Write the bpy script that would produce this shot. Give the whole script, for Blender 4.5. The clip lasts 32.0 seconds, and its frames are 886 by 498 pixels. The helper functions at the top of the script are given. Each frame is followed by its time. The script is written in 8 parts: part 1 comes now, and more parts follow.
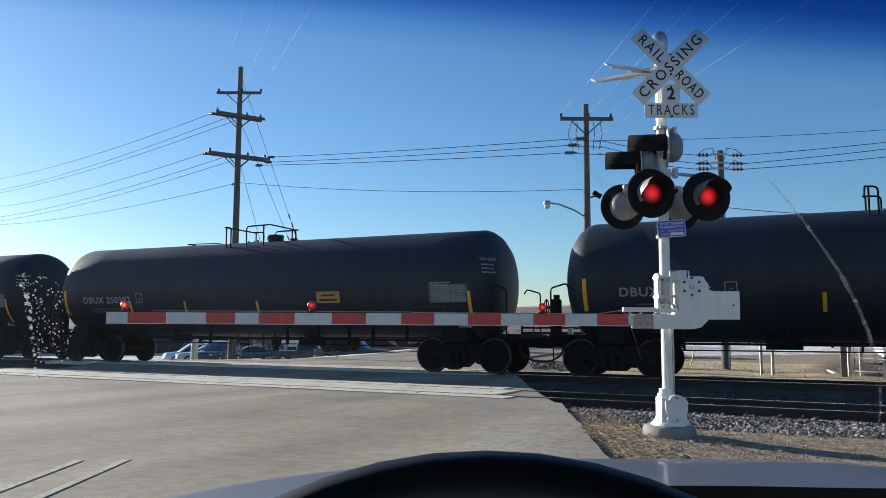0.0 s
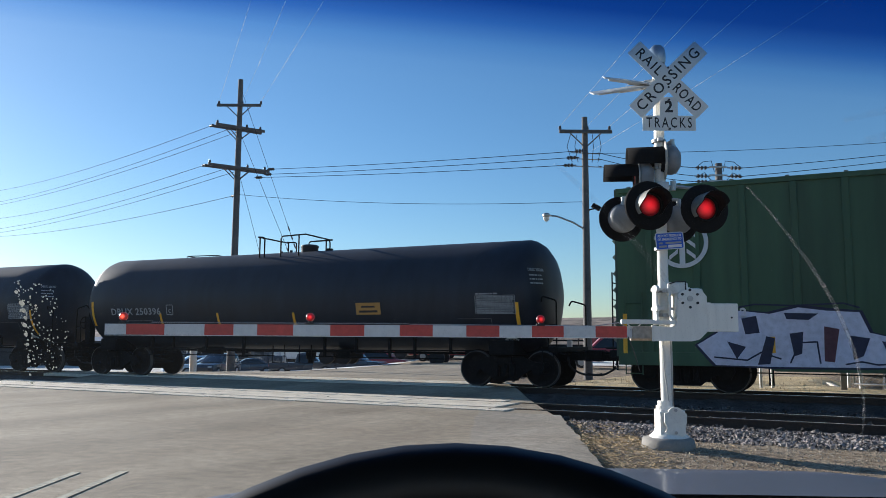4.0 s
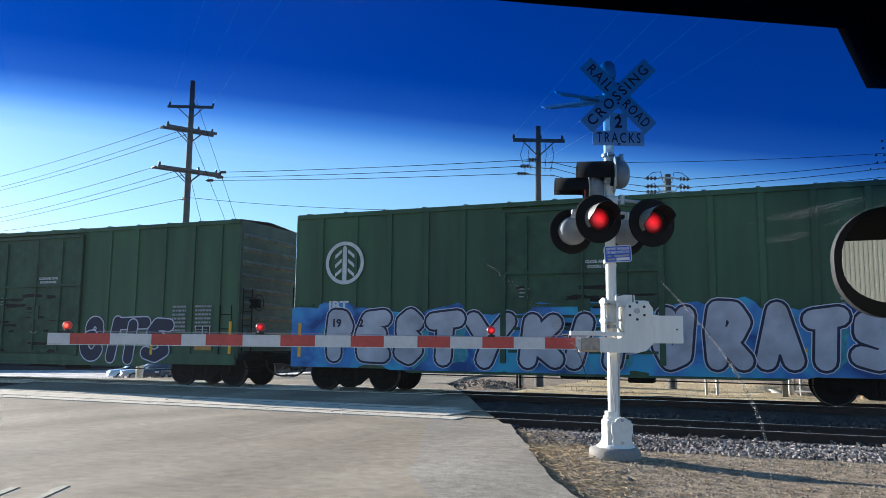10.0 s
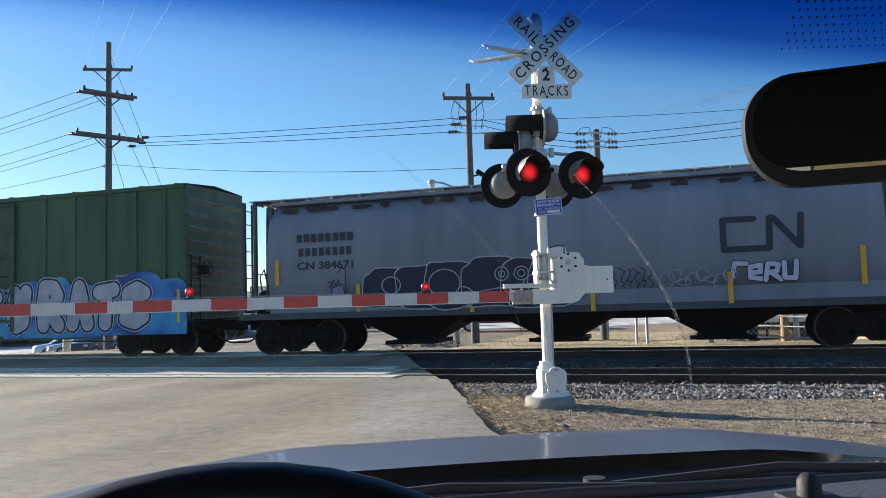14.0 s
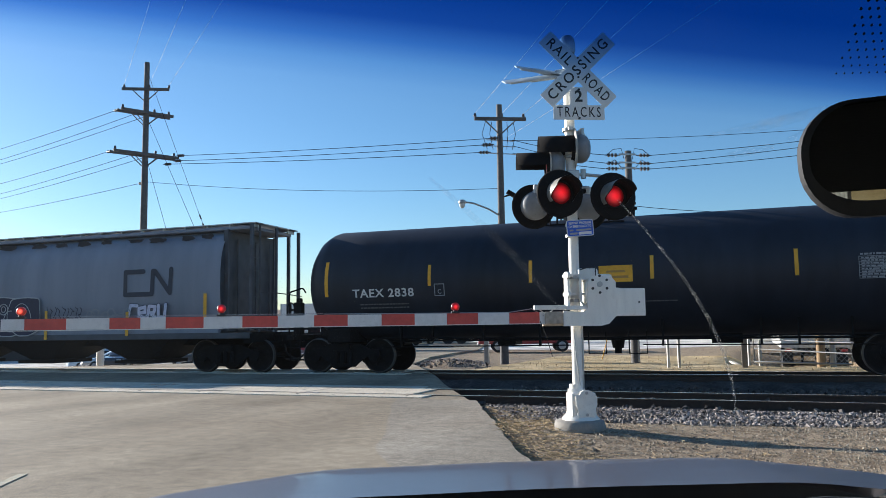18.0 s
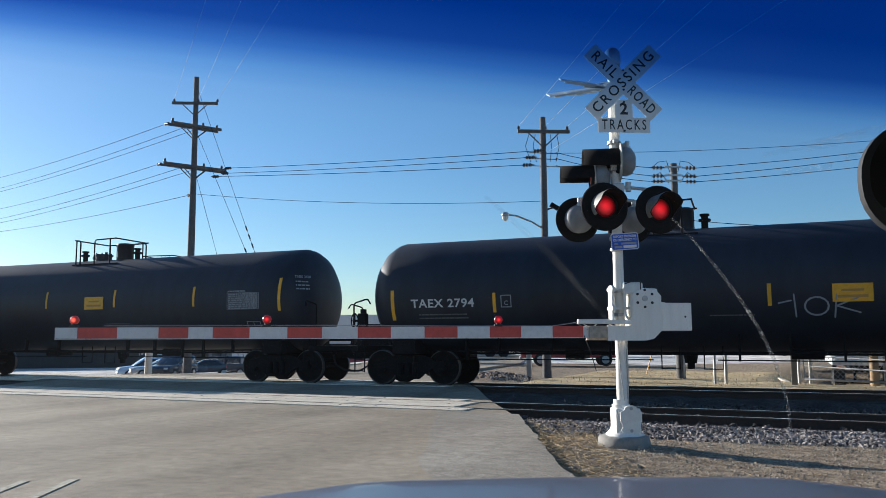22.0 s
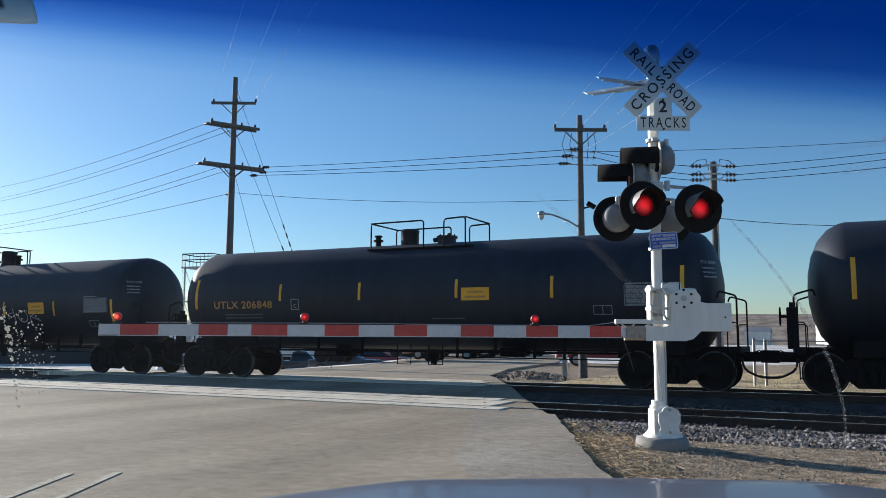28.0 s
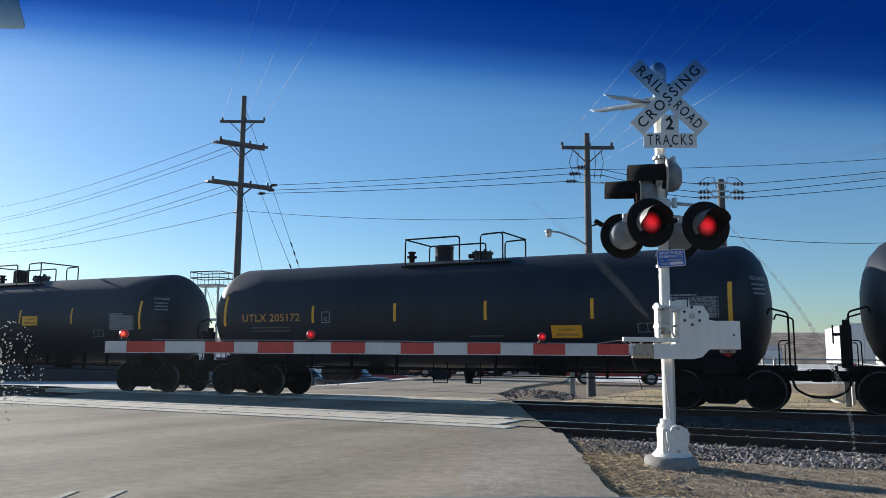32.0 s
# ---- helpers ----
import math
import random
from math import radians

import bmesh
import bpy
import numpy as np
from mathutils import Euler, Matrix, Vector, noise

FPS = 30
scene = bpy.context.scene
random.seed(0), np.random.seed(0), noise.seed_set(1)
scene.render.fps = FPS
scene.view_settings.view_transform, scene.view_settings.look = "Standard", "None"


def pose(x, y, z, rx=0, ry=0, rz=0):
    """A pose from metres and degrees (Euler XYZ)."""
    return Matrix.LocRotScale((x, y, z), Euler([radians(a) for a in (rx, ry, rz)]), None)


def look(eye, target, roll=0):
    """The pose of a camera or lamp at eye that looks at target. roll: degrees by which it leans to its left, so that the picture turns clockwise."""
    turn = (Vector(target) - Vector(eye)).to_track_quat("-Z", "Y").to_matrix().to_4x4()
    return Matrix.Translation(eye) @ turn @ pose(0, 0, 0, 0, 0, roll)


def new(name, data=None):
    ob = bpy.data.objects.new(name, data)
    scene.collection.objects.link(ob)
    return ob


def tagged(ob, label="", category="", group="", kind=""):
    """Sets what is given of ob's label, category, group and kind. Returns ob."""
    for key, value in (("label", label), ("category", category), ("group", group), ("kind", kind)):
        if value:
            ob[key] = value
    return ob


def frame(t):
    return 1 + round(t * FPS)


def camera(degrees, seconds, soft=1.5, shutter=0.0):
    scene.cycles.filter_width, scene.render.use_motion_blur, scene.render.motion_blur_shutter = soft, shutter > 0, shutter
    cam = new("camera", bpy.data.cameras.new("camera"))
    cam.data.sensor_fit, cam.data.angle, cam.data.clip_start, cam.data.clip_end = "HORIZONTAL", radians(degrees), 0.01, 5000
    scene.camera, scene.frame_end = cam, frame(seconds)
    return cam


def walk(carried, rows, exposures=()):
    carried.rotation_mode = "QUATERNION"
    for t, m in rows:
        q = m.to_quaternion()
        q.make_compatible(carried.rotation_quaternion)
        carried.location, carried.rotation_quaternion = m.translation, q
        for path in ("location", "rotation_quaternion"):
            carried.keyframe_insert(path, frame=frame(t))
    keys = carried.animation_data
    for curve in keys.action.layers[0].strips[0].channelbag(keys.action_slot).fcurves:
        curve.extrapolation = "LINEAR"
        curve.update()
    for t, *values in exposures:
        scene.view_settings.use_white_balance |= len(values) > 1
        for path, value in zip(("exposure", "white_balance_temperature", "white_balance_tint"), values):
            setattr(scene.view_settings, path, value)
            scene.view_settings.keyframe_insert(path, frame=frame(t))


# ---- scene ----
# the camera is held by hand in the driver's seat of a standing car
cam = camera(58.0, 32.0, 0.6)
PATH = [
    (0, 0.007, -0.023, 1.277, 27.48, 5.75, -0.28),
    (0.5, 0.033, -0.041, 1.276, 27.34, 6.11, 0.07),
    (1, 0.030, -0.039, 1.282, 27.49, 6.46, 0.19),
    (1.5, 0.033, -0.044, 1.291, 27.91, 6.71, 0.29),
    (2, 0.018, -0.047, 1.281, 28.08, 7.25, -0.26),
    (2.5, 0.013, -0.041, 1.284, 28.17, 7.56, -0.63),
    (3, 0.019, -0.024, 1.285, 28.28, 7.49, -0.37),
    (3.5, 0.025, -0.039, 1.281, 28.21, 7.32, -0.49),
    (4, 0.024, -0.030, 1.271, 27.44, 6.63, -0.34),
    (4.5, 0.040, -0.045, 1.281, 26.96, 6.42, 0.18),
    (6.5, 0.040, -0.054, 1.280, 26.23, 6.18, 0.31),
    (7, 0.024, -0.057, 1.283, 26.10, 6.29, 0.19),
    (7.5, 0.042, -0.048, 1.302, 26.67, 7.08, 0.88),
    (8, 0.030, -0.051, 1.294, 27.59, 7.99, 0.68),
    (8.5, 0.042, -0.056, 1.278, 27.38, 7.72, 0.31),
    (9, 0.040, -0.031, 1.292, 26.62, 7.16, 0.07),
    (9.5, 0.069, -0.034, 1.314, 26.39, 7.48, 0.07),
    (10, 0.066, -0.067, 1.348, 24.08, 6.97, -0.54),
    (10.5, 0.057, -0.052, 1.328, 24.46, 6.62, 0.37),
    (11, 0.055, -0.054, 1.315, 24.55, 5.98, -0.01),
    (11.5, 0.051, -0.044, 1.314, 24.93, 5.87, -0.24),
    (12, 0.054, -0.036, 1.306, 25.47, 6.06, -0.32),
    (12.5, 0.048, -0.036, 1.304, 25.27, 5.58, -0.13),
    (13, 0.067, -0.026, 1.296, 23.37, 5.01, 0.41),
    (13.5, 0.076, -0.019, 1.290, 19.62, 4.16, 1.54),
    (14, 0.072, -0.017, 1.291, 19.58, 4.17, 1.68),
    (14.5, 0.067, -0.007, 1.294, 19.64, 4.32, 1.30),
    (16.5, 0.073, -0.036, 1.304, 20.57, 5.96, 1.39),
    (17, 0.071, -0.042, 1.298, 21.16, 6.51, 1.06),
    (17.5, 0.062, -0.033, 1.284, 21.19, 6.17, 1.40),
    (18, 0.058, -0.009, 1.298, 21.64, 5.63, 0.83),
    (18.5, 0.058, -0.009, 1.298, 22.24, 5.78, 0.44),
    (19, 0.059, -0.019, 1.301, 23.09, 5.98, 0.49),
    (19.5, 0.049, -0.015, 1.296, 23.32, 6.04, 0.64),
    (20, 0.048, -0.002, 1.296, 23.53, 6.17, 0.72),
    (20.5, 0.039, 0.000, 1.300, 23.66, 6.17, 0.50),
    (21, 0.043, -0.006, 1.296, 24.01, 6.29, 0.60),
    (21.5, 0.056, -0.014, 1.311, 24.37, 6.48, 0.65),
    (22, 0.052, -0.026, 1.301, 24.62, 6.54, 0.17),
    (22.5, 0.059, -0.015, 1.292, 24.91, 6.76, -0.01),
    (23, 0.052, -0.008, 1.295, 25.24, 6.70, 0.18),
    (23.5, 0.048, -0.006, 1.301, 25.66, 6.73, 0.29),
    (24, 0.053, -0.005, 1.309, 25.95, 6.93, 0.30),
    (24.5, 0.050, -0.001, 1.295, 26.06, 6.55, 0.88),
    (25, 0.045, -0.002, 1.297, 26.14, 6.29, 0.54),
    (25.5, 0.042, -0.004, 1.299, 26.33, 6.39, 0.38),
    (27.5, 0.039, -0.020, 1.294, 26.90, 6.34, -0.24),
    (28, 0.038, -0.032, 1.301, 27.11, 6.45, -0.29),
    (28.5, 0.036, -0.020, 1.305, 27.20, 6.55, -0.23),
    (29, 0.040, -0.017, 1.307, 26.18, 6.13, -1.50),
    (29.5, 0.051, -0.004, 1.327, 25.95, 6.58, -0.24),
    (30, 0.055, -0.047, 1.315, 27.00, 6.76, 0.10),
    (30.5, 0.053, -0.016, 1.317, 27.18, 7.34, 0.09),
    (31, 0.048, -0.040, 1.319, 27.49, 7.57, -0.21),
    (31.5, 0.046, -0.014, 1.310, 27.56, 7.65, -0.47),
    (32, 0.041, -0.011, 1.295, 27.65, 7.73, -0.37),
]
walk(cam, [(t, pose(x, y, z, 90 + pitch, roll, yaw)) for t, x, y, z, yaw, pitch, roll in PATH],
     exposures=[(0.0, 0.94, 5950.0, 9.5), (9.2, 0.94, 5950.0, 9.5), (10.0, 1.36, 5950.0, 9.5), (10.6, 1.30, 5950.0, 9.5), (11.5, 1.12, 5950.0, 9.5), (12.5, 1.12, 6050.0, 9.5), (14.0, 1.30, 6100.0, 9.5), (17.0, 1.24, 6100.0, 9.5), (20.0, 1.05, 6000.0, 9.5), (25.0, 0.90, 5950.0, 9.5), (28.2, 0.88, 5950.0, 9.5), (29.2, 0.84, 5950.0, 9.5), (32.0, 0.88, 5950.0, 9.5)])

# ---- sky, sun, exposure ----
SUN_YAW, SUN_EL = 80.0, 13.5          # degrees to the left of +y, and above the horizon
world = bpy.data.worlds.new("world")
scene.world = world
world.use_nodes = True
wn = world.node_tree.nodes
sky = wn.new("ShaderNodeTexSky")
sky.sky_type = 'NISHITA'
sky.sun_disc = False
sky.sun_elevation = radians(SUN_EL)
sky.sun_rotation = radians(360.0 - SUN_YAW)
sky.air_density, sky.dust_density, sky.ozone_density = 1.0, 0.32, 3.4
wn["Background"].inputs["Strength"].default_value = 0.075
deep = wn.new("ShaderNodeHueSaturation")
deep.inputs["Saturation"].default_value = 1.10
world.node_tree.links.new(sky.outputs["Color"], deep.inputs["Color"])
world.node_tree.links.new(deep.outputs["Color"], wn["Background"].inputs["Color"])
sun = new("sun", bpy.data.lights.new("sun", 'SUN'))
sun.data.energy, sun.data.angle, sun.data.color = 5.0, radians(0.55), (1.0, 0.90, 0.78)
sy, se = radians(SUN_YAW), radians(SUN_EL)
sun.matrix_world = look((0, 0, 60), (60 * math.sin(sy) * math.cos(se), -60 * math.cos(sy) * math.cos(se), 60 - 60 * math.sin(se)))

# ---- materials ----


def material(name, color, rough=0.6, metal=0.0, vary=0.15, grain=8.0, bump=0.0, big=0.6, spec=0.5, island=0.0, coat=0.0, streak=False):
    """A surface whose colour varies at two scales: grain and larger stains."""
    m = bpy.data.materials.new(name)
    m.use_nodes = True
    n, l = m.node_tree.nodes, m.node_tree.links
    b = n["Principled BSDF"]
    b.inputs["Roughness"].default_value = rough
    b.inputs["Metallic"].default_value = metal
    b.inputs["Specular IOR Level"].default_value = spec
    b.inputs["Coat Weight"].default_value = coat
    b.inputs["Coat Roughness"].default_value = 0.08
    tc = n.new("ShaderNodeTexCoord")
    mp = n.new("ShaderNodeMapping")
    l.new(tc.outputs["Object"], mp.inputs["Vector"])
    if streak:
        mp.inputs["Scale"].default_value = (1.0, 1.0, 0.12)
    fine, wide = n.new("ShaderNodeTexNoise"), n.new("ShaderNodeTexNoise")
    fine.inputs["Scale"].default_value, wide.inputs["Scale"].default_value = grain, big
    fine.inputs["Detail"].default_value, wide.inputs["Detail"].default_value = 5.0, 4.0
    for t in (fine, wide):
        l.new(mp.outputs["Vector"], t.inputs["Vector"])
    add = n.new("ShaderNodeMath")
    add.operation = 'ADD'
    l.new(fine.outputs["Fac"], add.inputs[0])
    l.new(wide.outputs["Fac"], add.inputs[1])
    rng = n.new("ShaderNodeMapRange")
    rng.inputs["From Min"].default_value, rng.inputs["From Max"].default_value = 0.6, 1.4
    rng.inputs["To Min"].default_value, rng.inputs["To Max"].default_value = 1.0 - vary * 1.6, 1.0 + vary * 1.6
    l.new(add.outputs[0], rng.inputs["Value"])
    last = rng.outputs["Result"]
    if island:
        if island > 0:
            g = n.new("ShaderNodeNewGeometry").outputs["Random Per Island"]
        else:
            g = n.new("ShaderNodeObjectInfo").outputs["Random"]
        r2 = n.new("ShaderNodeMapRange")
        r2.inputs["To Min"].default_value, r2.inputs["To Max"].default_value = 1.0 - abs(island), 1.0 + abs(island)
        l.new(g, r2.inputs["Value"])
        mul = n.new("ShaderNodeMath")
        mul.operation = 'MULTIPLY'
        l.new(last, mul.inputs[0])
        l.new(r2.outputs["Result"], mul.inputs[1])
        last = mul.outputs[0]
    sc = n.new("ShaderNodeVectorMath")
    sc.operation = 'SCALE'
    sc.inputs[0].default_value = color[:3]
    l.new(last, sc.inputs["Scale"])
    l.new(sc.outputs["Vector"], b.inputs["Base Color"])
    rr = n.new("ShaderNodeMapRange")
    rr.inputs["To Min"].default_value, rr.inputs["To Max"].default_value = max(0.03, rough - 0.1), min(1.0, rough + 0.12)
    l.new(wide.outputs["Fac"], rr.inputs["Value"])
    l.new(rr.outputs["Result"], b.inputs["Roughness"])
    if bump:
        bp = n.new("ShaderNodeBump")
        bp.inputs["Strength"].default_value, bp.inputs["Distance"].default_value = bump, 0.02
        l.new(fine.outputs["Fac"], bp.inputs["Height"])
        l.new(bp.outputs["Normal"], b.inputs["Normal"])
    return m


def glow(name, color, strength):
    m = material(name, color, 0.45, vary=0.12)
    b = m.node_tree.nodes["Principled BSDF"]
    b.inputs["Emission Color"].default_value = (*color, 1)
    b.inputs["Emission Strength"].default_value = strength
    return m


def mottled(name, tones, scale, rough):
    """Paint laid on in clouds of several tones."""
    m = bpy.data.materials.new(name)
    m.use_nodes = True
    n, l = m.node_tree.nodes, m.node_tree.links
    b = n["Principled BSDF"]
    b.inputs["Roughness"].default_value = rough
    tc, cloud, ramp = n.new("ShaderNodeTexCoord"), n.new("ShaderNodeTexNoise"), n.new("ShaderNodeValToRGB")
    cloud.inputs["Scale"].default_value, cloud.inputs["Detail"].default_value, cloud.inputs["Distortion"].default_value = scale, 7.0, 0.6
    l.new(tc.outputs["Object"], cloud.inputs["Vector"])
    l.new(cloud.outputs["Fac"], ramp.inputs["Fac"])
    e = ramp.color_ramp.elements
    (e[0].position, c0), (e[1].position, c1) = tones[0], tones[-1]
    e[0].color, e[1].color = (*c0, 1), (*c1, 1)
    for at, c in tones[1:-1]:
        e.new(at).color = (*c, 1)
    l.new(ramp.outputs["Color"], b.inputs["Base Color"])
    return m


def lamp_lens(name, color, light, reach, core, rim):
    """A lamp's lens that glows by itself, its emission set to fade from middle to rim."""
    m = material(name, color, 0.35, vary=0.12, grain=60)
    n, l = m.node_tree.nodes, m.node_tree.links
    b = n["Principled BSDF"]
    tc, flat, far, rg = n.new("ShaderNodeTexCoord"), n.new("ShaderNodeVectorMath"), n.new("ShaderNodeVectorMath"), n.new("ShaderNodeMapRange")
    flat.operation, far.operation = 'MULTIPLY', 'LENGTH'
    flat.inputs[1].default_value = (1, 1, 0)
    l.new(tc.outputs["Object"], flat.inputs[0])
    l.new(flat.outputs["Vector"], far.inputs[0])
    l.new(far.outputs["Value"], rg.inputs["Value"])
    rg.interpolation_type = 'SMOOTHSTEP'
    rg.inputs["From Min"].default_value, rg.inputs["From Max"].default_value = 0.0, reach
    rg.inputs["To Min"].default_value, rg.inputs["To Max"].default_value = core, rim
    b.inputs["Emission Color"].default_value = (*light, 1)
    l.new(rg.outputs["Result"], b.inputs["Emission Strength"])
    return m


def blend2(name, c0, c1, scale, lo, hi, rough=0.9, bump=0.3, grain=40.0, c2=None, stretch=(1, 1, 1)):
    """Ground-like surface: patches of two colours with fine grains of a third."""
    m = bpy.data.materials.new(name)
    m.use_nodes = True
    n, l = m.node_tree.nodes, m.node_tree.links
    b = n["Principled BSDF"]
    b.inputs["Roughness"].default_value = rough
    b.inputs["Specular IOR Level"].default_value = 0.25
    tc, mp = n.new("ShaderNodeTexCoord"), n.new("ShaderNodeMapping")
    mp.inputs["Scale"].default_value = stretch
    l.new(tc.outputs["Object"], mp.inputs["Vector"])
    a, f = n.new("ShaderNodeTexNoise"), n.new("ShaderNodeTexNoise")
    a.inputs["Scale"].default_value, a.inputs["Detail"].default_value = scale, 6.0
    f.inputs["Scale"].default_value, f.inputs["Detail"].default_value = grain, 4.0
    l.new(mp.outputs["Vector"], a.inputs["Vector"])
    l.new(tc.outputs["Object"], f.inputs["Vector"])
    r = n.new("ShaderNodeMapRange")
    r.inputs["From Min"].default_value, r.inputs["From Max"].default_value = lo, hi
    l.new(a.outputs["Fac"], r.inputs["Value"])
    mix = n.new("ShaderNodeMix")
    mix.data_type = 'RGBA'
    mix.inputs["A"].default_value, mix.inputs["B"].default_value = (*c0, 1), (*c1, 1)
    l.new(r.outputs["Result"], mix.inputs["Factor"])
    rf = n.new("ShaderNodeMapRange")
    rf.inputs["From Min"].default_value, rf.inputs["From Max"].default_value = 0.35, 0.65
    rf.inputs["To Min"].default_value, rf.inputs["To Max"].default_value = 0.62, 1.38
    l.new(f.outputs["Fac"], rf.inputs["Value"])
    sc = n.new("ShaderNodeVectorMath")
    sc.operation = 'SCALE'
    l.new(mix.outputs["Result"], sc.inputs[0])
    l.new(rf.outputs["Result"], sc.inputs["Scale"])
    l.new(sc.outputs["Vector"], b.inputs["Base Color"])
    bp = n.new("ShaderNodeBump")
    bp.inputs["Strength"].default_value, bp.inputs["Distance"].default_value = bump, 0.02
    l.new(f.outputs["Fac"], bp.inputs["Height"])
    l.new(bp.outputs["Normal"], b.inputs["Normal"])
    return m


def road_material(name, c0, c1):
    """Worn asphalt: aggregate grains, mottling and darker bands where tyres roll."""
    m = blend2(name, c0, c1, 0.45, 0.34, 0.66, 0.92, 0.22, 75.0)
    n, l = m.node_tree.nodes, m.node_tree.links
    b = n["Principled BSDF"]
    base = b.inputs["Base Color"].links[0].from_socket
    tc = n.new("ShaderNodeTexCoord")
    spots, mott, band = n.new("ShaderNodeTexVoronoi"), n.new("ShaderNodeTexNoise"), n.new("ShaderNodeTexNoise")
    spots.inputs["Scale"].default_value = 26.0
    mott.inputs["Scale"].default_value, mott.inputs["Detail"].default_value, mott.inputs["Roughness"].default_value = 6.0, 8.0, 0.75
    mp = n.new("ShaderNodeMapping")
    mp.inputs["Rotation"].default_value = (0, 0, radians(-27.5))
    mp.inputs["Scale"].default_value = (0.75, 0.035, 1.0)
    band.inputs["Scale"].default_value, band.inputs["Detail"].default_value = 1.0, 3.0
    l.new(tc.outputs["Object"], spots.inputs["Vector"])
    l.new(tc.outputs["Object"], mott.inputs["Vector"])
    l.new(tc.outputs["Object"], mp.inputs["Vector"])
    l.new(mp.outputs["Vector"], band.inputs["Vector"])
    last = None
    for tex, out, lo, hi, a, z in ((spots, "Distance", 0.02, 0.16, 0.60, 1.06), (mott, "Fac", 0.32, 0.68, 0.70, 1.26), (band, "Fac", 0.36, 0.64, 0.78, 1.14)):
        r = n.new("ShaderNodeMapRange")
        r.inputs["From Min"].default_value, r.inputs["From Max"].default_value = lo, hi
        r.inputs["To Min"].default_value, r.inputs["To Max"].default_value = a, z
        l.new(tex.outputs[out], r.inputs["Value"])
        if last is None:
            last = r.outputs["Result"]
        else:
            q = n.new("ShaderNodeMath")
            q.operation = 'MULTIPLY'
            l.new(last, q.inputs[0])
            l.new(r.outputs["Result"], q.inputs[1])
            last = q.outputs[0]
    sc = n.new("ShaderNodeVectorMath")
    sc.operation = 'SCALE'
    l.new(base, sc.inputs[0])
    l.new(last, sc.inputs["Scale"])
    l.new(sc.outputs["Vector"], b.inputs["Base Color"])
    return m


ASPHALT = road_material("worn_asphalt", (0.246, 0.198, 0.136), (0.340, 0.282, 0.200))
OLD_ASPHALT = road_material("patched_shoulder_asphalt", (0.240, 0.205, 0.157), (0.33, 0.288, 0.225))
DIRT = blend2("gravelly_dirt", (0.185, 0.132, 0.082), (0.36, 0.280, 0.188), 7.0, 0.36, 0.62, 0.95, 1.0, 40.0)
DRYGRASS = blend2("dry_winter_grass", (0.42, 0.30, 0.14), (0.56, 0.43, 0.24), 0.5, 0.35, 0.65, 0.95, 0.8, 14.0)
FIELD = blend2("pale_gravel_yard", (0.50, 0.47, 0.42), (0.64, 0.61, 0.56), 0.05, 0.4, 0.6, 0.95, 0.2, 0.6)
HILL = blend2("dry_brown_hillside", (0.21, 0.168, 0.132), (0.29, 0.230, 0.178), 0.03, 0.4, 0.6, 0.95, 0.1, 0.2)
BALLAST_BED = blend2("packed_ballast", (0.050, 0.046, 0.043), (0.095, 0.088, 0.082), 3.0, 0.35, 0.65, 0.95, 1.0, 22.0)
CONCRETE = blend2("crossing_concrete", (0.56, 0.49, 0.375), (0.70, 0.62, 0.49), 1.4, 0.35, 0.65, 0.85, 0.2, 60.0)
FOOTING = material("footing_concrete", (0.24, 0.225, 0.20), 0.85, grain=20, vary=0.15, bump=0.3)
STONE = material("ballast_stone", (0.215, 0.190, 0.172), 0.95, grain=25, vary=0.35, island=0.85, spec=0.2)
# darker copy of STONE, with the shade over the track bed put in
STONE_DARK = material("shaded_ballast_stone", (0.085, 0.078, 0.072), 0.95, grain=25, vary=0.3, island=0.7, spec=0.2)
PEBBLE = material("small_pebble", (0.26, 0.225, 0.175), 0.9, grain=30, vary=0.2, island=0.5)
STRAW = material("dry_straw", (0.36, 0.265, 0.14), 0.9, vary=0.2, island=0.35)
TIE = material("creosoted_tie", (0.045, 0.035, 0.028), 0.9, grain=12, vary=0.3, bump=0.4)
RAIL_SIDE = material("rusty_rail", (0.040, 0.027, 0.021), 0.85, vary=0.25, grain=15)
RAIL_TOP = material("polished_rail_head", (0.62, 0.60, 0.58), 0.22, 0.9, vary=0.08)
LINE_YELLOW = material("worn_yellow_line", (0.38, 0.345, 0.25), 0.85, grain=22, vary=0.45)

TANK_BLACK = material("black_tank_paint", (0.0125, 0.0165, 0.0262), 0.52, vary=0.28, grain=3.0, big=0.5, streak=True, spec=0.36)
STEEL_BLACK = material("black_underframe", (0.009, 0.009, 0.0095), 0.8, spec=0.12, vary=0.3, grain=10)
WHEEL_STEEL = material("dark_wheel_steel", (0.011, 0.010, 0.010), 0.75, 0.0, spec=0.15, vary=0.25)
TREAD = material("worn_wheel_tread", (0.09, 0.085, 0.08), 0.45, 0.7, vary=0.1)
BOX_GREEN = material("faded_green_boxcar_paint", (0.042, 0.094, 0.044), 0.62, vary=0.26, grain=2.5, big=0.35, streak=True)
BOX_DOOR = material("grimy_green_door_paint", (0.034, 0.076, 0.038), 0.66, vary=0.35, grain=3.5, big=0.6)
BOX_GRIME = material("black_rusty_grime", (0.018, 0.014, 0.011), 0.85, vary=0.5, grain=6.0)
BOX_END = material("dark_green_end_paint", (0.050, 0.078, 0.050), 0.6, vary=0.35, grain=3, big=0.8)
# paler than the end sheet: light that the ribs catch, put into their colour
BOX_RIB = material("lit_grey_green_rib_paint", (0.165, 0.180, 0.140), 0.6, vary=0.4, grain=4, big=0.9)
HOP_END = material("dark_end_and_shaded_sill_paint", (0.060, 0.065, 0.076), 0.6, vary=0.3, grain=3)
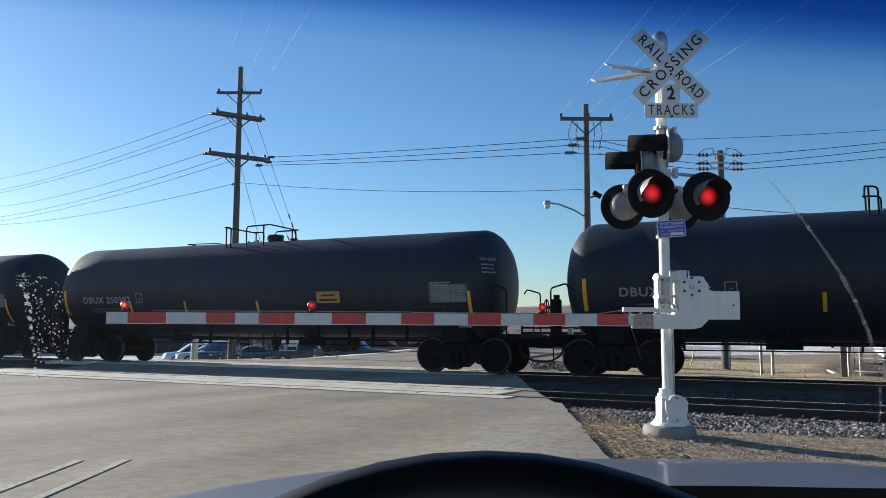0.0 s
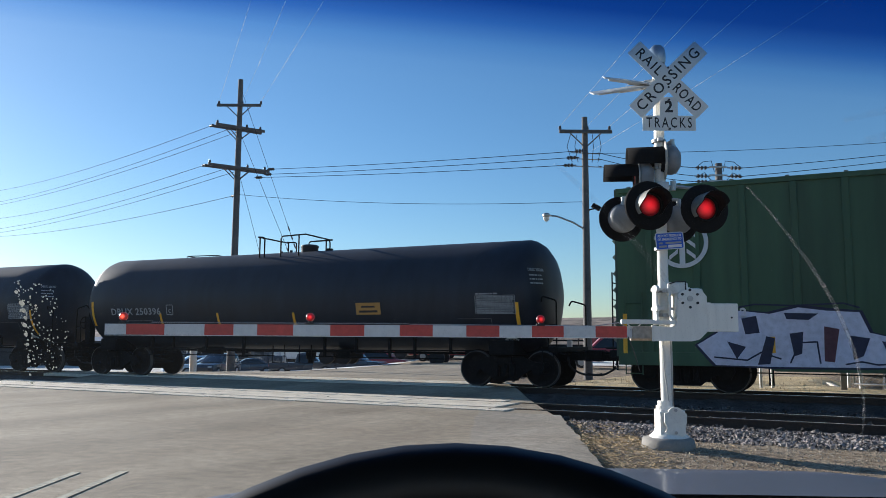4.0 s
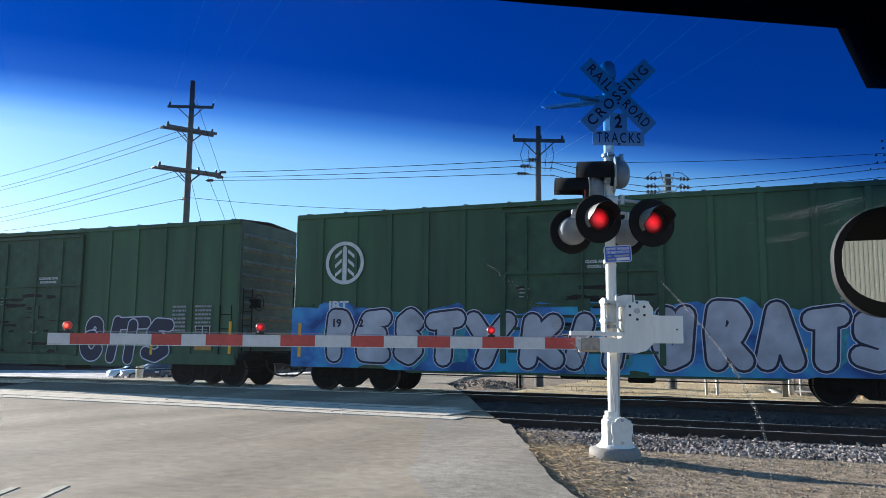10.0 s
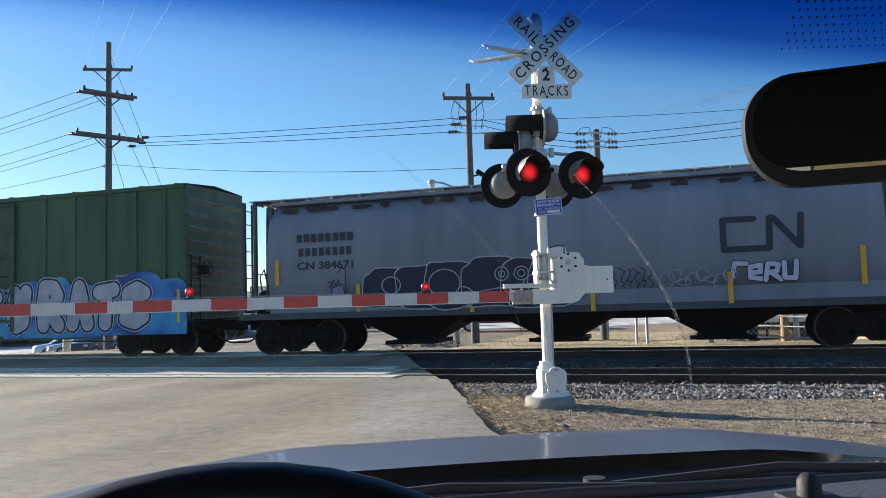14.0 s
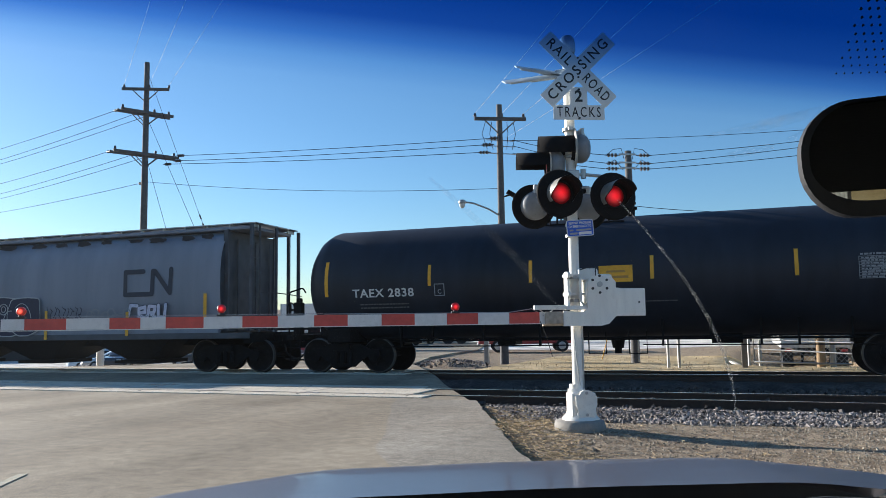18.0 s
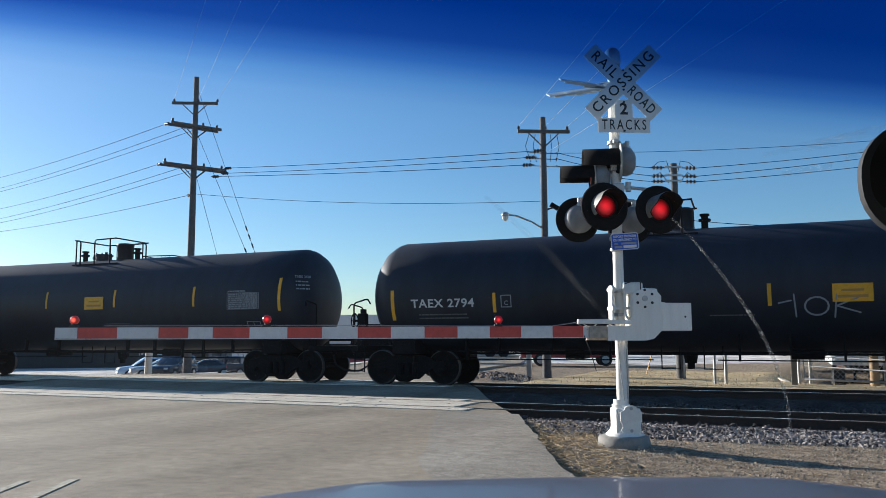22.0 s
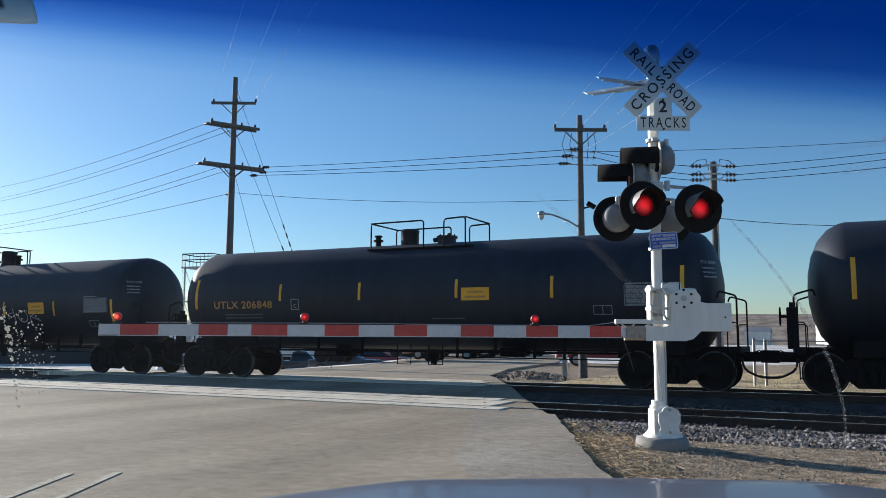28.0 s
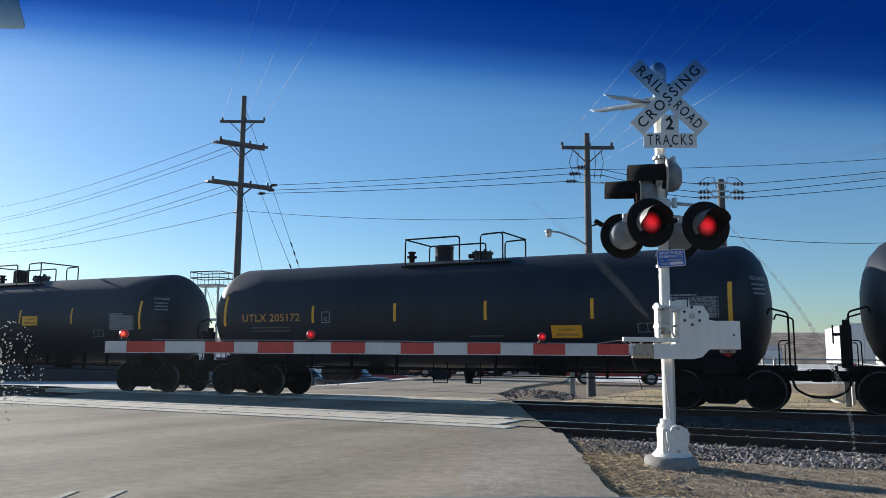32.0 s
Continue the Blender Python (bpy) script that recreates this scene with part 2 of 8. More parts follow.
BOX_ROOF = material("galvanised_roof", (0.17, 0.18, 0.17), 0.55, 0.2, vary=0.25)
HOP_GREY = material("weathered_grey_hopper_paint", (0.212, 0.230, 0.272), 0.6, vary=0.16, grain=2.0, big=0.4, streak=True)
HOP_PATCH = material("bare_rust_patch", (0.035, 0.03, 0.03), 0.85, vary=0.3)
DECAL_WHITE = material("white_stencil_paint", (0.62, 0.62, 0.60), 0.7, vary=0.1)
DECAL_GREY = material("faded_stencil_paint", (0.30, 0.31, 0.32), 0.75, vary=0.15)
DECAL_DIM = material("dim_stencil_paint", (0.13, 0.13, 0.135), 0.75, vary=0.15)
DECAL_PALE = material("pale_stencil_paint", (0.45, 0.45, 0.45), 0.75, vary=0.15)
DECAL_DARK = material("dark_blue_stencil", (0.035, 0.04, 0.055), 0.7, vary=0.15)
DECAL_ORANGE = material("yellow_orange_stencil", (0.46, 0.24, 0.06), 0.7, vary=0.1)
REFLECTOR = material("yellow_reflective_tape", (0.82, 0.41, 0.022), 0.5, vary=0.12)
PLACARD_RED = material("red_placard", (0.55, 0.05, 0.05), 0.5, vary=0.05)
SPRAY_BLUE = mottled("blue_spray_paint", ((0.38, (0.022, 0.070, 0.24)), (0.47, (0.055, 0.19, 0.48)), (0.55, (0.080, 0.27, 0.58)), (0.64, (0.070, 0.42, 0.62))), 0.85, 0.7)
SPRAY_SILVER = material("silver_spray_paint", (0.46, 0.45, 0.50), 0.55, vary=0.25, grain=2.2)
SPRAY_RIM = material("pale_lilac_spray_paint", (0.62, 0.60, 0.70), 0.65, vary=0.15)
SPRAY_DARK = material("dark_spray_paint", (0.018, 0.02, 0.05), 0.65, vary=0.25)
SPRAY_TEAL = material("teal_spray_paint", (0.07, 0.30, 0.36), 0.7, vary=0.35)
SPRAY_PLUM = material("plum_spray_paint", (0.10, 0.035, 0.045), 0.7, vary=0.25)
SPRAY_VIOLET = material("violet_spray_paint", (0.22, 0.19, 0.33), 0.65, vary=0.2)

WHITE_PAINT = material("white_signal_paint", (0.77, 0.745, 0.685), 0.5, vary=0.075, grain=14, big=2.2, streak=True)
GALV = material("galvanised_steel", (0.42, 0.42, 0.41), 0.42, 0.6, vary=0.12)
SIGN_WHITE = material("retroreflective_sign_white", (0.66, 0.66, 0.64), 0.5, vary=0.05)
SIGN_BLACK = material("sign_black", (0.012, 0.012, 0.013), 0.5, vary=0.05)
HOOD_SUNLIT = material("sunlit_hood_paint", (0.20, 0.195, 0.18), 0.5, vary=0.25, grain=12)
SIGNAL_PALE = material("pale_signal_background", (0.40, 0.38, 0.34), 0.6, vary=0.2, grain=9)
SIGNAL_BLACK = material("matt_black_background", (0.008, 0.008, 0.009), 0.8, vary=0.15, spec=0.12)
SOCKET_STEEL = material("stained_steel_socket", (0.34, 0.30, 0.25), 0.6, 0.2, vary=0.3, grain=20)
SIGN_BLUE = material("blue_notice", (0.02, 0.10, 0.52), 0.5, vary=0.05)
ARM_WHITE = material("white_reflective_arm", (0.62, 0.61, 0.60), 0.5, vary=0.08, grain=20)
ARM_RED = material("red_reflective_arm", (0.50, 0.060, 0.045), 0.45, vary=0.15, grain=20)
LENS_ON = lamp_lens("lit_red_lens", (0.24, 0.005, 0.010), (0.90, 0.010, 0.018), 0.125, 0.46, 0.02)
LENS_DIM = glow("dim_red_lens", (0.34, 0.010, 0.015), 0.02)
ARM_LAMP = lamp_lens("red_arm_lamp", (0.16, 0.005, 0.007), (1.0, 0.020, 0.025), 0.040, 0.55, 0.05)
ARM_LAMP_BRIGHT = lamp_lens("bright_red_arm_lamp", (0.16, 0.006, 0.007), (1.0, 0.075, 0.040), 0.040, 1.5, 0.07)
RUBBER = material("black_rubber", (0.015, 0.015, 0.015), 0.8, vary=0.2)

HOUSING = material("dull_grey_housing_paint", (0.20, 0.21, 0.22), 0.6, vary=0.2)
POLE_WOOD = material("grey_brown_pole_wood", (0.104, 0.101, 0.100), 0.85, vary=0.25, grain=14, big=2.0, bump=0.3)
POLE_TAN = material("tan_post_wood", (0.36, 0.25, 0.14), 0.85, vary=0.25, grain=14, big=2.0, bump=0.3)
WIRE = material("overhead_wire", (0.02, 0.02, 0.024), 0.9, vary=0.1, spec=0.05)
WIRE_BRIGHT = material("bare_aluminium_wire", (0.38, 0.38, 0.40), 0.6, 0.0, vary=0.1)
INSULATOR = material("dark_insulator", (0.06, 0.05, 0.05), 0.3, vary=0.1)

CAR_PAINT = material("silver_grey_hood_paint", (0.145, 0.142, 0.16), 0.38, 0.35, vary=0.06, grain=30, coat=0.35)
TRIM_BLACK = material("black_interior_plastic", (0.010, 0.010, 0.011), 0.6, vary=0.2, grain=60, bump=0.1)
DASH = material("dark_grey_dash_vinyl", (0.06, 0.06, 0.065), 0.55, vary=0.15, grain=80, bump=0.15)
LEATHER = material("black_wheel_leather", (0.008, 0.008, 0.009), 0.45, vary=0.2, grain=60)
MIRROR = material("dimmed_mirror_glass", (0.155, 0.165, 0.145), 0.02, 1.0, vary=0.01)
MIRROR.node_tree.links.remove(MIRROR.node_tree.nodes["Principled BSDF"].inputs["Roughness"].links[0])
MIRROR.node_tree.nodes["Principled BSDF"].inputs["Roughness"].default_value = 0.01
INK = material("sticker_ink", (0.05, 0.06, 0.07), 0.7, vary=0.05)
GLASS_DARK = material("dark_car_glass", (0.02, 0.025, 0.03), 0.06, vary=0.02)
SHED_WHITE = material("white_corrugated_siding", (0.62, 0.62, 0.60), 0.6, vary=0.1, big=0.2)
SHED_GREY = material("grey_corrugated_siding", (0.30, 0.30, 0.30), 0.65, vary=0.15, big=0.2)
SHED_DARK = material("dark_shaded_siding", (0.045, 0.042, 0.04), 0.8, vary=0.25, big=0.3)
SHED_ROOF = material("dull_metal_roof", (0.28, 0.28, 0.29), 0.5, 0.3, vary=0.15)

# ---- building helpers ----


class Geo:
    """Vertices and faces collected for one mesh."""

    def __init__(self):
        self.v, self.f, self.smooth = [], [], []

    def add(self, verts, faces, smooth=False):
        o = len(self.v)
        self.v += [tuple(p) for p in verts]
        self.f += [tuple(i + o for i in f) for f in faces]
        self.smooth += [smooth] * len(faces)
        return self

    def box(self, x0, x1, y0, y1, z0, z1, c=0.0):
        """A box whose edges are chamfered by c."""
        if c <= 0:
            p = [(x, y, z) for x in (x0, x1) for y in (y0, y1) for z in (z0, z1)]
            return self.add(p, [(0, 1, 3, 2), (4, 6, 7, 5), (0, 4, 5, 1), (2, 3, 7, 6), (0, 2, 6, 4), (1, 5, 7, 3)])
        bm = bmesh.new()
        bmesh.ops.create_cube(bm, size=1.0)
        for q in bm.verts:
            q.co = Vector(((x0 + x1) / 2 + q.co.x * (x1 - x0), (y0 + y1) / 2 + q.co.y * (y1 - y0), (z0 + z1) / 2 + q.co.z * (z1 - z0)))
        bmesh.ops.bevel(bm, geom=bm.edges[:], offset=c, segments=2, affect='EDGES', profile=0.6)
        bm.verts.index_update()
        self.add([q.co for q in bm.verts], [[q.index for q in f.verts] for f in bm.faces])
        bm.free()
        return self

    def obox(self, m, sx, sy, sz, c=0.0):
        """A box of that size centred on the pose m."""
        g = Geo().box(-sx / 2, sx / 2, -sy / 2, sy / 2, -sz / 2, sz / 2, c)
        return self.add([m @ Vector(p) for p in g.v], g.f)

    def cyl(self, p0, p1, r0, r1=None, n=16, caps=True):
        p0, p1 = Vector(p0), Vector(p1)
        r1 = r0 if r1 is None else r1
        q = (p1 - p0).to_track_quat('Z', 'Y').to_matrix()
        ring = [q @ Vector((math.cos(a), math.sin(a), 0)) for a in [2 * math.pi * i / n for i in range(n)]]
        verts = [p0 + d * r0 for d in ring] + [p1 + d * r1 for d in ring]
        self.add(verts, [(i, (i + 1) % n, n + (i + 1) % n, n + i) for i in range(n)], True)
        if caps:
            self.add(verts, [tuple(range(n - 1, -1, -1)), tuple(range(n, 2 * n))])
        return self

    def tube(self, pts, r, n=8):
        pts = [Vector(p) for p in pts]
        rings = []
        for i, p in enumerate(pts):
            d = (pts[min(i + 1, len(pts) - 1)] - pts[max(i - 1, 0)]).normalized()
            up = Vector((0, 0, 1)) if abs(d.z) < 0.9 else Vector((1, 0, 0))
            a = d.cross(up).normalized()
            b = a.cross(d)
            rings.append([p + (a * math.cos(2 * math.pi * k / n) + b * math.sin(2 * math.pi * k / n)) * r for k in range(n)])
        verts = [q for ring in rings for q in ring]
        faces = [(i * n + k, i * n + (k + 1) % n, (i + 1) * n + (k + 1) % n, (i + 1) * n + k) for i in range(len(pts) - 1) for k in range(n)]
        self.add(verts, faces, True)
        m = (len(pts) - 1) * n
        return self.add(verts, [tuple(range(n - 1, -1, -1)), tuple(range(m, m + n))])

    def lathe(self, prof, n=32, m=None, arc=(0.0, 360.0)):
        """Turns the profile (radius, height) about z, or about the pose m's z."""
        m = m or Matrix.Identity(4)
        full = arc[1] - arc[0] >= 359.9
        k = n if full else n + 1
        verts = []
        for r, z in prof:
            for i in range(k):
                a = radians(arc[0] + (arc[1] - arc[0]) * i / n)
                verts.append(m @ Vector((r * math.cos(a), r * math.sin(a), z)))
        faces = [(j * k + i, j * k + (i + 1) % k, (j + 1) * k + (i + 1) % k, (j + 1) * k + i) for j in range(len(prof) - 1) for i in range(n)]
        return self.add(verts, faces, True)

    def plate(self, outline, m, depth):
        """A flat outline (x, y) on the pose m, raised by depth along its z."""
        k = len(outline)
        verts = [m @ Vector((x, y, 0)) for x, y in outline] + [m @ Vector((x, y, depth)) for x, y in outline]
        faces = [tuple(range(k - 1, -1, -1)), tuple(range(k, 2 * k))] + [(i, (i + 1) % k, k + (i + 1) % k, k + i) for i in range(k)]
        return self.add(verts, faces)

    def strip(self, pts, w, m, depth):
        """A flat stroke along points (x, y) of width w on the pose m."""
        for (xa, ya), (xb, yb) in zip(pts, pts[1:]):
            d = Vector((xb - xa, yb - ya)).normalized()
            o = Vector((-d.y, d.x)) * w / 2
            e = d * min(w * 0.3, 0.5 * math.hypot(xb - xa, yb - ya))
            a, b = Vector((xa, ya)) - e, Vector((xb, yb)) + e
            self.plate([a - o, b - o, b + o, a + o], m, depth)
        return self

    def grid(self, xs, ys, z):
        verts = [(x, y, z(x, y)) for x in xs for y in ys]
        n = len(ys)
        return self.add(verts, [(i * n + j, (i + 1) * n + j, (i + 1) * n + j + 1, i * n + j + 1) for i in range(len(xs) - 1) for j in range(n - 1)], True)

    def mesh(self, name, mat):
        me = bpy.data.meshes.new(name)
        me.from_pydata(self.v, [], self.f)
        me.polygons.foreach_set("use_smooth", self.smooth)
        me.materials.append(mat)
        me.validate()
        me.update()
        return me


def part(name, geo, mat, parent=None, label="", at=None):
    ob = new(name, geo.mesh(name, mat) if isinstance(geo, Geo) else geo)
    if parent:
        ob.parent = parent
    if at:
        ob.matrix_basis = at
    return tagged(ob, label)


def thing(name, label, category, at=None, group="", kind=""):
    ob = new(name)
    ob.empty_display_size = 0.2
    if at:
        ob.matrix_basis = at
    return tagged(ob, label, category, group, kind)


def rounded(w, h, r, n=5):
    """The outline of a rounded rectangle about the origin."""
    out = []
    for cx, cy, a0 in ((w / 2 - r, h / 2 - r, 0), (-w / 2 + r, h / 2 - r, 90), (-w / 2 + r, -h / 2 + r, 180), (w / 2 - r, -h / 2 + r, 270)):
        out += [(cx + r * math.cos(radians(a0 + 90 * i / n)), cy + r * math.sin(radians(a0 + 90 * i / n))) for i in range(n + 1)]
    return out


def lettering(name, words, size, mat, parent, at, width=None, bold=0.0, depth=0.003, align='CENTER', label="", spacing=1.0):
    """Words in the built-in font as a mesh, in the xy plane of the pose at, fitted to a width."""
    cu = bpy.data.curves.new(name, 'FONT')
    cu.body, cu.size, cu.extrude, cu.offset, cu.align_x, cu.align_y = words, size, depth, bold, align, 'CENTER'
    cu.space_character = spacing
    cu.resolution_u = 3
    ob = new(name, cu)
    me = bpy.data.meshes.new_from_object(ob.evaluated_get(bpy.context.evaluated_depsgraph_get()))
    bpy.data.objects.remove(ob)
    bpy.data.curves.remove(cu)
    if width and me.vertices:
        xs = [q.co.x for q in me.vertices]
        k = width / max(0.01, max(xs) - min(xs))
        me.transform(Matrix.Diagonal((k, 1, 1, 1)))
    me.materials.clear()
    me.materials.append(mat)
    me.name = name
    return part(name, me, mat, parent, label, at)


CAR_YAW = 27.5
AXES = pose(0, 0, 0, 0, 0, CAR_YAW)      # the road's and the car's own axes: right, ahead, up


# ---- ground, road, tracks ----
RAIL_Z, TRACK_Y = 0.10, 20.7              # the train's track
# the train's track is turned a little against the near one
TRK = pose(-8.0, 19.17, 0, 0, 0, 1.94) @ pose(8.0, -19.17, 0)
NEAR_Y, NEAR_Z = 15.1, 0.02               # the empty track
EDGE_Y = [-40, -14, -4, 2, 5.6, 8.14, 10.98, 13.36, 15.2, 17.2, 19.0, 20.7, 22.4, 24.6, 27.0, 30.0, 33.8, 39.0, 45.0, 60.0, 90.0]
EDGE_R = [19, 7.5, 3.6, 1.3, -1.0, -2.46, -3.68, -4.72, -5.7, -6.75, -7.7, -8.6, -9.5, -10.6, -11.9, -12.8, -14.0, -14.9, -15.6, -20.0, -34.0]
EDGE_L = [4, -7.5, -12.2, -15.2, -16.9, -18.1, -19.4, -20.6, -21.5, -22.5, -23.3, -23.6, -23.4, -22.6, -21.5, -21.3, -21.8, -23.0, -24.8, -31.0, -48.0]


def road_z(y):
    if y < 17.0:
        return 0.0
    if y < 19.0:
        return 0.085 * (y - 17.0) / 2
    if y < 22.4:
        return 0.085
    if y < 28.0:
        return 0.085 - 0.10 * (y - 22.4) / 5.6
    return -0.015


FOOT_X, FOOT_Y = -2.13, 10.22             # where the signal stands


def dip(x, y):
    """The low ground beyond the tracks, falling away from them."""
    if y < 23.0:
        return 0.0
    if x > -1.2:                             # and a hollow behind the fence
        return -0.75 * min(1.0, max(0.0, (y - 27.8) / 4.0)) * min(1.0, max(0.0, (47.0 - y) / 2.5)) * min(1.0, (x + 1.2) / 1.6) * min(1.0, max(0.0, (4.8 - x) / 1.0))
    u = float(np.interp(y, EDGE_Y, EDGE_L)) - x - 1.5
    return -min(1.65, max(0.0, (math.hypot(x, y) - 34.0) * 0.043)) * min(1.0, max(0.0, u / 6.0))


def ground_z(x, y):
    z = -0.06 + dip(x, y)
    if 13.5 < y < 23.0:
        z = -0.24
    elif 13.0 < y <= 13.5:
        z = -0.06 - 0.18 * (y - 13.0) / 0.5
    elif 23.0 <= y < 24.5:
        z = -0.24 + 0.14 * (y - 23.0) / 1.5 + dip(x, y)
    elif y >= 24.5:
        z = -0.10 + dip(x, y)
    z += 0.07 * math.exp(-((x - FOOT_X) ** 2 + (y - FOOT_Y) ** 2) / 1.2) if y < 14 else 0.0
    if abs(x) < 40 and 2 < y < 45 and not 13.0 < y < 23:
        z += 0.03 * (noise.noise(Vector((x * 0.5, y * 0.5, 0))) - 0.3)
    return z


xs = [-2500, -900, -400, -180] + [-100 + 2.0 * i for i in range(28)] + [-44 + 0.8 * i for i in range(92)] + [30 + 4.0 * i for i in range(12)] + [110, 200, 420, 900, 2500]
ys = [-2500, -800, -300, -120, -60, -30, -15] + [-8 + 0.7 * i for i in range(80)] + [48.5, 54, 62, 75, 95, 130, 200, 350, 700, 1400, 2600]
ground = tagged(part("ground", Geo().grid(xs, ys, ground_z), DIRT), "brown gravelly dirt ground on both sides of the road", "ground", kind="structure")

g = Geo()
cols = 14
verts = []
for y, l, r in zip(EDGE_Y, EDGE_L, EDGE_R):
    for i in range(cols + 1):
        verts.append((l + (r - l) * i / cols, y, road_z(y)))
nrow = len(EDGE_Y)
faces = [(j * (cols + 1) + i, j * (cols + 1) + i + 1, (j + 1) * (cols + 1) + i + 1, (j + 1) * (cols + 1) + i) for j in range(nrow - 1) for i in range(cols)]
g.add(verts, faces)
for side in (EDGE_L, EDGE_R):            # the broken edges of the slab
    v = []
    for y, e in zip(EDGE_Y, side):
        v += [(e, y, road_z(y)), (e, y, -0.35)]
    g.add(v, [(2 * i, 2 * i + 1, 2 * i + 3, 2 * i + 2) for i in range(nrow - 1)])
road = tagged(part("road", g, ASPHALT), "worn grey asphalt road across the railway tracks", "road", kind="structure")

g = Geo()                                  # a paler patched strip along the right-hand edge, its edge crumbled
rim, inner = [], []
yy = 5.4
while yy < 13.7:
    e = float(np.interp(yy, EDGE_Y, EDGE_R))
    rim.append((e + 0.10 + 0.10 * noise.noise(Vector((yy * 2.1, 3, 0))), yy, 0.004))
    inner.append((e - 1.5 - 0.12 * noise.noise(Vector((yy * 0.7, 9, 0))), yy, 0.006))
    yy += 0.2
n = len(rim)
g.add(rim + inner, [(i, i + 1, n + i + 1, n + i) for i in range(n - 1)])
low = [(x + 0.03, y, -0.12) for x, y, z in rim]
g.add(rim + low, [(i, n + i, n + i + 1, i + 1) for i in range(n - 1)])
tagged(part("shoulder", g, OLD_ASPHALT), "patched brownish asphalt shoulder with a crumbled edge", "road", kind="structure")

g = Geo()
for a, b in (((-6.73, 5.34), (-2.6, -2.26)), ((-6.38, 5.60), (-2.2, -2.06))):
    d = (Vector(b) - Vector(a)).normalized()
    o = Vector((-d.y, d.x)) * 0.042
    g.plate([Vector(a) - o, Vector(b) - o, Vector(b) + o, Vector(a) + o], pose(0, 0, 0.002), 0.005)
tagged(part("centre_line", g, LINE_YELLOW), "pair of worn pale painted centre lines", "road marking", kind="structure")

# grass beyond the tracks
g = Geo()
g.grid([-8.5 + 0.6 * i for i in range(60)], [24.2 + 0.8 * i for i in range(16)], lambda x, y: dip(x, y) - 0.05 + 0.05 * noise.noise(Vector((x * 0.6, y * 0.6, 2))))
tagged(part("verge", g, DRYGRASS), "strip of dry yellow winter grass behind the tracks", "grass", kind="structure")
g = Geo()
g.grid([-52 + 0.9 * i for i in range(32)], [23.6 + 0.8 * i for i in range(7)], lambda x, y: dip(x, y) - 0.06 + 0.06 * noise.noise(Vector((x * 0.5, y * 0.5, 5))))
tagged(part("verge", g, DRYGRASS), "strip of dry tan ground beside the far road", "grass", kind="structure")
g = Geo()                                  # a low heap of broken asphalt and earth at the corner
g.grid([-14.4 + 0.3 * i for i in range(20)], [25.0 + 0.3 * i for i in range(24)],
       lambda x, y: -0.15 + 0.24 * math.exp(-(((x + 10.8 + 0.35 * (y - 28)) / 1.1) ** 2) - ((y - 28.6) / 2.4) ** 2) * (0.8 + 0.7 * noise.noise(Vector((x * 1.6, y * 1.6, 1)))))
tagged(part("mound", g, DIRT), "low heap of earth and rubble at the road's corner", "dirt", kind="structure")
g = Geo()
g.grid([-420 + 20 * i for i in range(46)], [290, 320, 360, 420], lambda x, y: -1 + (0 if y < 300 else (13 + 3.5 * noise.noise(Vector((x * 0.012, y * 0.01, 0)))) * min(1, (y - 285) / 60)))
tagged(part("hill", g, HILL), "long low hazy hill on the horizon", "hill", kind="structure")
g = Geo()
g.grid([-260 + 10 * i for i in range(53)], [46 + 12 * i for i in range(20)], lambda x, y: -0.06 + dip(x, y))
tagged(part("yard", g, FIELD), "wide flat pale gravel yard behind the tracks", "ground", kind="structure")


def rail_line(y, z, x0, x1, name, label, at=None):
    top, foot = Geo(), Geo()
    foot.box(x0, x1, y - 0.07, y + 0.07, z - 0.17, z - 0.155)
    foot.box(x0, x1, y - 0.012, y + 0.012, z - 0.155, z - 0.03)
    foot.box(x0, x1, y - 0.036, y + 0.036, z - 0.04, z - 0.006)
    top.box(x0, x1, y - 0.031, y + 0.031, z - 0.006, z)
    r = tagged(part(name, foot, RAIL_SIDE, at=at), label, "rail", "rails of the two tracks", "structure")
    part("rail_head", top, RAIL_TOP, r, "polished bright running surface")
    return r


for yc, zc in ((NEAR_Y, NEAR_Z), (TRACK_Y, RAIL_Z)):
    for s in (-0.7175, 0.7175):
        rail_line(yc + s, zc, -160, 110, "rail", "long rusty steel rail with a polished head", TRK if yc == TRACK_Y else None)

g = Geo()
g.grid([-120 + 0.5 * i for i in range(160)] + [-40 + 0.22 * i for i in range(280)] + [21.6 + 0.8 * i for i in range(100)], [13.2, 13.5, 13.75, 14.0, 14.4, 15.0, 15.6, 16.0, 16.4, 16.8, 17.2],
       lambda x, y: (-0.20 if abs(y - NEAR_Y) > 1.6 else -0.135) + 0.05 * noise.noise(Vector((x * 3.5, y * 3.5, 0))))
far = Geo().grid([-120 + 0.5 * i for i in range(160)] + [-40 + 0.3 * i for i in range(200)] + [20 + 0.8 * i for i in range(100)], [17.2, 17.8, 18.4, 18.9, 19.3, 19.9, 20.7, 21.5, 22.1, 22.6, 23.2],
       lambda x, y: (-0.20 if abs(y - TRACK_Y) > 1.7 else -0.06) + 0.05 * noise.noise(Vector((x * 3.5, y * 3.5, 7))))
g.add([TRK @ Vector(p) for p in far.v], far.f, True)
tagged(part("track_bed", g, BALLAST_BED), "dark packed ballast bed under the two tracks", "ballast", kind="structure")


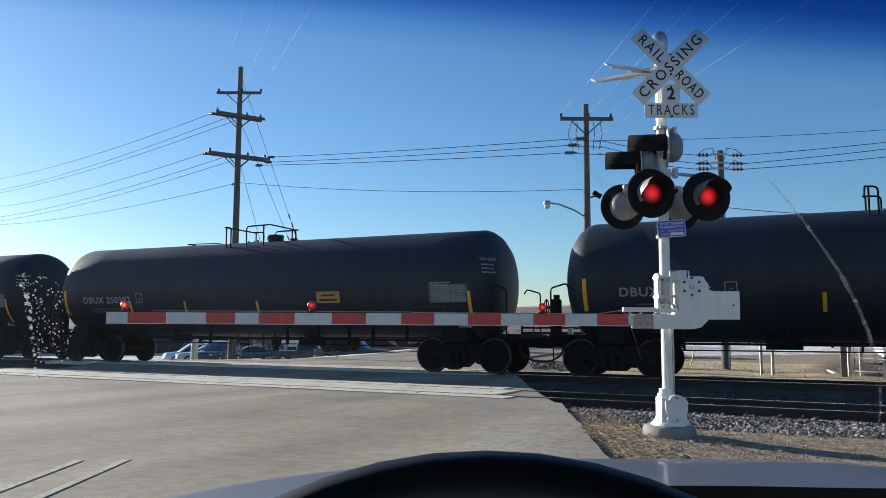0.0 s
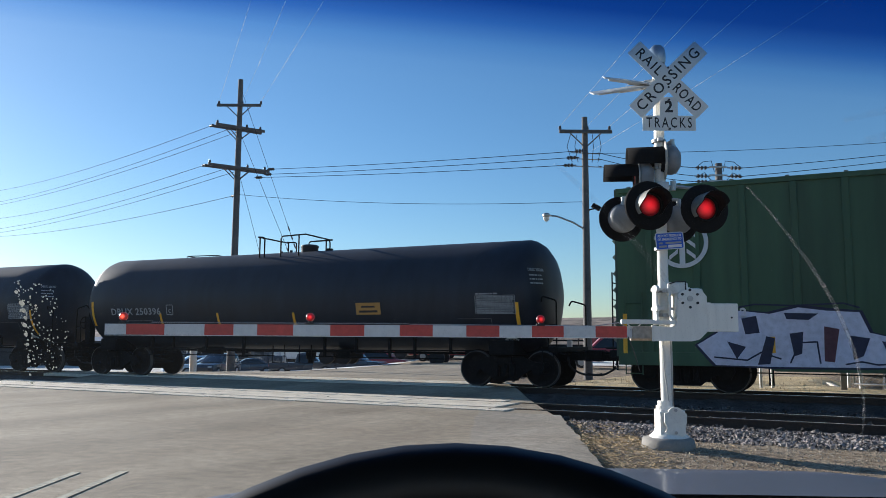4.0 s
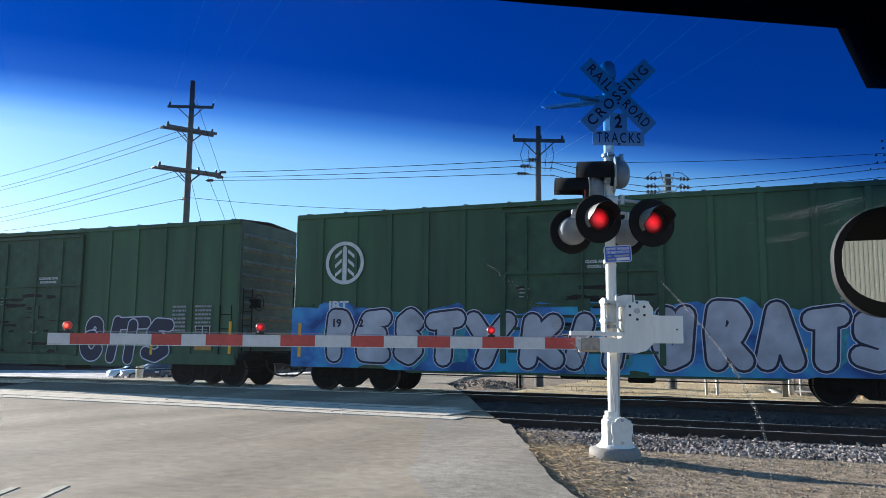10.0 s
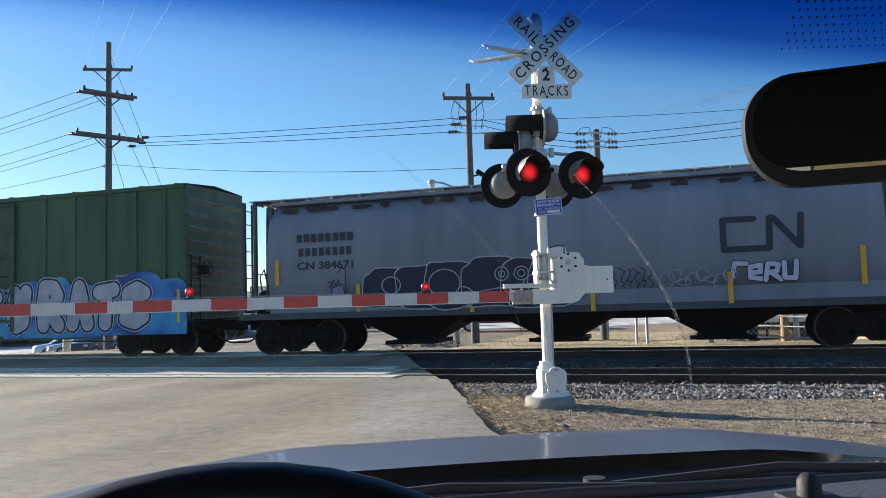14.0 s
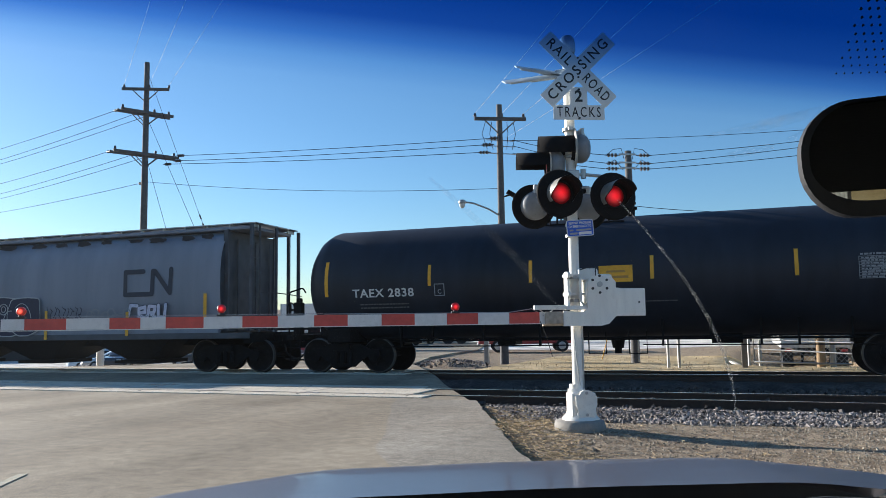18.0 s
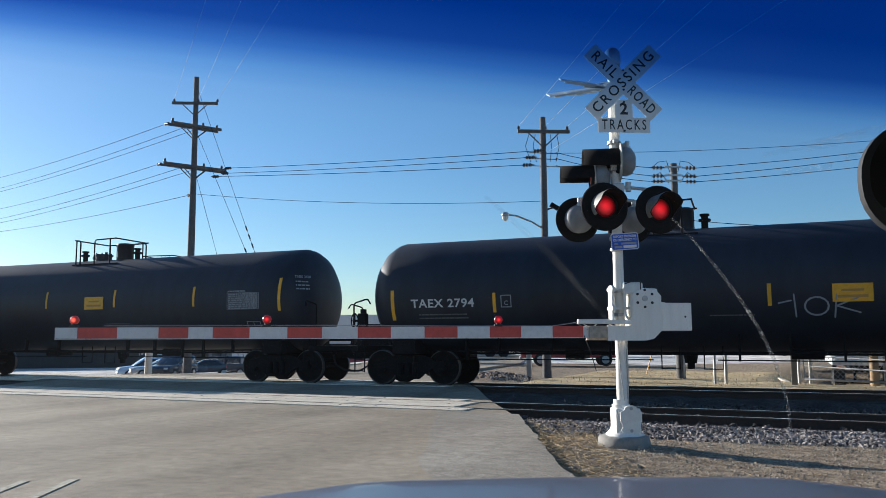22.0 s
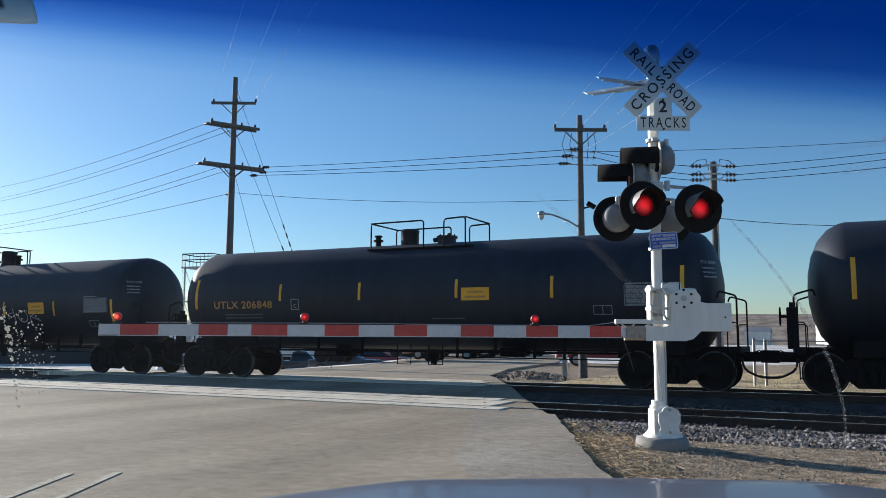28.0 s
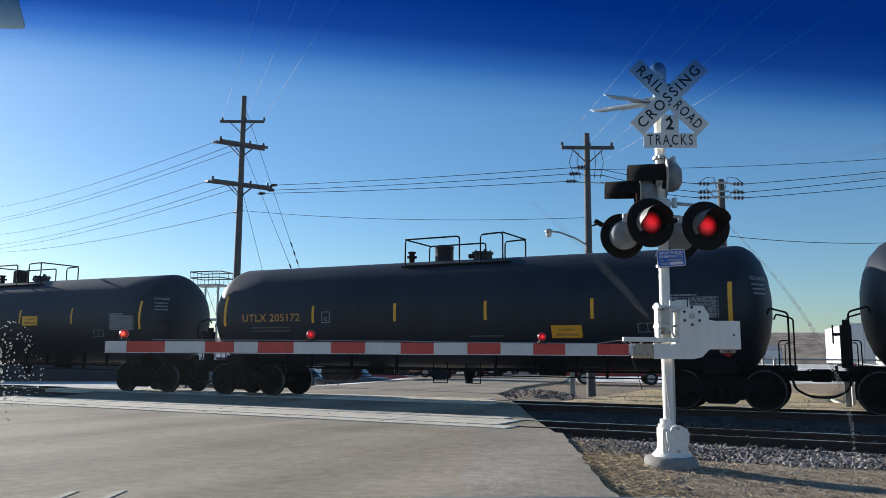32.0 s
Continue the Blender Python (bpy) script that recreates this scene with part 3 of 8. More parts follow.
# ---- stones and straw ----
def stones(name, label, mat, count, place, lo, hi, seed):
    rng = np.random.RandomState(seed)
    base = np.array([(x, y, z) for x in (-0.7, 0.7) for y in (-0.7, 0.7) for z in (-0.7, 0.7)], float)
    tri = np.array([(0, 1, 3), (0, 3, 2), (4, 6, 7), (4, 7, 5), (0, 4, 5), (0, 5, 1), (2, 3, 7), (2, 7, 6), (0, 2, 6), (0, 6, 4), (1, 5, 7), (1, 7, 3)])
    V, T = [], []
    for i in range(count):
        x, y, z = place(rng)
        s = lo + (hi - lo) * rng.rand() ** 2
        m = np.array(Euler(rng.rand(3) * 6.28).to_matrix())
        v = (base * (0.60 + 0.75 * rng.rand(8, 3)) * s * np.array([1.2, 0.9, 0.7])) @ m.T + (x, y, z)
        T.append(tri + 8 * i)
        V.append(v)
    me = bpy.data.meshes.new(name)
    me.from_pydata(np.concatenate(V).tolist(), [], np.concatenate(T).tolist())
    me.materials.append(mat)
    return tagged(part(name, me, mat), label, "gravel", kind="stuff")


def shoulder_spot(r):
    x = -4.4 + 14 * r.rand()
    y = 11.5 + 2.1 * (r.rand() ** 0.7) + 0.25 * math.sin(x * 0.8)
    y = min(y, 13.9)
    return x, y, ground_z(x, y) + (0.12 if y > 13.0 else 0.0) * min(1, (y - 13.0) / 0.4) + 0.02 * r.rand()


def dirt_spot(r):
    y = 5 + 7.5 * r.rand()
    e = float(np.interp(y, EDGE_Y, EDGE_R))
    x = e + 0.1 + 10 * r.rand()
    return x, y, ground_z(x, y) + 0.004


def bed_spot(r):
    x = -5.5 + 22 * r.rand() if r.rand() < 0.8 else -60 + 37 * r.rand()
    y = 13.7 + 5.6 * r.rand()
    return x, y, -0.12 if abs(y - NEAR_Y) < 1.6 else -0.18


def heap_spot(r):
    y = 26 + 5 * r.rand()
    x = -10.8 - 0.35 * (y - 28) + 1.6 * (r.rand() - 0.5) * 2
    return x, y, -0.1 + 0.19 * math.exp(-((y - 28.6) / 2.4) ** 2) * math.exp(-((x + 10.8 + 0.35 * (y - 28)) / 1.1) ** 2)


stones("ballast_stones", "loose grey crushed ballast stones beside the track", STONE, 26000, shoulder_spot, 0.012, 0.036, 1)
stones("pebbles", "small tan and grey pebbles on the dirt", PEBBLE, 24000, dirt_spot, 0.003, 0.014, 2)
stones("ballast_stones", "dark ballast stones between the rails", STONE_DARK, 5000, bed_spot, 0.02, 0.06, 3)
stones("rubble", "broken rubble on the earth heap", STONE, 500, heap_spot, 0.015, 0.06, 4)
rs = np.random.RandomState(5)
g = Geo()
for i in range(2600):
    y = 7.5 + 6.2 * rs.rand()
    e = float(np.interp(y, EDGE_Y, EDGE_R))
    x = e + 0.12 + 0.9 * rs.rand() ** 1.6 + (2.5 * rs.rand() if rs.rand() < 0.12 else 0)
    a, ln, up = rs.rand() * 6.28, 0.05 + 0.14 * rs.rand(), 0.03 * rs.rand()
    d, o = Vector((math.cos(a), math.sin(a), 0)) * ln, Vector((-math.sin(a), math.cos(a), 0)) * 0.0025
    p = Vector((x, y, ground_z(x, y) + 0.012 + 0.02 * rs.rand()))
    g.add([p - o, p + o, p + d + Vector((0, 0, up)), p - o + Vector((0, 0, 0.006))], [(0, 1, 2), (0, 2, 3), (1, 3, 2)])
tagged(part("straw", g, STRAW), "matted dry straw along the road's edge", "grass", kind="stuff")
g = Geo()
for i in range(7200):
    x, y = (-8.3 + 34 * rs.rand(), 24.3 + 11 * rs.rand()) if i % 3 else (-50 + 26 * rs.rand(), 23.8 + 4 * rs.rand())
    h, a = 0.02 + 0.07 * rs.rand() ** 2, rs.rand() * 6.28
    o = Vector((math.cos(a), math.sin(a), 0)) * 0.012
    p = Vector((x, y, -0.05 + dip(x, y)))
    g.add([p - o, p + o, p + Vector((0.1 * rs.rand() - 0.05, 0.1 * rs.rand() - 0.05, h)), p + Vector((-o.y, o.x, 0))], [(0, 1, 2), (1, 3, 2), (3, 0, 2)])
tagged(part("dry_grass", g, STRAW), "short tufts of dry yellow grass", "grass", kind="stuff")

# ---- the crossing signal with its gate ----
MR, MA = 2.78, 10.05                     # the mast, right and ahead of the driver
MAST = AXES @ pose(MR, MA, 0)             # x right, y away from the driver, z up
FACE = pose(0, 0, 0, 90, 0, 0)            # lays the xy plane upright, facing the driver


def upright(x, z, y=0.0, spin=0.0, turn=0.0):
    """An upright plane at x, z of the mast, its front towards the driver, turned about the mast."""
    return pose(x, y, z, 0, 0, turn) @ FACE @ pose(0, 0, 0, 0, 0, spin)


signal = thing("crossing_signal", "white railroad crossing signal mast with red flashing lights and crossbuck", "signal", MAST)
g = Geo().cyl((0.022, 0, 0.12), (0.012, 0, 5.05), 0.066, n=24)
mast = part("mast", g, WHITE_PAINT, signal, "white painted steel pipe mast")
part("mast_cap", Geo().lathe([(0.0, 5.15), (0.06, 5.14), (0.095, 5.10), (0.108, 5.02), (0.108, 4.94), (0.095, 4.90)], 24, pose(0.02, 0.02, 0.0)), GALV, signal, "grey domed metal cap")
for z in (4.55, 4.38, 4.08, 3.86, 3.50, 3.12, 2.60, 2.46, 1.92, 1.62):
    part("clamp", Geo().cyl((0, 0, z - 0.02), (0, 0, z + 0.02), 0.082, n=20).box(-0.03, 0.03, -0.12, -0.07, z - 0.02, z + 0.02), GALV, signal)
part("conduit", Geo().tube([(0.085, -0.02, 0.5), (0.092, -0.02, 1.0), (0.09, -0.01, 1.4)], 0.017).tube([(-0.03, -0.075, 1.25), (-0.01, -0.08, 0.9), (0.03, -0.08, 0.55)], 0.006, 6), GALV, signal)

# crossbuck
XB = (0.110, 4.635)
for a, words in ((-45.0, ("RAIL", "ROAD")), (45.0, ("CROS", "SING"))):
    off = -0.135 if a < 0 else -0.150
    bl = part("blade", Geo().plate(rounded(1.22, 0.23, 0.012, 2), pose(0, 0, 0), 0.004), SIGN_WHITE, signal, "white crossbuck blade", upright(XB[0], XB[1], off, a))
    if a < 0:
        lettering("letters", words[0], 0.19, SIGN_BLACK, bl, pose(-0.335, 0, 0.006), 0.40, 0.002, 0.001, spacing=1.25)
        lettering("letters", words[1], 0.19, SIGN_BLACK, bl, pose(0.335, 0, 0.006), 0.42, 0.002, 0.001, spacing=1.25)
    else:
        lettering("letters", "CROSSING", 0.19, SIGN_BLACK, bl, pose(0, 0, 0.006), 1.08, 0.002, 0.001, spacing=1.3)
tp = [(-0.34, -0.098), (0.34, -0.098), (0.34, 0.098), (0.115, 0.098), (0.115, 0.34), (-0.115, 0.34), (-0.115, 0.098), (-0.34, 0.098)]
tr = part("tracks_plate", Geo().plate(tp, pose(0, 0, 0), 0.004), SIGN_WHITE, signal, "white T-shaped plate", upright(0.110, 4.063, -0.135))
lettering("letters", "TRACKS", 0.19, SIGN_BLACK, tr, pose(0, 0.0, 0.006), 0.58, 0.001, 0.001, spacing=1.35)
lettering("number", "2", 0.21, SIGN_BLACK, tr, pose(0, 0.21, 0.006), None, 0.006, 0.001)
for x, z in ((0.110, 4.79), (0.110, 4.53), (0.110, 4.365), (0.110, 3.985)):
    part("bolt", Geo().cyl((x, -0.165, z), (x, -0.13, z), 0.014, n=8), SIGN_BLACK, signal)
# two narrow blades of the sign for the side road, seen nearly on edge
for x0, z0, x1, z1 in ((-0.70, 4.69, -0.03, 4.60), (-0.86, 4.475, -0.03, 4.60)):
    v = Vector((x1 - x0, 0, z1 - z0))
    m = pose((x0 + x1) / 2, -0.05, (z0 + z1) / 2) @ pose(0, 0, 0, 0, -math.degrees(math.atan2(v.z, v.x)), 0) @ pose(0, 0, 0, 24, 0, 0)
    sb = part("side_blade", Geo().obox(m, v.length, 0.23, 0.012).obox(m @ pose(0, 0, -0.02), v.length * 0.8, 0.03, 0.03), SIGN_WHITE, signal, "thin pale sign blade seen nearly on edge")
    part("blade_face", Geo().obox(m @ pose(0.04, 0, 0.009), v.length * 0.55, 0.19, 0.004), SIGN_WHITE, sb)
    part("stiffener", Geo().obox(m @ pose(0.16, 0.02, -0.035), v.length * 0.5, 0.05, 0.028, 0.006), GALV, sb)
part("side_bracket", Geo().obox(pose(-0.13, -0.03, 4.60, 0, -18, 0), 0.20, 0.06, 0.07, 0.01).tube([(0.02, 0, 4.68), (-0.16, -0.04, 4.64), (-0.16, -0.04, 4.55), (0.02, 0, 4.50)], 0.02), GALV, signal)


def flasher(x, y, z, turn, lens, r=0.315, reach=0.30, face=None, cut=None):
    """A round flashing light with its black background, hood and housing."""
    fl = part("flasher", Geo().lathe([(0.0, 0.016), (r * 0.5, 0.016), (r - 0.02, 0.014), (r, 0.0), (r - 0.03, -0.008), (0.0, -0.008)], 48), face or SIGNAL_BLACK, signal, "black round signal background" if face is None else "pale round signal background", pose(x, y, z, 0, 0, turn) @ FACE)
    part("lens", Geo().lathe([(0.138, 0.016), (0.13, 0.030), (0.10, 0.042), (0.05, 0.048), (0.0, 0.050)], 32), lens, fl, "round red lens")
    part("lens_ring", Geo().lathe([(0.138, 0.016), (0.146, 0.06), (0.164, 0.06), (0.172, 0.016)], 32), SIGNAL_BLACK, fl)
    hood = Geo()
    k = 24
    v = []
    for i in range(k + 1):
        a = radians(-40 + 260 * i / k)
        lg = reach * (0.30 + 0.70 * min(1.0, max(0.0, math.sin(a) + 0.25) * 2.2))
        if cut is not None:
            a, lg = radians(-cut + (180 + 2 * cut) * i / k), reach
        for rr, zz in ((0.172, 0.016), (0.165, 0.016 + lg), (0.172, 0.016 + lg), (0.180, 0.016)):
            v.append((rr * math.cos(a), rr * math.sin(a), zz))
    hood.add(v, [(4 * i + j, 4 * i + 4 + j, 4 * i + 4 + (j + 1) % 4, 4 * i + (j + 1) % 4) for i in range(k) for j in range(4)], True)
    part("hood", hood, SIGNAL_BLACK, fl, "curved black hood")
    if face is None:
        # added paler skin: sunlight on the black hood, put into its colour
        skin = Geo()
        k = 24
        v = []
        for i in range(k + 1):
            a = radians(-40 + 260 * i / k)
            lg = reach * (0.30 + 0.70 * min(1.0, max(0.0, math.sin(a) + 0.25) * 2.2))
            for rr, zz in ((0.1825, 0.02), (0.1745, 0.012 + lg)):
                v.append((rr * math.cos(a), rr * math.sin(a), zz))
        skin.add(v, [(2 * i, 2 * i + 2, 2 * i + 3, 2 * i + 1) for i in range(k)], True)
        part("hood_skin", skin, HOOD_SUNLIT, fl, "outer skin of the hood, coloured as sunlit")
    part("housing", Geo().lathe([(0.17, -0.008), (0.185, -0.02), (0.19, -0.09), (0.165, -0.15), (0.10, -0.19), (0.0, -0.20)], 28), HOUSING, fl, "pale grey rounded lamp housing")
    part("socket", Geo().cyl((0.0, 0.19, -0.10), (0.0, 0.27, -0.10), 0.03, n=12).cyl((0.0, 0.15, -0.10), (0.0, 0.19, -0.10), 0.045, n=12), GALV, fl)
    return fl


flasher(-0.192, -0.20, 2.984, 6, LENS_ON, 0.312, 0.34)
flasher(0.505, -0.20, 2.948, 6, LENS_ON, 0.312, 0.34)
flasher(-0.430, 0.30, 2.888, 186, LENS_DIM, 0.30)
flasher(0.292, 0.30, 2.872, 186, LENS_DIM, 0.30)
flasher(0.072, -0.02, 3.605, -97, LENS_DIM, 0.27, 0.46, SIGNAL_PALE, 24)
flasher(-0.250, 0.05, 3.395, -97, LENS_DIM, 0.20, 0.42, SIGNAL_PALE, 6)
for a, b in (((-0.192, -0.10, 3.25), (0.505, -0.10, 3.22)), ((-0.43, 0.2, 3.15), (0.292, 0.2, 3.13)), ((-0.24, 0.08, 3.64), (0.18, 0.0, 3.86))):
    part("crossarm", Geo().tube([a, ((a[0] + b[0]) / 2, (a[1] + b[1]) / 2, (a[2] + b[2]) / 2 + 0.015), b], 0.022), GALV, signal, "galvanised pipe arm")
part("junction", Geo().box(-0.06, 0.10, -0.12, -0.02, 3.19, 3.31, 0.015).cyl((0.15, -0.1, 3.2), (0.15, -0.1, 3.32), 0.035), GALV, signal)
part("terminal_box", Geo().box(0.10, 0.20, -0.06, 0.06, 3.62, 3.78, 0.02).cyl((0.16, 0, 3.78), (0.16, 0, 3.86), 0.035), GALV, signal)
# blue notice
nt = part("notice", Geo().plate(rounded(0.355, 0.215, 0.03), pose(0, 0, 0), 0.004), SIGN_WHITE, signal, "blue emergency notice with white writing", upright(0.075, 2.548, -0.135, 4))
part("notice_face", Geo().plate(rounded(0.335, 0.195, 0.022), pose(0, 0, 0.004), 0.002), SIGN_BLUE, nt)
lettering("words", "REPORT PROBLEM", 0.044, SIGN_WHITE, nt, pose(0, 0.064, 0.008), 0.29, 0.001, 0.0005)
lettering("words", "OR EMERGENCY TO", 0.044, SIGN_WHITE, nt, pose(0, 0.020, 0.008), 0.30, 0.001, 0.0005)
g = Geo().plate(rounded(0.05, 0.022, 0.008, 2), pose(-0.115, -0.026, 0.006), 0.001).plate(rounded(0.20, 0.024, 0.004, 2), pose(0.045, -0.026, 0.006), 0.001)
g.plate(rounded(0.10, 0.026, 0.004, 2), pose(-0.09, -0.068, 0.006), 0.001)
part("bars", g, DECAL_GREY, nt)
part("strip_label", Geo().plate(rounded(0.17, 0.036, 0.004, 2), pose(0.06, -0.068, 0.006), 0.001), SIGN_WHITE, nt)

# base
base = part("base", Geo().box(-0.105, 0.215, -0.15, 0.14, 0.14, 0.46, 0.03).lathe([(0.15, 0.30), (0.165, 0.24), (0.185, 0.19), (0.215, 0.155), (0.24, 0.135), (0.24, 0.085)], 8, pose(0.045, 0, 0, 0, 0, 22.5)), WHITE_PAINT, signal, "white cast junction box at the foot")
ol = [(-0.10, -0.155), (0.10, -0.155), (0.125, -0.11), (0.105, -0.06), (0.135, 0.0), (0.135, 0.11), (0.09, 0.125), (0.07, 0.165), (0.03, 0.185), (-0.03, 0.185), (-0.07, 0.165), (-0.09, 0.125), (-0.135, 0.11), (-0.135, 0.0), (-0.105, -0.06), (-0.125, -0.11)]
part("cover", Geo().plate(ol, pose(0, 0, 0), 0.03), WHITE_PAINT, base, "shaped cover plate", upright(0.075, 0.31, -0.165))
for z in (0.46, 0.19):
    part("bolt", Geo().cyl((0.075, -0.21, z), (0.075, -0.19, z), 0.02, n=10), GALV, base)
part("flange", Geo().cyl((0, 0, 0.46), (0, 0, 0.50), 0.11, n=20).cyl((0, 0, 0.5), (0, 0, 0.56), 0.088, n=20), WHITE_PAINT, signal)
tagged(part("footing", Geo().lathe([(0.0, 0.125), (0.285, 0.115), (0.312, 0.095), (0.325, 0.02), (0.335, -0.42)], 14), FOOTING, None, at=MAST @ pose(0.03, 0, 0, 0, 0, 9)), "round grey concrete footing in the gravel", "footing")

# gate machine and arm
gate = part("gate_machine", Geo().box(0.13, 0.50, -0.10, 0.22, 1.38, 1.96, 0.05), WHITE_PAINT, signal, "white gate mechanism housing")
part("machine_lid", Geo().box(0.04, 0.30, -0.12, 0.10, 1.88, 2.03, 0.03), WHITE_PAINT, gate)
part("lid_strap", Geo().tube([(0.06, -0.125, 2.01), (0.16, -0.13, 2.04), (0.26, -0.13, 2.04), (0.262, -0.13, 1.93)], 0.008, 6), SIGN_BLACK, gate)
part("side_guard", Geo().tube([(0.055, -0.14, 1.90), (0.05, -0.15, 1.62), (0.085, -0.16, 1.56), (0.12, -0.165, 1.60), (0.13, -0.165, 1.84)], 0.018, 8), WHITE_PAINT, gate)
ol = [(-0.185, 1.295), (0.30, 1.295), (0.40, 1.32), (0.46, 1.38), (0.50, 1.42), (0.50, 1.85), (0.44, 1.925), (0.22, 1.93), (0.155, 1.89), (0.135, 1.82), (0.125, 1.52), (0.095, 1.48), (0.03, 1.47), (-0.185, 1.49)]
plate = part("support_plate", Geo().plate(ol, FACE, 0.035), WHITE_PAINT, gate, "white curved support plate", pose(0, -0.16, 0))
hub = (0.242, 1.812)
g = Geo().cyl((hub[0], -0.21, hub[1]), (hub[0], -0.19, hub[1]), 0.035, n=16)
part("hub_bolt", g, GALV, plate)
for i in range(6):
    a = radians(60 * i + 30)
    part("bolt", Geo().cyl((hub[0] + 0.105 * math.cos(a), -0.205, hub[1] + 0.105 * math.sin(a)), (hub[0] + 0.105 * math.cos(a), -0.194, hub[1] + 0.105 * math.sin(a)), 0.017, n=10), SIGN_BLACK, plate)
cw = part("counterweight", Geo().box(0.50, 0.885, -0.19, -0.10, 1.415, 1.765, 0.012), WHITE_PAINT, gate, "white slab counterweight")
part("pivot", Geo().cyl((0.515, -0.20, 1.70), (0.515, -0.18, 1.70), 0.075, n=28).cyl((0.515, -0.205, 1.70), (0.515, -0.20, 1.70), 0.05, n=20), WHITE_PAINT, cw)
part("bolt", Geo().cyl((0.80, -0.20, 1.59), (0.80, -0.185, 1.59), 0.012, n=8), SIGN_BLACK, cw)
g = Geo().box(-0.56, -0.15, -0.20, -0.12, 1.505, 1.56, 0.006).box(-0.15, 0.11, -0.22, -0.13, 1.50, 1.55, 0.006)
g.tube([(-0.48, -0.16, 1.5), (-0.40, -0.16, 1.44), (-0.32, -0.16, 1.5)], 0.008)
part("arm_bracket", g, WHITE_PAINT, gate, "white bracket over the arm's root")
part("arm_socket", Geo().box(-0.42, -0.16, -0.17, -0.08, 1.325, 1.48, 0.01).plate([(-0.42, 1.30), (-0.16, 1.30), (-0.16, 1.34), (-0.42, 1.34)], FACE, 0.05), SOCKET_STEEL, gate)
for z in (1.94, 1.70):
    part("u_bolt", Geo().cyl((-0.10, -0.15, z), (-0.10, 0.05, z), 0.03, n=12).cyl((-0.14, -0.17, z), (-0.10, -0.15, z), 0.045, n=14).box(-0.08, 0.14, -0.12, -0.08, z - 0.015, z + 0.015), WHITE_PAINT, gate)
part("side_plate", Geo().box(-0.115, -0.085, -0.14, 0.04, 1.50, 1.98, 0.006), WHITE_PAINT, gate)

arm = thing("gate_arm", "lowered crossing gate arm with red and white stripes and red lamps", "gate", MAST @ pose(0, -0.12, 0))
CUTS = [-4.173, -3.907, -3.433, -2.938, -2.579, -2.285, -1.84, -1.38, -0.957, -0.519, -0.11, 0.306, 0.716, 1.118, 1.512, 1.907, 2.295, 2.41]
for i, (a, b) in enumerate(zip(CUTS, CUTS[1:])):
    xa, xb = a - MR, b - MR
    za, zb = 1.41 + 0.0 * xa, 1.41
    h = 0.066 + 0.006 * (i / len(CUTS))
    part("stripe", Geo().box(xa, xb, -0.022, 0.022, 1.405 - h, 1.405 + h, 0.004), ARM_RED if i % 2 else ARM_WHITE, arm, "red reflective stripe" if i % 2 else "")
part("edge_trim", Geo().box(-4.173 - MR, 2.41 - MR, -0.026, 0.026, 1.328, 1.336), WHITE_PAINT, arm)
g = Geo()
pts = []
for k in range(230):
    x = -3.6 - MR + 3.2 * k / 230
    pts.append((x, 0.0, 1.486 + (0.012 if k % 2 else 0.0)))
g.tube(pts, 0.005, 5)
g.tube([(-0.4 - MR, 0, 1.487), (0.6 - MR, 0, 1.482), (1.2 - MR, 0, 1.48), (1.9 - MR, 0, 1.478), (2.2 - MR, 0, 1.52), (2.35 - MR, -0.02, 1.43)], 0.006, 5)
part("lamp_cable", g, DECAL_GREY, arm, "coiled pale cable along the arm")
for x, z in ((-3.953, 1.55), (-1.633, 1.555), (1.228, 1.545)):
    lm = part("arm_lamp", Geo().box(x - MR - 0.05, x - MR + 0.05, -0.035, 0.035, 1.475, 1.50, 0.005).cyl((x - MR, 0, 1.5), (x - MR, 0, 1.515), 0.03, n=12), SIGN_BLACK, arm, "red gate lamp in a black clip")
    part("lens", Geo().lathe([(0.0, -0.045), (0.036, -0.04), (0.052, -0.02), (0.052, 0.02), (0.036, 0.04), (0.0, 0.045)], 24), ARM_LAMP_BRIGHT if x < -3 else ARM_LAMP, lm, "glowing red lens", pose(x - MR, 0, z + 0.012, 90, 0, 0))
part("loose_wire", Geo().tube([(2.30 - MR, -0.03, 1.36), (2.36 - MR, -0.05, 1.2), (2.44 - MR, -0.05, 0.92)], 0.005, 5), RUBBER, arm)

# ---- the train ----
WHEEL_R = 0.475


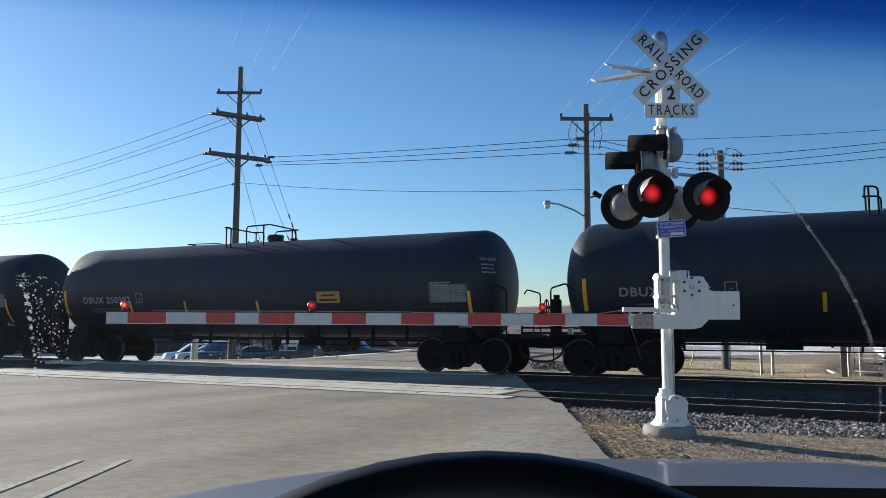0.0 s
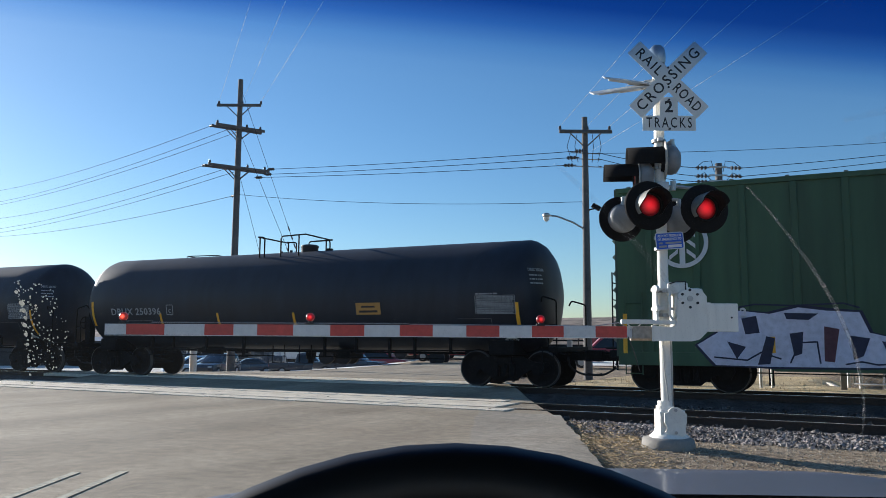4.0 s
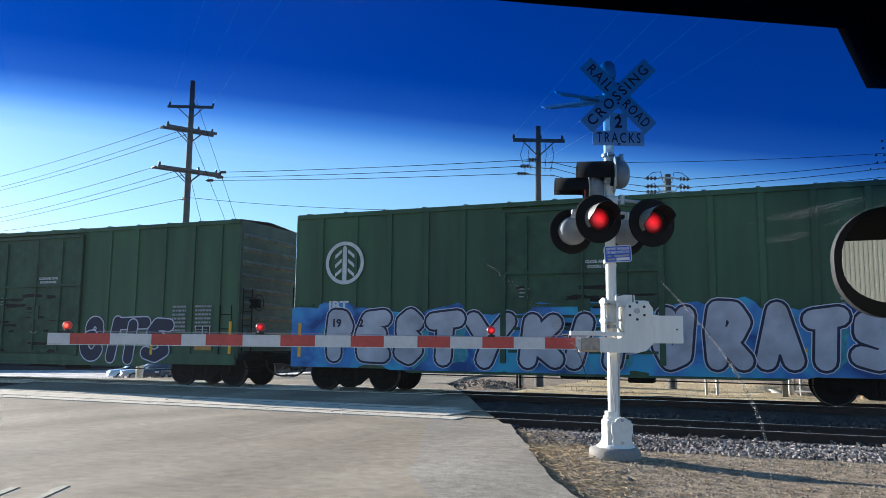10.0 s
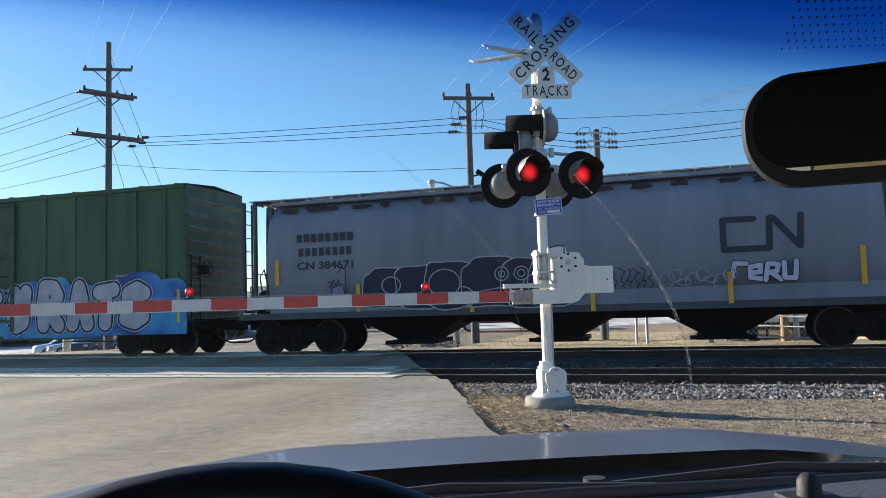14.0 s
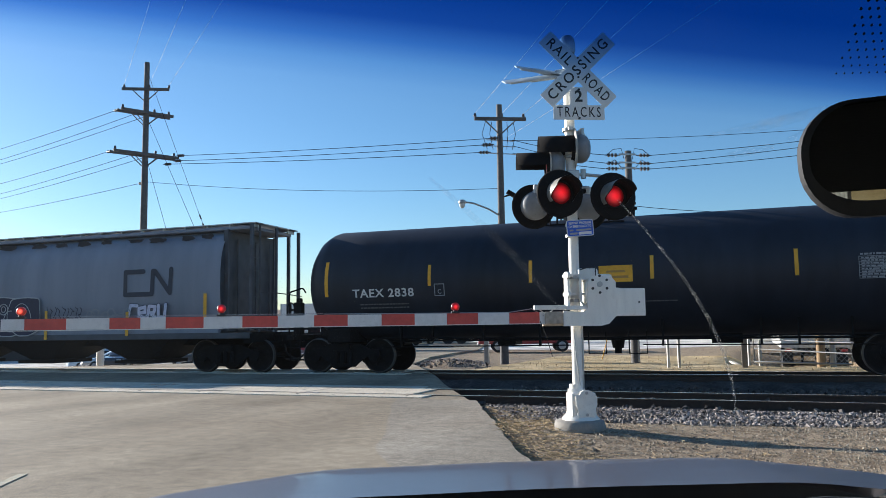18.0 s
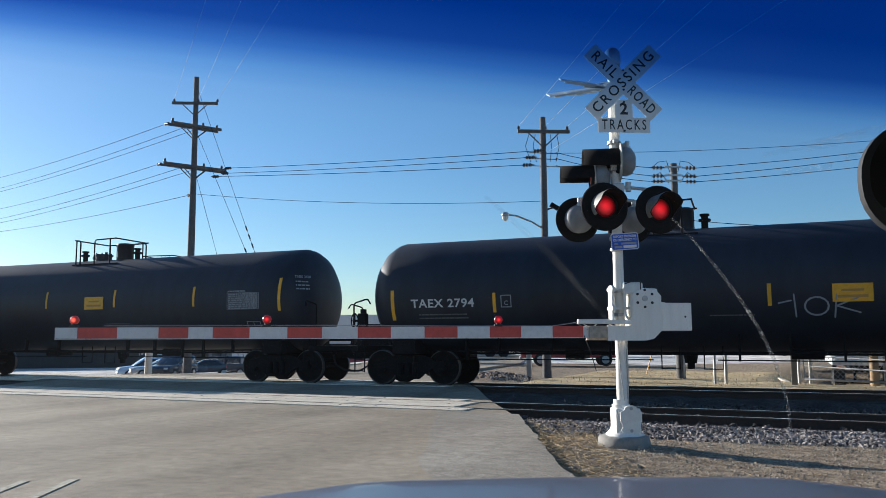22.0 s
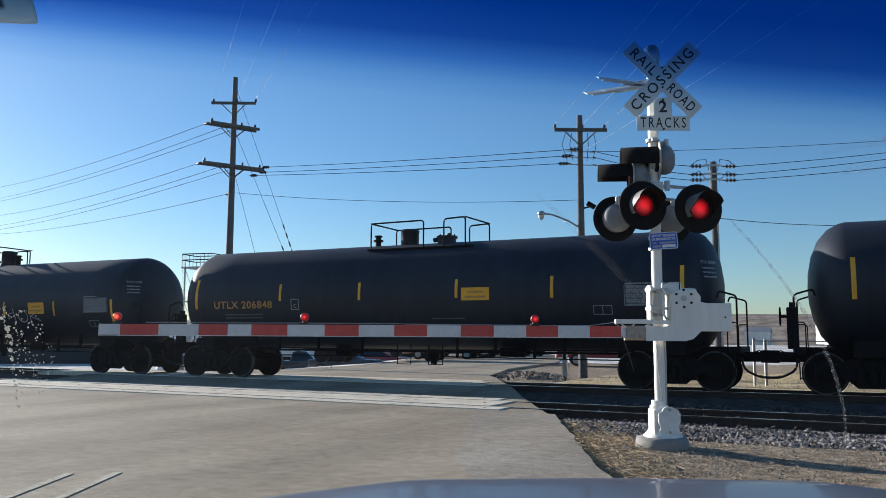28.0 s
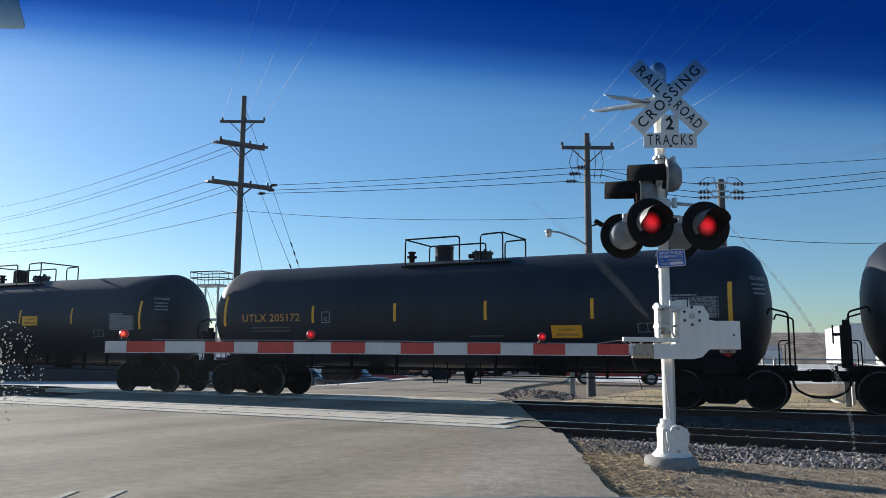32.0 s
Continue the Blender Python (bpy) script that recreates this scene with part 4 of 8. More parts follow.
def wheelset_geo():
    """One wheel pair lying along y, about its own axle."""
    body, tread = Geo(), Geo()
    for s in (-1, 1):
        m = pose(0, s * 0.7175, 0, -90 * s, 0, 0)        # z of the profile points outwards
        body.lathe([(0.0, 0.05), (0.09, 0.05), (0.11, 0.02), (0.30, 0.0), (0.36, 0.03), (0.395, 0.06), (WHEEL_R - 0.02, 0.065)], 36, m)
        body.lathe([(WHEEL_R + 0.022, -0.065), (WHEEL_R + 0.026, -0.05), (WHEEL_R + 0.004, -0.03)], 36, m)
        body.lathe([(0.0, -0.06), (0.10, -0.06), (0.12, -0.03), (0.30, -0.03), (0.38, -0.06), (WHEEL_R + 0.02, -0.065)], 36, m)
        tread.lathe([(WHEEL_R + 0.004, -0.03), (WHEEL_R, 0.062), (WHEEL_R - 0.012, 0.068), (WHEEL_R - 0.03, 0.067)], 36, m)
        for k in range(3):                                # cast ribs show that the wheel turns
            a = 2 * math.pi * k / 3
            body.obox(m @ pose(0.2 * math.cos(a), 0.2 * math.sin(a), 0.012, 0, 0, math.degrees(a)), 0.16, 0.03, 0.03)
    body.cyl((0, -0.98, 0), (0, 0.98, 0), 0.075, n=14)
    for s in (-1, 1):
        body.cyl((0, s * 0.86, 0), (0, s * 1.06, 0), 0.105, n=14)
        for k in range(3):
            a = 2 * math.pi * k / 3
            body.cyl((0.06 * math.cos(a), s * 1.05, 0.06 * math.sin(a)), (0.06 * math.cos(a), s * 1.075, 0.06 * math.sin(a)), 0.014, n=6)
    return body, tread


wb, wt = wheelset_geo()
nb = len(wb.f)
wb.add(wt.v, wt.f, True)
WHEEL_ME = wb.mesh("wheelset", WHEEL_STEEL)
WHEEL_ME.materials.append(TREAD)
WHEEL_ME.polygons.foreach_set("material_index", [0] * nb + [1] * len(wt.f))
g = Geo()
for s in (-1, 1):
    y = s * 1.0
    ol = [(-1.08, 0.50), (-1.05, 0.63), (-0.80, 0.66), (-0.45, 0.80), (0.45, 0.80), (0.80, 0.66), (1.05, 0.63), (1.08, 0.50), (0.98, 0.33), (0.80, 0.33), (0.72, 0.46), (0.45, 0.30), (0.30, 0.17), (-0.30, 0.17), (-0.45, 0.30), (-0.72, 0.46), (-0.80, 0.33), (-0.98, 0.33)]
    g.plate(ol, pose(0, y + 0.06, 0, 90, 0, 0), 0.12)
    for k in (-0.22, 0.0, 0.22):
        g.cyl((k, y - 0.02 + s * 0.09, 0.28), (k, y - 0.02 + s * 0.09, 0.62), 0.075, n=10)
g.box(-0.20, 0.20, -1.15, 1.15, 0.56, 0.80, 0.03)
for x in (-0.42, 0.42):
    g.box(x - 0.04, x + 0.04, -0.85, 0.85, 0.38, 0.46)
TRUCK_ME = g.mesh("truck", STEEL_BLACK)
rolling, turning = [], []


def add_truck(car, x):
    tk = part("truck", TRUCK_ME, STEEL_BLACK, car, "black cast steel truck with two wheel pairs", pose(x, 0, 0))
    for dx in (-0.935, 0.935):
        ws = part("wheelset", WHEEL_ME, WHEEL_STEEL, tk, "dark steel wheel pair", pose(dx, 0, WHEEL_R))
        turning.append((ws, dx))
    return tk


def bent(pts, r=0.10, n=4):
    """A run of pipe through points, its corners rounded."""
    pts = [Vector(p) for p in pts]
    out = [pts[0]]
    for a, b, c in zip(pts, pts[1:], pts[2:]):
        u, w = (a - b), (c - b)
        k = min(r, u.length * 0.45, w.length * 0.45)
        p, q = b + u.normalized() * k, b + w.normalized() * k
        out += [p.lerp(b, i / n).lerp(b.lerp(q, i / n), i / n) for i in range(n + 1)]
    return out + [pts[-1]]


def coupler(car, x, s, more=0.0):
    """Draft gear, knuckle coupler, uncoupling rod and air hose at the end x, outwards s."""
    e = x + s * (0.55 + more)
    g = Geo().box(min(x, e), max(x, e), -0.12, 0.12, 0.70, 0.94, 0.02)
    g.box(min(e, e + s * 0.30), max(e, e + s * 0.30), -0.16, 0.16, 0.68, 0.98, 0.05)
    g.box(min(x, x - s * 1.6), max(x, x - s * 1.6), -0.19, 0.19, 0.68, 1.02, 0.02)
    part("coupler", g, STEEL_BLACK, car, "black knuckle coupler")
    h = Geo().tube(bent([(x + s * 0.10, -0.35, 0.80), (x + s * 0.16, -0.37, 0.52), (x + s * 0.50, -0.30, 0.33), (x + s * 0.86, -0.20, 0.34), (x + s * 0.95, -0.14, 0.36)], 0.26, 6), 0.028, 8)
    part("air_hose", h, RUBBER, car, "hanging black rubber air hose")
    part("uncoupling_rod", Geo().tube([(x + s * 0.15, -1.40, 0.95), (x + s * 0.22, -1.20, 0.88), (x + s * 0.25, -0.30, 0.86), (x + s * 0.5, -0.1, 0.98)], 0.014, 6), STEEL_BLACK, car)


TR, TC = 1.55, 2.44                       # tank's radius and height of its axis over the rails


def on_tank(x, z):
    """The tangent plane on the near side of the tank at height z."""
    c = max(-0.99, min(0.99, (z - TC) / TR))
    a = math.asin(c)
    return pose(x, -TR * math.cos(a) - 0.004, TC + TR * math.sin(a)) @ pose(0, 0, 0, 90 - math.degrees(a), 0, 0)


def on_head(y, z, turn):
    """A plane on the domed end at y, z, turned from the car's side towards its end."""
    r = math.hypot(y, z - TC)
    k = max(0.0, 1 - (r / TR) ** 2) ** (1 / 2.4)
    return pose(7.53 + 0.72 * k, y - 0.03, z, 0, 0, turn) @ pose(0, 0, 0, 76, 0, 0)


def tank_mesh(xa, xb, head, head_a):
    """A cylinder from xa to xb with shallow domed heads."""
    dome = [(0.0, 1.0), (0.35, 0.98), (0.75, 0.885), (1.12, 0.71), (1.38, 0.45), (1.51, 0.18), (TR, 0.0)]
    prof = [(r, xa - head_a * k) for r, k in dome] + [(TR, xa + (xb - xa) * i / 12) for i in range(1, 12)]
    prof += [(r, xb + head * k) for r, k in reversed(dome)]
    return Geo().lathe(prof, 56, pose(0, 0, TC, 0, 90, 0)).mesh("tank", TANK_BLACK)


TANK_MES = [tank_mesh(-7.72, 7.54, 0.72, 0.74), tank_mesh(-7.50, 7.50, 0.72, 0.84), tank_mesh(-7.50, 7.50, 0.72, 0.84)]
# for each tank car: tapes (x, height, length), name's place and width, plate mark, notice, data table
MARKS = {
    13: (((-7.70, 2.05, 0.8), (-4.67, 1.85, 0.42), (-2.31, 1.82, 0.42), (0.56, 1.80, 0.42), (7.60, 1.78, 0.85)), (-5.75, 2.09, 2.18), (-4.25, 2.15), (3.15, 2.09), (7.0, 2.15)),
    16: (((-7.38, 2.55, 0.95), (-4.38, 2.56, 0.55), (-1.69, 2.56, 0.55), (1.25, 2.56, 0.55), (4.39, 2.55, 0.6), (7.46, 2.55, 0.95)), (-5.71, 2.13, 1.77), (-4.11, 2.18), (0.40, 2.43), (6.20, 2.38)),
    17: (((-7.35, 2.15, 0.8), (-4.45, 2.17, 0.5), (-1.47, 2.19, 0.5), (2.10, 2.21, 0.5), (4.67, 2.20, 0.5), (7.41, 2.02, 0.9)), (-5.90, 2.17, 1.80), (-4.13, 2.20), (3.78, 2.22), (6.68, 2.29)),
    18: (((-7.35, 2.56, 0.92), (-4.15, 2.56, 0.5), (-1.42, 2.54, 0.5), (1.59, 2.55, 0.5), (4.24, 2.54, 0.55), (7.44, 2.52, 0.92)), (-5.55, 2.20, 2.20), (-3.62, 2.20), (2.14, 2.40), (6.63, 2.28)),
    19: (((-7.40, 2.57, 0.92), (-4.13, 2.42, 0.5), (-1.40, 2.43, 0.5), (1.32, 2.43, 0.5), (4.18, 2.42, 0.5), (7.42, 2.52, 0.92)), (-5.66, 2.33, 2.12), (-3.68, 2.33), (3.50, 1.86), (6.60, 2.40)),
}
MARKS[11] = MARKS[12] = MARKS[13]
MARKS[20] = MARKS[19]


def rails(car, runs):
    for pts in runs:
        part("handrail", Geo().tube(bent(pts), 0.023, 8), STEEL_BLACK, car, "black pipe safety railing")


def rails_plain(car, zt):
    """Two bays of pipe railing round the manway: a narrow one and an arched one."""
    for y, z0, xh in ((-0.75, 3.62, -1.14), (0.75, 3.78, -1.0)):
        rails(car, ([(-1.40, y, zt), (xh, y, zt - 0.02), (xh, y, z0 + 0.06)], [(-1.33, y, zt), (-1.33, y, z0)],
                    [(-0.51, y, z0 + 0.06), (-0.51, y, zt - 0.02), (0.42, y, zt)], [(0.17, y, z0), (0.17, y, zt)]))
    rails(car, ([(-1.40, -0.75, zt), (-1.36, 0.75, zt - 0.02)], [(0.42, -0.75, zt), (0.36, 0.75, zt - 0.01)], [(0.32, 0.75, 3.78), (0.32, 0.75, zt - 0.01), (-0.3, 0.75, zt - 0.02)]))


def rails_square(car, zt):
    """A long bay and a short bay of pipe railing, joined across at the ends."""
    for y, z0, xi, xj in ((-0.78, 3.62, 0.22, 0.86), (0.78, 3.76, 0.37, 0.98)):
        rails(car, ([(-1.50, y, z0), (-1.50, y, zt), (xi, y, zt + 0.01), (xi, y, z0 + 0.10)],
                    [(xj, y, z0 + 0.10), (xj, y, zt + 0.01), (1.52 + (0.10 if y > 0 else 0.0), y, zt + 0.04), (1.52 + (0.10 if y > 0 else 0.0), y, z0 + 0.10)]))
    rails(car, ([(-1.50, -0.78, zt), (-1.46, 0.78, zt)], [(1.52, -0.78, zt + 0.04), (1.62, 0.78, zt + 0.04)]))


def fittings(car, xm, top, xh, htop, valves):
    """Manway at xm, valve housing at xh and relief valves (x, height) on top of the tank."""
    z = TC + TR - 0.12
    part("manway", Geo().lathe([(0.27, z), (0.27, top - 0.10), (0.285, top - 0.09), (0.285, top - 0.05), (0.24, top - 0.015), (0.12, top), (0.0, top)], 28, pose(xm, 0, 0)), TANK_BLACK, car, "black domed manway cover")
    g = Geo().cyl((xh, 0, z), (xh, 0, htop - 0.06), 0.27, n=20).cyl((xh, 0, htop - 0.06), (xh, 0, htop), 0.31, n=20)
    for k in range(6):
        a = 1.05 * k
        g.cyl((xh + 0.24 * math.cos(a), 0.24 * math.sin(a), htop), (xh + 0.24 * math.cos(a), 0.24 * math.sin(a), htop + 0.05), 0.022, n=6)
    g.cyl((xh - 0.40, -0.05, htop - 0.10), (xh - 0.25, -0.05, htop - 0.10), 0.07, n=10).cyl((xh + 0.05, 0.05, htop), (xh + 0.05, 0.05, htop + 0.10), 0.05, n=10)
    part("valve_housing", g, TANK_BLACK, car)
    for x, zt in valves:
        part("relief_valve", Geo().cyl((x, 0, z), (x, 0, zt - 0.05), 0.085, n=12).cyl((x, 0, zt - 0.19), (x, 0, zt - 0.13), 0.15, n=12).cyl((x, 0, zt - 0.05), (x, 0, zt), 0.12, n=12), STEEL_BLACK, car)


def bars_of_writing(rows, w, h, gap, seed):
    """Rows of small unreadable writing as bars."""
    r = np.random.RandomState(seed)
    g = Geo()
    for i in range(rows):
        x = -w / 2
        while x < w / 2 - 0.02:
            k = min(0.03 + 0.10 * r.rand(), w / 2 - x)
            g.plate([(x, -i * gap), (x + k, -i * gap), (x + k, -i * gap + h), (x, -i * gap + h)], Matrix.Identity(4), 0.002)
            x += k + 0.02
    return g


def data_panel(car, x, z, mat, w=1.05, h=0.50, seed=0):
    m = on_tank(x, z)
    g = Geo()
    for i in range(9):
        yy = -h / 2 + h * i / 8
        g.plate([(-w / 2, yy - 0.006), (w / 2, yy - 0.006), (w / 2, yy + 0.006), (-w / 2, yy + 0.006)], Matrix.Identity(4), 0.002)
    for k in (-0.5, -0.08, 0.14, 0.34, 0.5):
        g.plate([(w * k - 0.006, -h / 2), (w * k + 0.006, -h / 2), (w * k + 0.006, h / 2), (w * k - 0.006, h / 2)], Matrix.Identity(4), 0.002)
    b = bars_of_writing(8, w * 0.92, 0.030, h / 8, seed)
    g.add([(p[0], p[1] + h / 2 - 0.048, p[2]) for p in b.v], b.f)
    b = bars_of_writing(1, w * 0.55, 0.04, 0.1, seed + 1)
    g.add([(p[0] - w * 0.2, p[1] + h / 2 + 0.03, p[2]) for p in b.v], b.f)
    return part("data_panel", g, mat, car, "white stencilled data table", m)


def diamond(car, x, z, face, word):
    m = on_tank(x, z)
    d = part("placard", Geo().plate([(0.20, 0), (0, 0.20), (-0.20, 0), (0, -0.20)], Matrix.Identity(4), 0.006), face, car, "diamond hazard placard", m)
    part("placard_strip", Geo().plate([(-0.17, -0.05), (0.17, -0.05), (0.17, 0.05), (-0.17, 0.05)], pose(0, 0, 0.006), 0.002), SIGN_WHITE, d)
    lettering("number", word, 0.10, SIGN_BLACK, d, pose(0, 0, 0.010), 0.22, 0.002, 0.0005)


def fat(pts, w, lift=0.0, g=None):
    """A thick sprayed stroke with round ends and corners, on the xy plane."""
    g = g or Geo()
    h = lift
    for k, (a, b) in enumerate(zip(pts, pts[1:])):
        a, b = Vector(a), Vector(b)
        if (b - a).length > 1e-4:
            o = Vector((-(b - a).y, (b - a).x)).normalized() * w / 2
            g.plate([a - o, b - o, b + o, a + o], pose(0, 0, h), 0.0012)
            h += 0.00012
    for p in pts:
        g.plate([(p[0] + w / 2 * math.cos(q), p[1] + w / 2 * math.sin(q)) for q in [6.2832 * i / 12 for i in range(12)]], pose(0, 0, h), 0.0012)
        h += 0.00012
    return g


def tape(car, x, z, h=0.62, w=0.085, mat=None):
    """A strip of yellow tape that follows the tank's curve."""
    g = Geo()
    v = []
    for i in range(6):
        c = (z - h / 2 + h * i / 5 - TC) / TR
        a = math.asin(max(-0.99, min(0.99, c)))
        for dx in (-w / 2, w / 2):
            v.append((x + dx, -(TR + 0.006) * math.cos(a), TC + (TR + 0.006) * math.sin(a)))
    g.add(v, [(2 * i, 2 * i + 1, 2 * i + 3, 2 * i + 2) for i in range(5)])
    return part("reflective_tape", g, mat or REFLECTOR, car, "yellow reflective strip")


def tank_car(x0, mark, style, label, seed):
    """style: 0 with plain white marks, 1 with large white marks, 2 with yellow marks."""
    car = thing("tank_car", label, "rail car", TRK @ pose(x0, TRACK_Y, RAIL_Z), "cars of the freight train")
    part("tank", TANK_MES[style], TANK_BLACK, car, "black cylindrical steel tank with domed ends")
    for s in (-1, 1):
        g = Geo().box(min(s * 5.6, s * 8.55), max(s * 5.6, s * 8.55), -0.30, 0.30, 0.74, 1.06, 0.02)
        tx = s * 7.10
        g.box(tx - 0.35, tx + 0.35, -1.35, 1.35, 0.84, 1.22, 0.03)
        g.box(s * 8.55 - 0.12, s * 8.55 + 0.12, -1.45, 1.45, 0.92, 1.06, 0.02)
        part("stub_sill", g, STEEL_BLACK, car, "black stub sill and bolster")
        add_truck(car, tx)
        coupler(car, s * 8.50, s, -0.05)
        for y in (-1.38, 1.38):
            part("end_handrail", Geo().tube(bent([(s * 8.62, y, 1.04), (s * 8.62, y, 2.24), (s * 8.22, y * 0.96, 2.36), (s * 8.18, y * 0.9, 2.22)], 0.08), 0.022, 8).tube(bent([(s * 8.40, y, 1.04), (s * 8.40, y, 1.62), (s * 8.62, y, 1.62)], 0.08), 0.016, 6), STEEL_BLACK, car)
        part("ladder", Geo().tube([(s * 8.55, -1.42, 0.35), (s * 8.55, -1.42, 1.0)], 0.016, 6).tube([(s * 8.25, -1.42, 0.35), (s * 8.25, -1.42, 1.0)], 0.016, 6).tube([(s * 8.55, -1.42, 0.38), (s * 8.25, -1.42, 0.38)], 0.014, 6).tube([(s * 8.55, -1.42, 0.7), (s * 8.25, -1.42, 0.7)], 0.014, 6), STEEL_BLACK, car)
    part("brake_stand", Geo().box(-8.80, -8.56, -0.86, -0.62, 1.02, 1.98, 0.03).cyl((-8.94, -0.75, 1.77), (-8.78, -0.75, 1.77), 0.035, n=10).box(-8.74, -8.60, -0.80, -0.66, 1.98, 2.10, 0.02), STEEL_BLACK, car)
    part("brake_wheel", Geo().lathe([(0.20, -0.018), (0.225, 0.0), (0.20, 0.018), (0.185, 0.0), (0.20, -0.018)], 28, pose(-8.94, -0.75, 1.77, 0, 90, 0)).box(-8.955, -8.925, -0.96, -0.54, 1.755, 1.785).box(-8.955, -8.925, -0.765, -0.735, 1.56, 1.98), STEEL_BLACK, car, "spoked brake wheel at the end")
    # pipe and steps below the tank
    part("brake_pipe", Geo().tube([(-6.2, -1.05, 0.94), (0, -1.05, 0.90), (6.2, -1.05, 0.94)], 0.022, 8).tube([(-6.2, -0.5, 0.86), (6.2, -0.5, 0.86)], 0.03, 8), STEEL_BLACK, car)
    for x in (-5.4, -4.5, -3.1, -1.6, 1.4, 2.5, 3.6, 4.4, 5.5):
        part("pipe_hanger", Geo().box(x - 0.025, x + 0.025, -1.08, -0.98, 0.86 if int(x * 10) % 2 else 0.70, 1.38), STEEL_BLACK, car)
    part("brake_rod", Geo().tube([(-6.0, -0.8, 0.70), (-0.6, -0.8, 0.72)], 0.018, 6).tube([(0.9, -0.8, 0.72), (6.0, -0.8, 0.70)], 0.018, 6), STEEL_BLACK, car)
    for x in (-0.35, 0.62):
        part("step", Geo().tube([(x, -1.2, 1.05), (x, -1.2, 0.52), (x + 0.42, -1.2, 0.52), (x + 0.42, -1.2, 1.05)], 0.018, 6), STEEL_BLACK, car)
    part("outlet_valve", Geo().cyl((0.2, 0, 0.95), (0.2, 0, 0.62), 0.20, 0.14, n=16).cyl((0.2, 0, 0.62), (0.2, 0, 0.48), 0.09, n=12), STEEL_BLACK, car)
    if style != 0:
        part("brake_valve", Geo().box(-2.9, -2.4, -0.4, 0.3, 0.72, 0.95, 0.03), STEEL_BLACK, car)
        part("brake_cylinder", Geo().cyl((2.5, -0.6, 0.86), (3.2, -0.6, 0.86), 0.12, n=16), STEEL_BLACK, car)
    else:
        part("brake_cylinder", Geo().cyl((-3.6, -0.6, 0.86), (-2.8, -0.6, 0.86), 0.12, n=16), STEEL_BLACK, car)
        part("brake_valve", Geo().box(1.5, 2.0, -0.6, 0.2, 0.66, 0.9, 0.03), STEEL_BLACK, car)
    if style == 2:
        rails_square(car, 4.57)
        fittings(car, -0.62, 4.46, 0.60, 4.19, ((-1.70, 4.32),))
        part("platform", Geo().box(-1.6, 1.75, -0.85, 0.85, TC + TR - 0.22, TC + TR - 0.18), STEEL_BLACK, car)
    elif style == 1:
        rails_plain(car, 4.64)
        fittings(car, 0.12, 4.55, -0.85, 4.20, ((0.66, 4.36), (-1.70, 4.36)))
        part("platform", Geo().box(-1.45, 0.55, -0.8, 0.8, TC + TR - 0.22, TC + TR - 0.18), STEEL_BLACK, car)
    else:
        rails_plain(car, 4.45)
        fittings(car, 0.06, 4.22, -0.75, 3.98, ((0.80, 4.06),))
        part("platform", Geo().box(-1.45, 0.55, -0.8, 0.8, TC + TR - 0.26, TC + TR - 0.22), STEEL_BLACK, car)
    tapes, name, plate, note, table = MARKS[seed]
    for x, z, h in tapes:
        tape(car, x, z, h, 0.10 if h > 0.7 else 0.085)
    ink = (DECAL_GREY, DECAL_WHITE, DECAL_ORANGE)[style]
    lettering("car_mark", mark, 0.31, ink, car, on_tank(name[0], name[1]), name[2], 0.006, 0.002, spacing=1.1)
    part("plate_mark", Geo().strip([(-0.13, -0.15), (0.13, -0.15), (0.13, 0.15), (-0.13, 0.15), (-0.13, -0.15)], 0.022, Matrix.Identity(4), 0.002), DECAL_GREY, car, "", on_tank(*plate))
    lettering("plate_letter", "C", 0.16, DECAL_GREY, car, on_tank(plate[0], plate[1] - 0.05), None, 0.002, 0.002)
    tagged(part("small_writing", bars_of_writing(2, 1.4, 0.035, 0.10, seed + 9), DECAL_DIM, car, "", on_tank(name[0], name[1] - 0.30)), kind="stuff")
    nt = part("notice", Geo().plate(rounded(0.80, 0.34 if style != 1 else 0.40, 0.01, 2), Matrix.Identity(4), 0.005), REFLECTOR if style else DECAL_ORANGE, car, "yellow notice panel", on_tank(*note))
    part("notice_bars", Geo().plate([(-0.3, -0.11), (0.3, -0.11), (0.3, -0.05), (-0.3, -0.05)], Matrix.Identity(4), 0.007).plate([(-0.22, 0.03), (0.22, 0.03), (0.22, 0.08), (-0.22, 0.08)], Matrix.Identity(4), 0.007), DECAL_ORANGE if style else HOP_PATCH, nt)
    data_panel(car, table[0], table[1], DECAL_GREY, 1.12, 0.48, seed)
    lettering("end_mark", mark, 0.11, DECAL_GREY, car, on_head(-1.10, 3.06, 55), 0.50, 0.002, 0.002)
    tagged(part("small_writing", bars_of_writing(3, 0.42, 0.040, 0.11, seed + 3), DECAL_GREY, car, "", on_head(-1.14, 2.90, 55)), kind="stuff")
    diamond(car, 7.28, 1.24 if style == 0 else 1.38, SIGN_WHITE if style == 0 else PLACARD_RED, "3257" if style == 0 else "1987")
    if style == 0:
        part("inspection_frame", Geo().strip([(-0.05, -0.16), (-0.05, 0.16), (-1.0, 0.16)], 0.012, Matrix.Identity(4), 0.002), DECAL_DIM, car, "", on_tank(6.9, 1.65))
    else:
        part("inspection_frame", Geo().strip([(-0.23, -0.11), (0.23, -0.11), (0.23, 0.11), (-0.23, 0.11), (-0.23, -0.11)], 0.016, Matrix.Identity(4), 0.002).strip([(0, -0.11), (0, 0.11)], 0.014, Matrix.Identity(4), 0.002), DECAL_GREY, car, "", on_tank(6.50 if style == 1 else 5.52, 1.68 if style == 1 else 1.94))
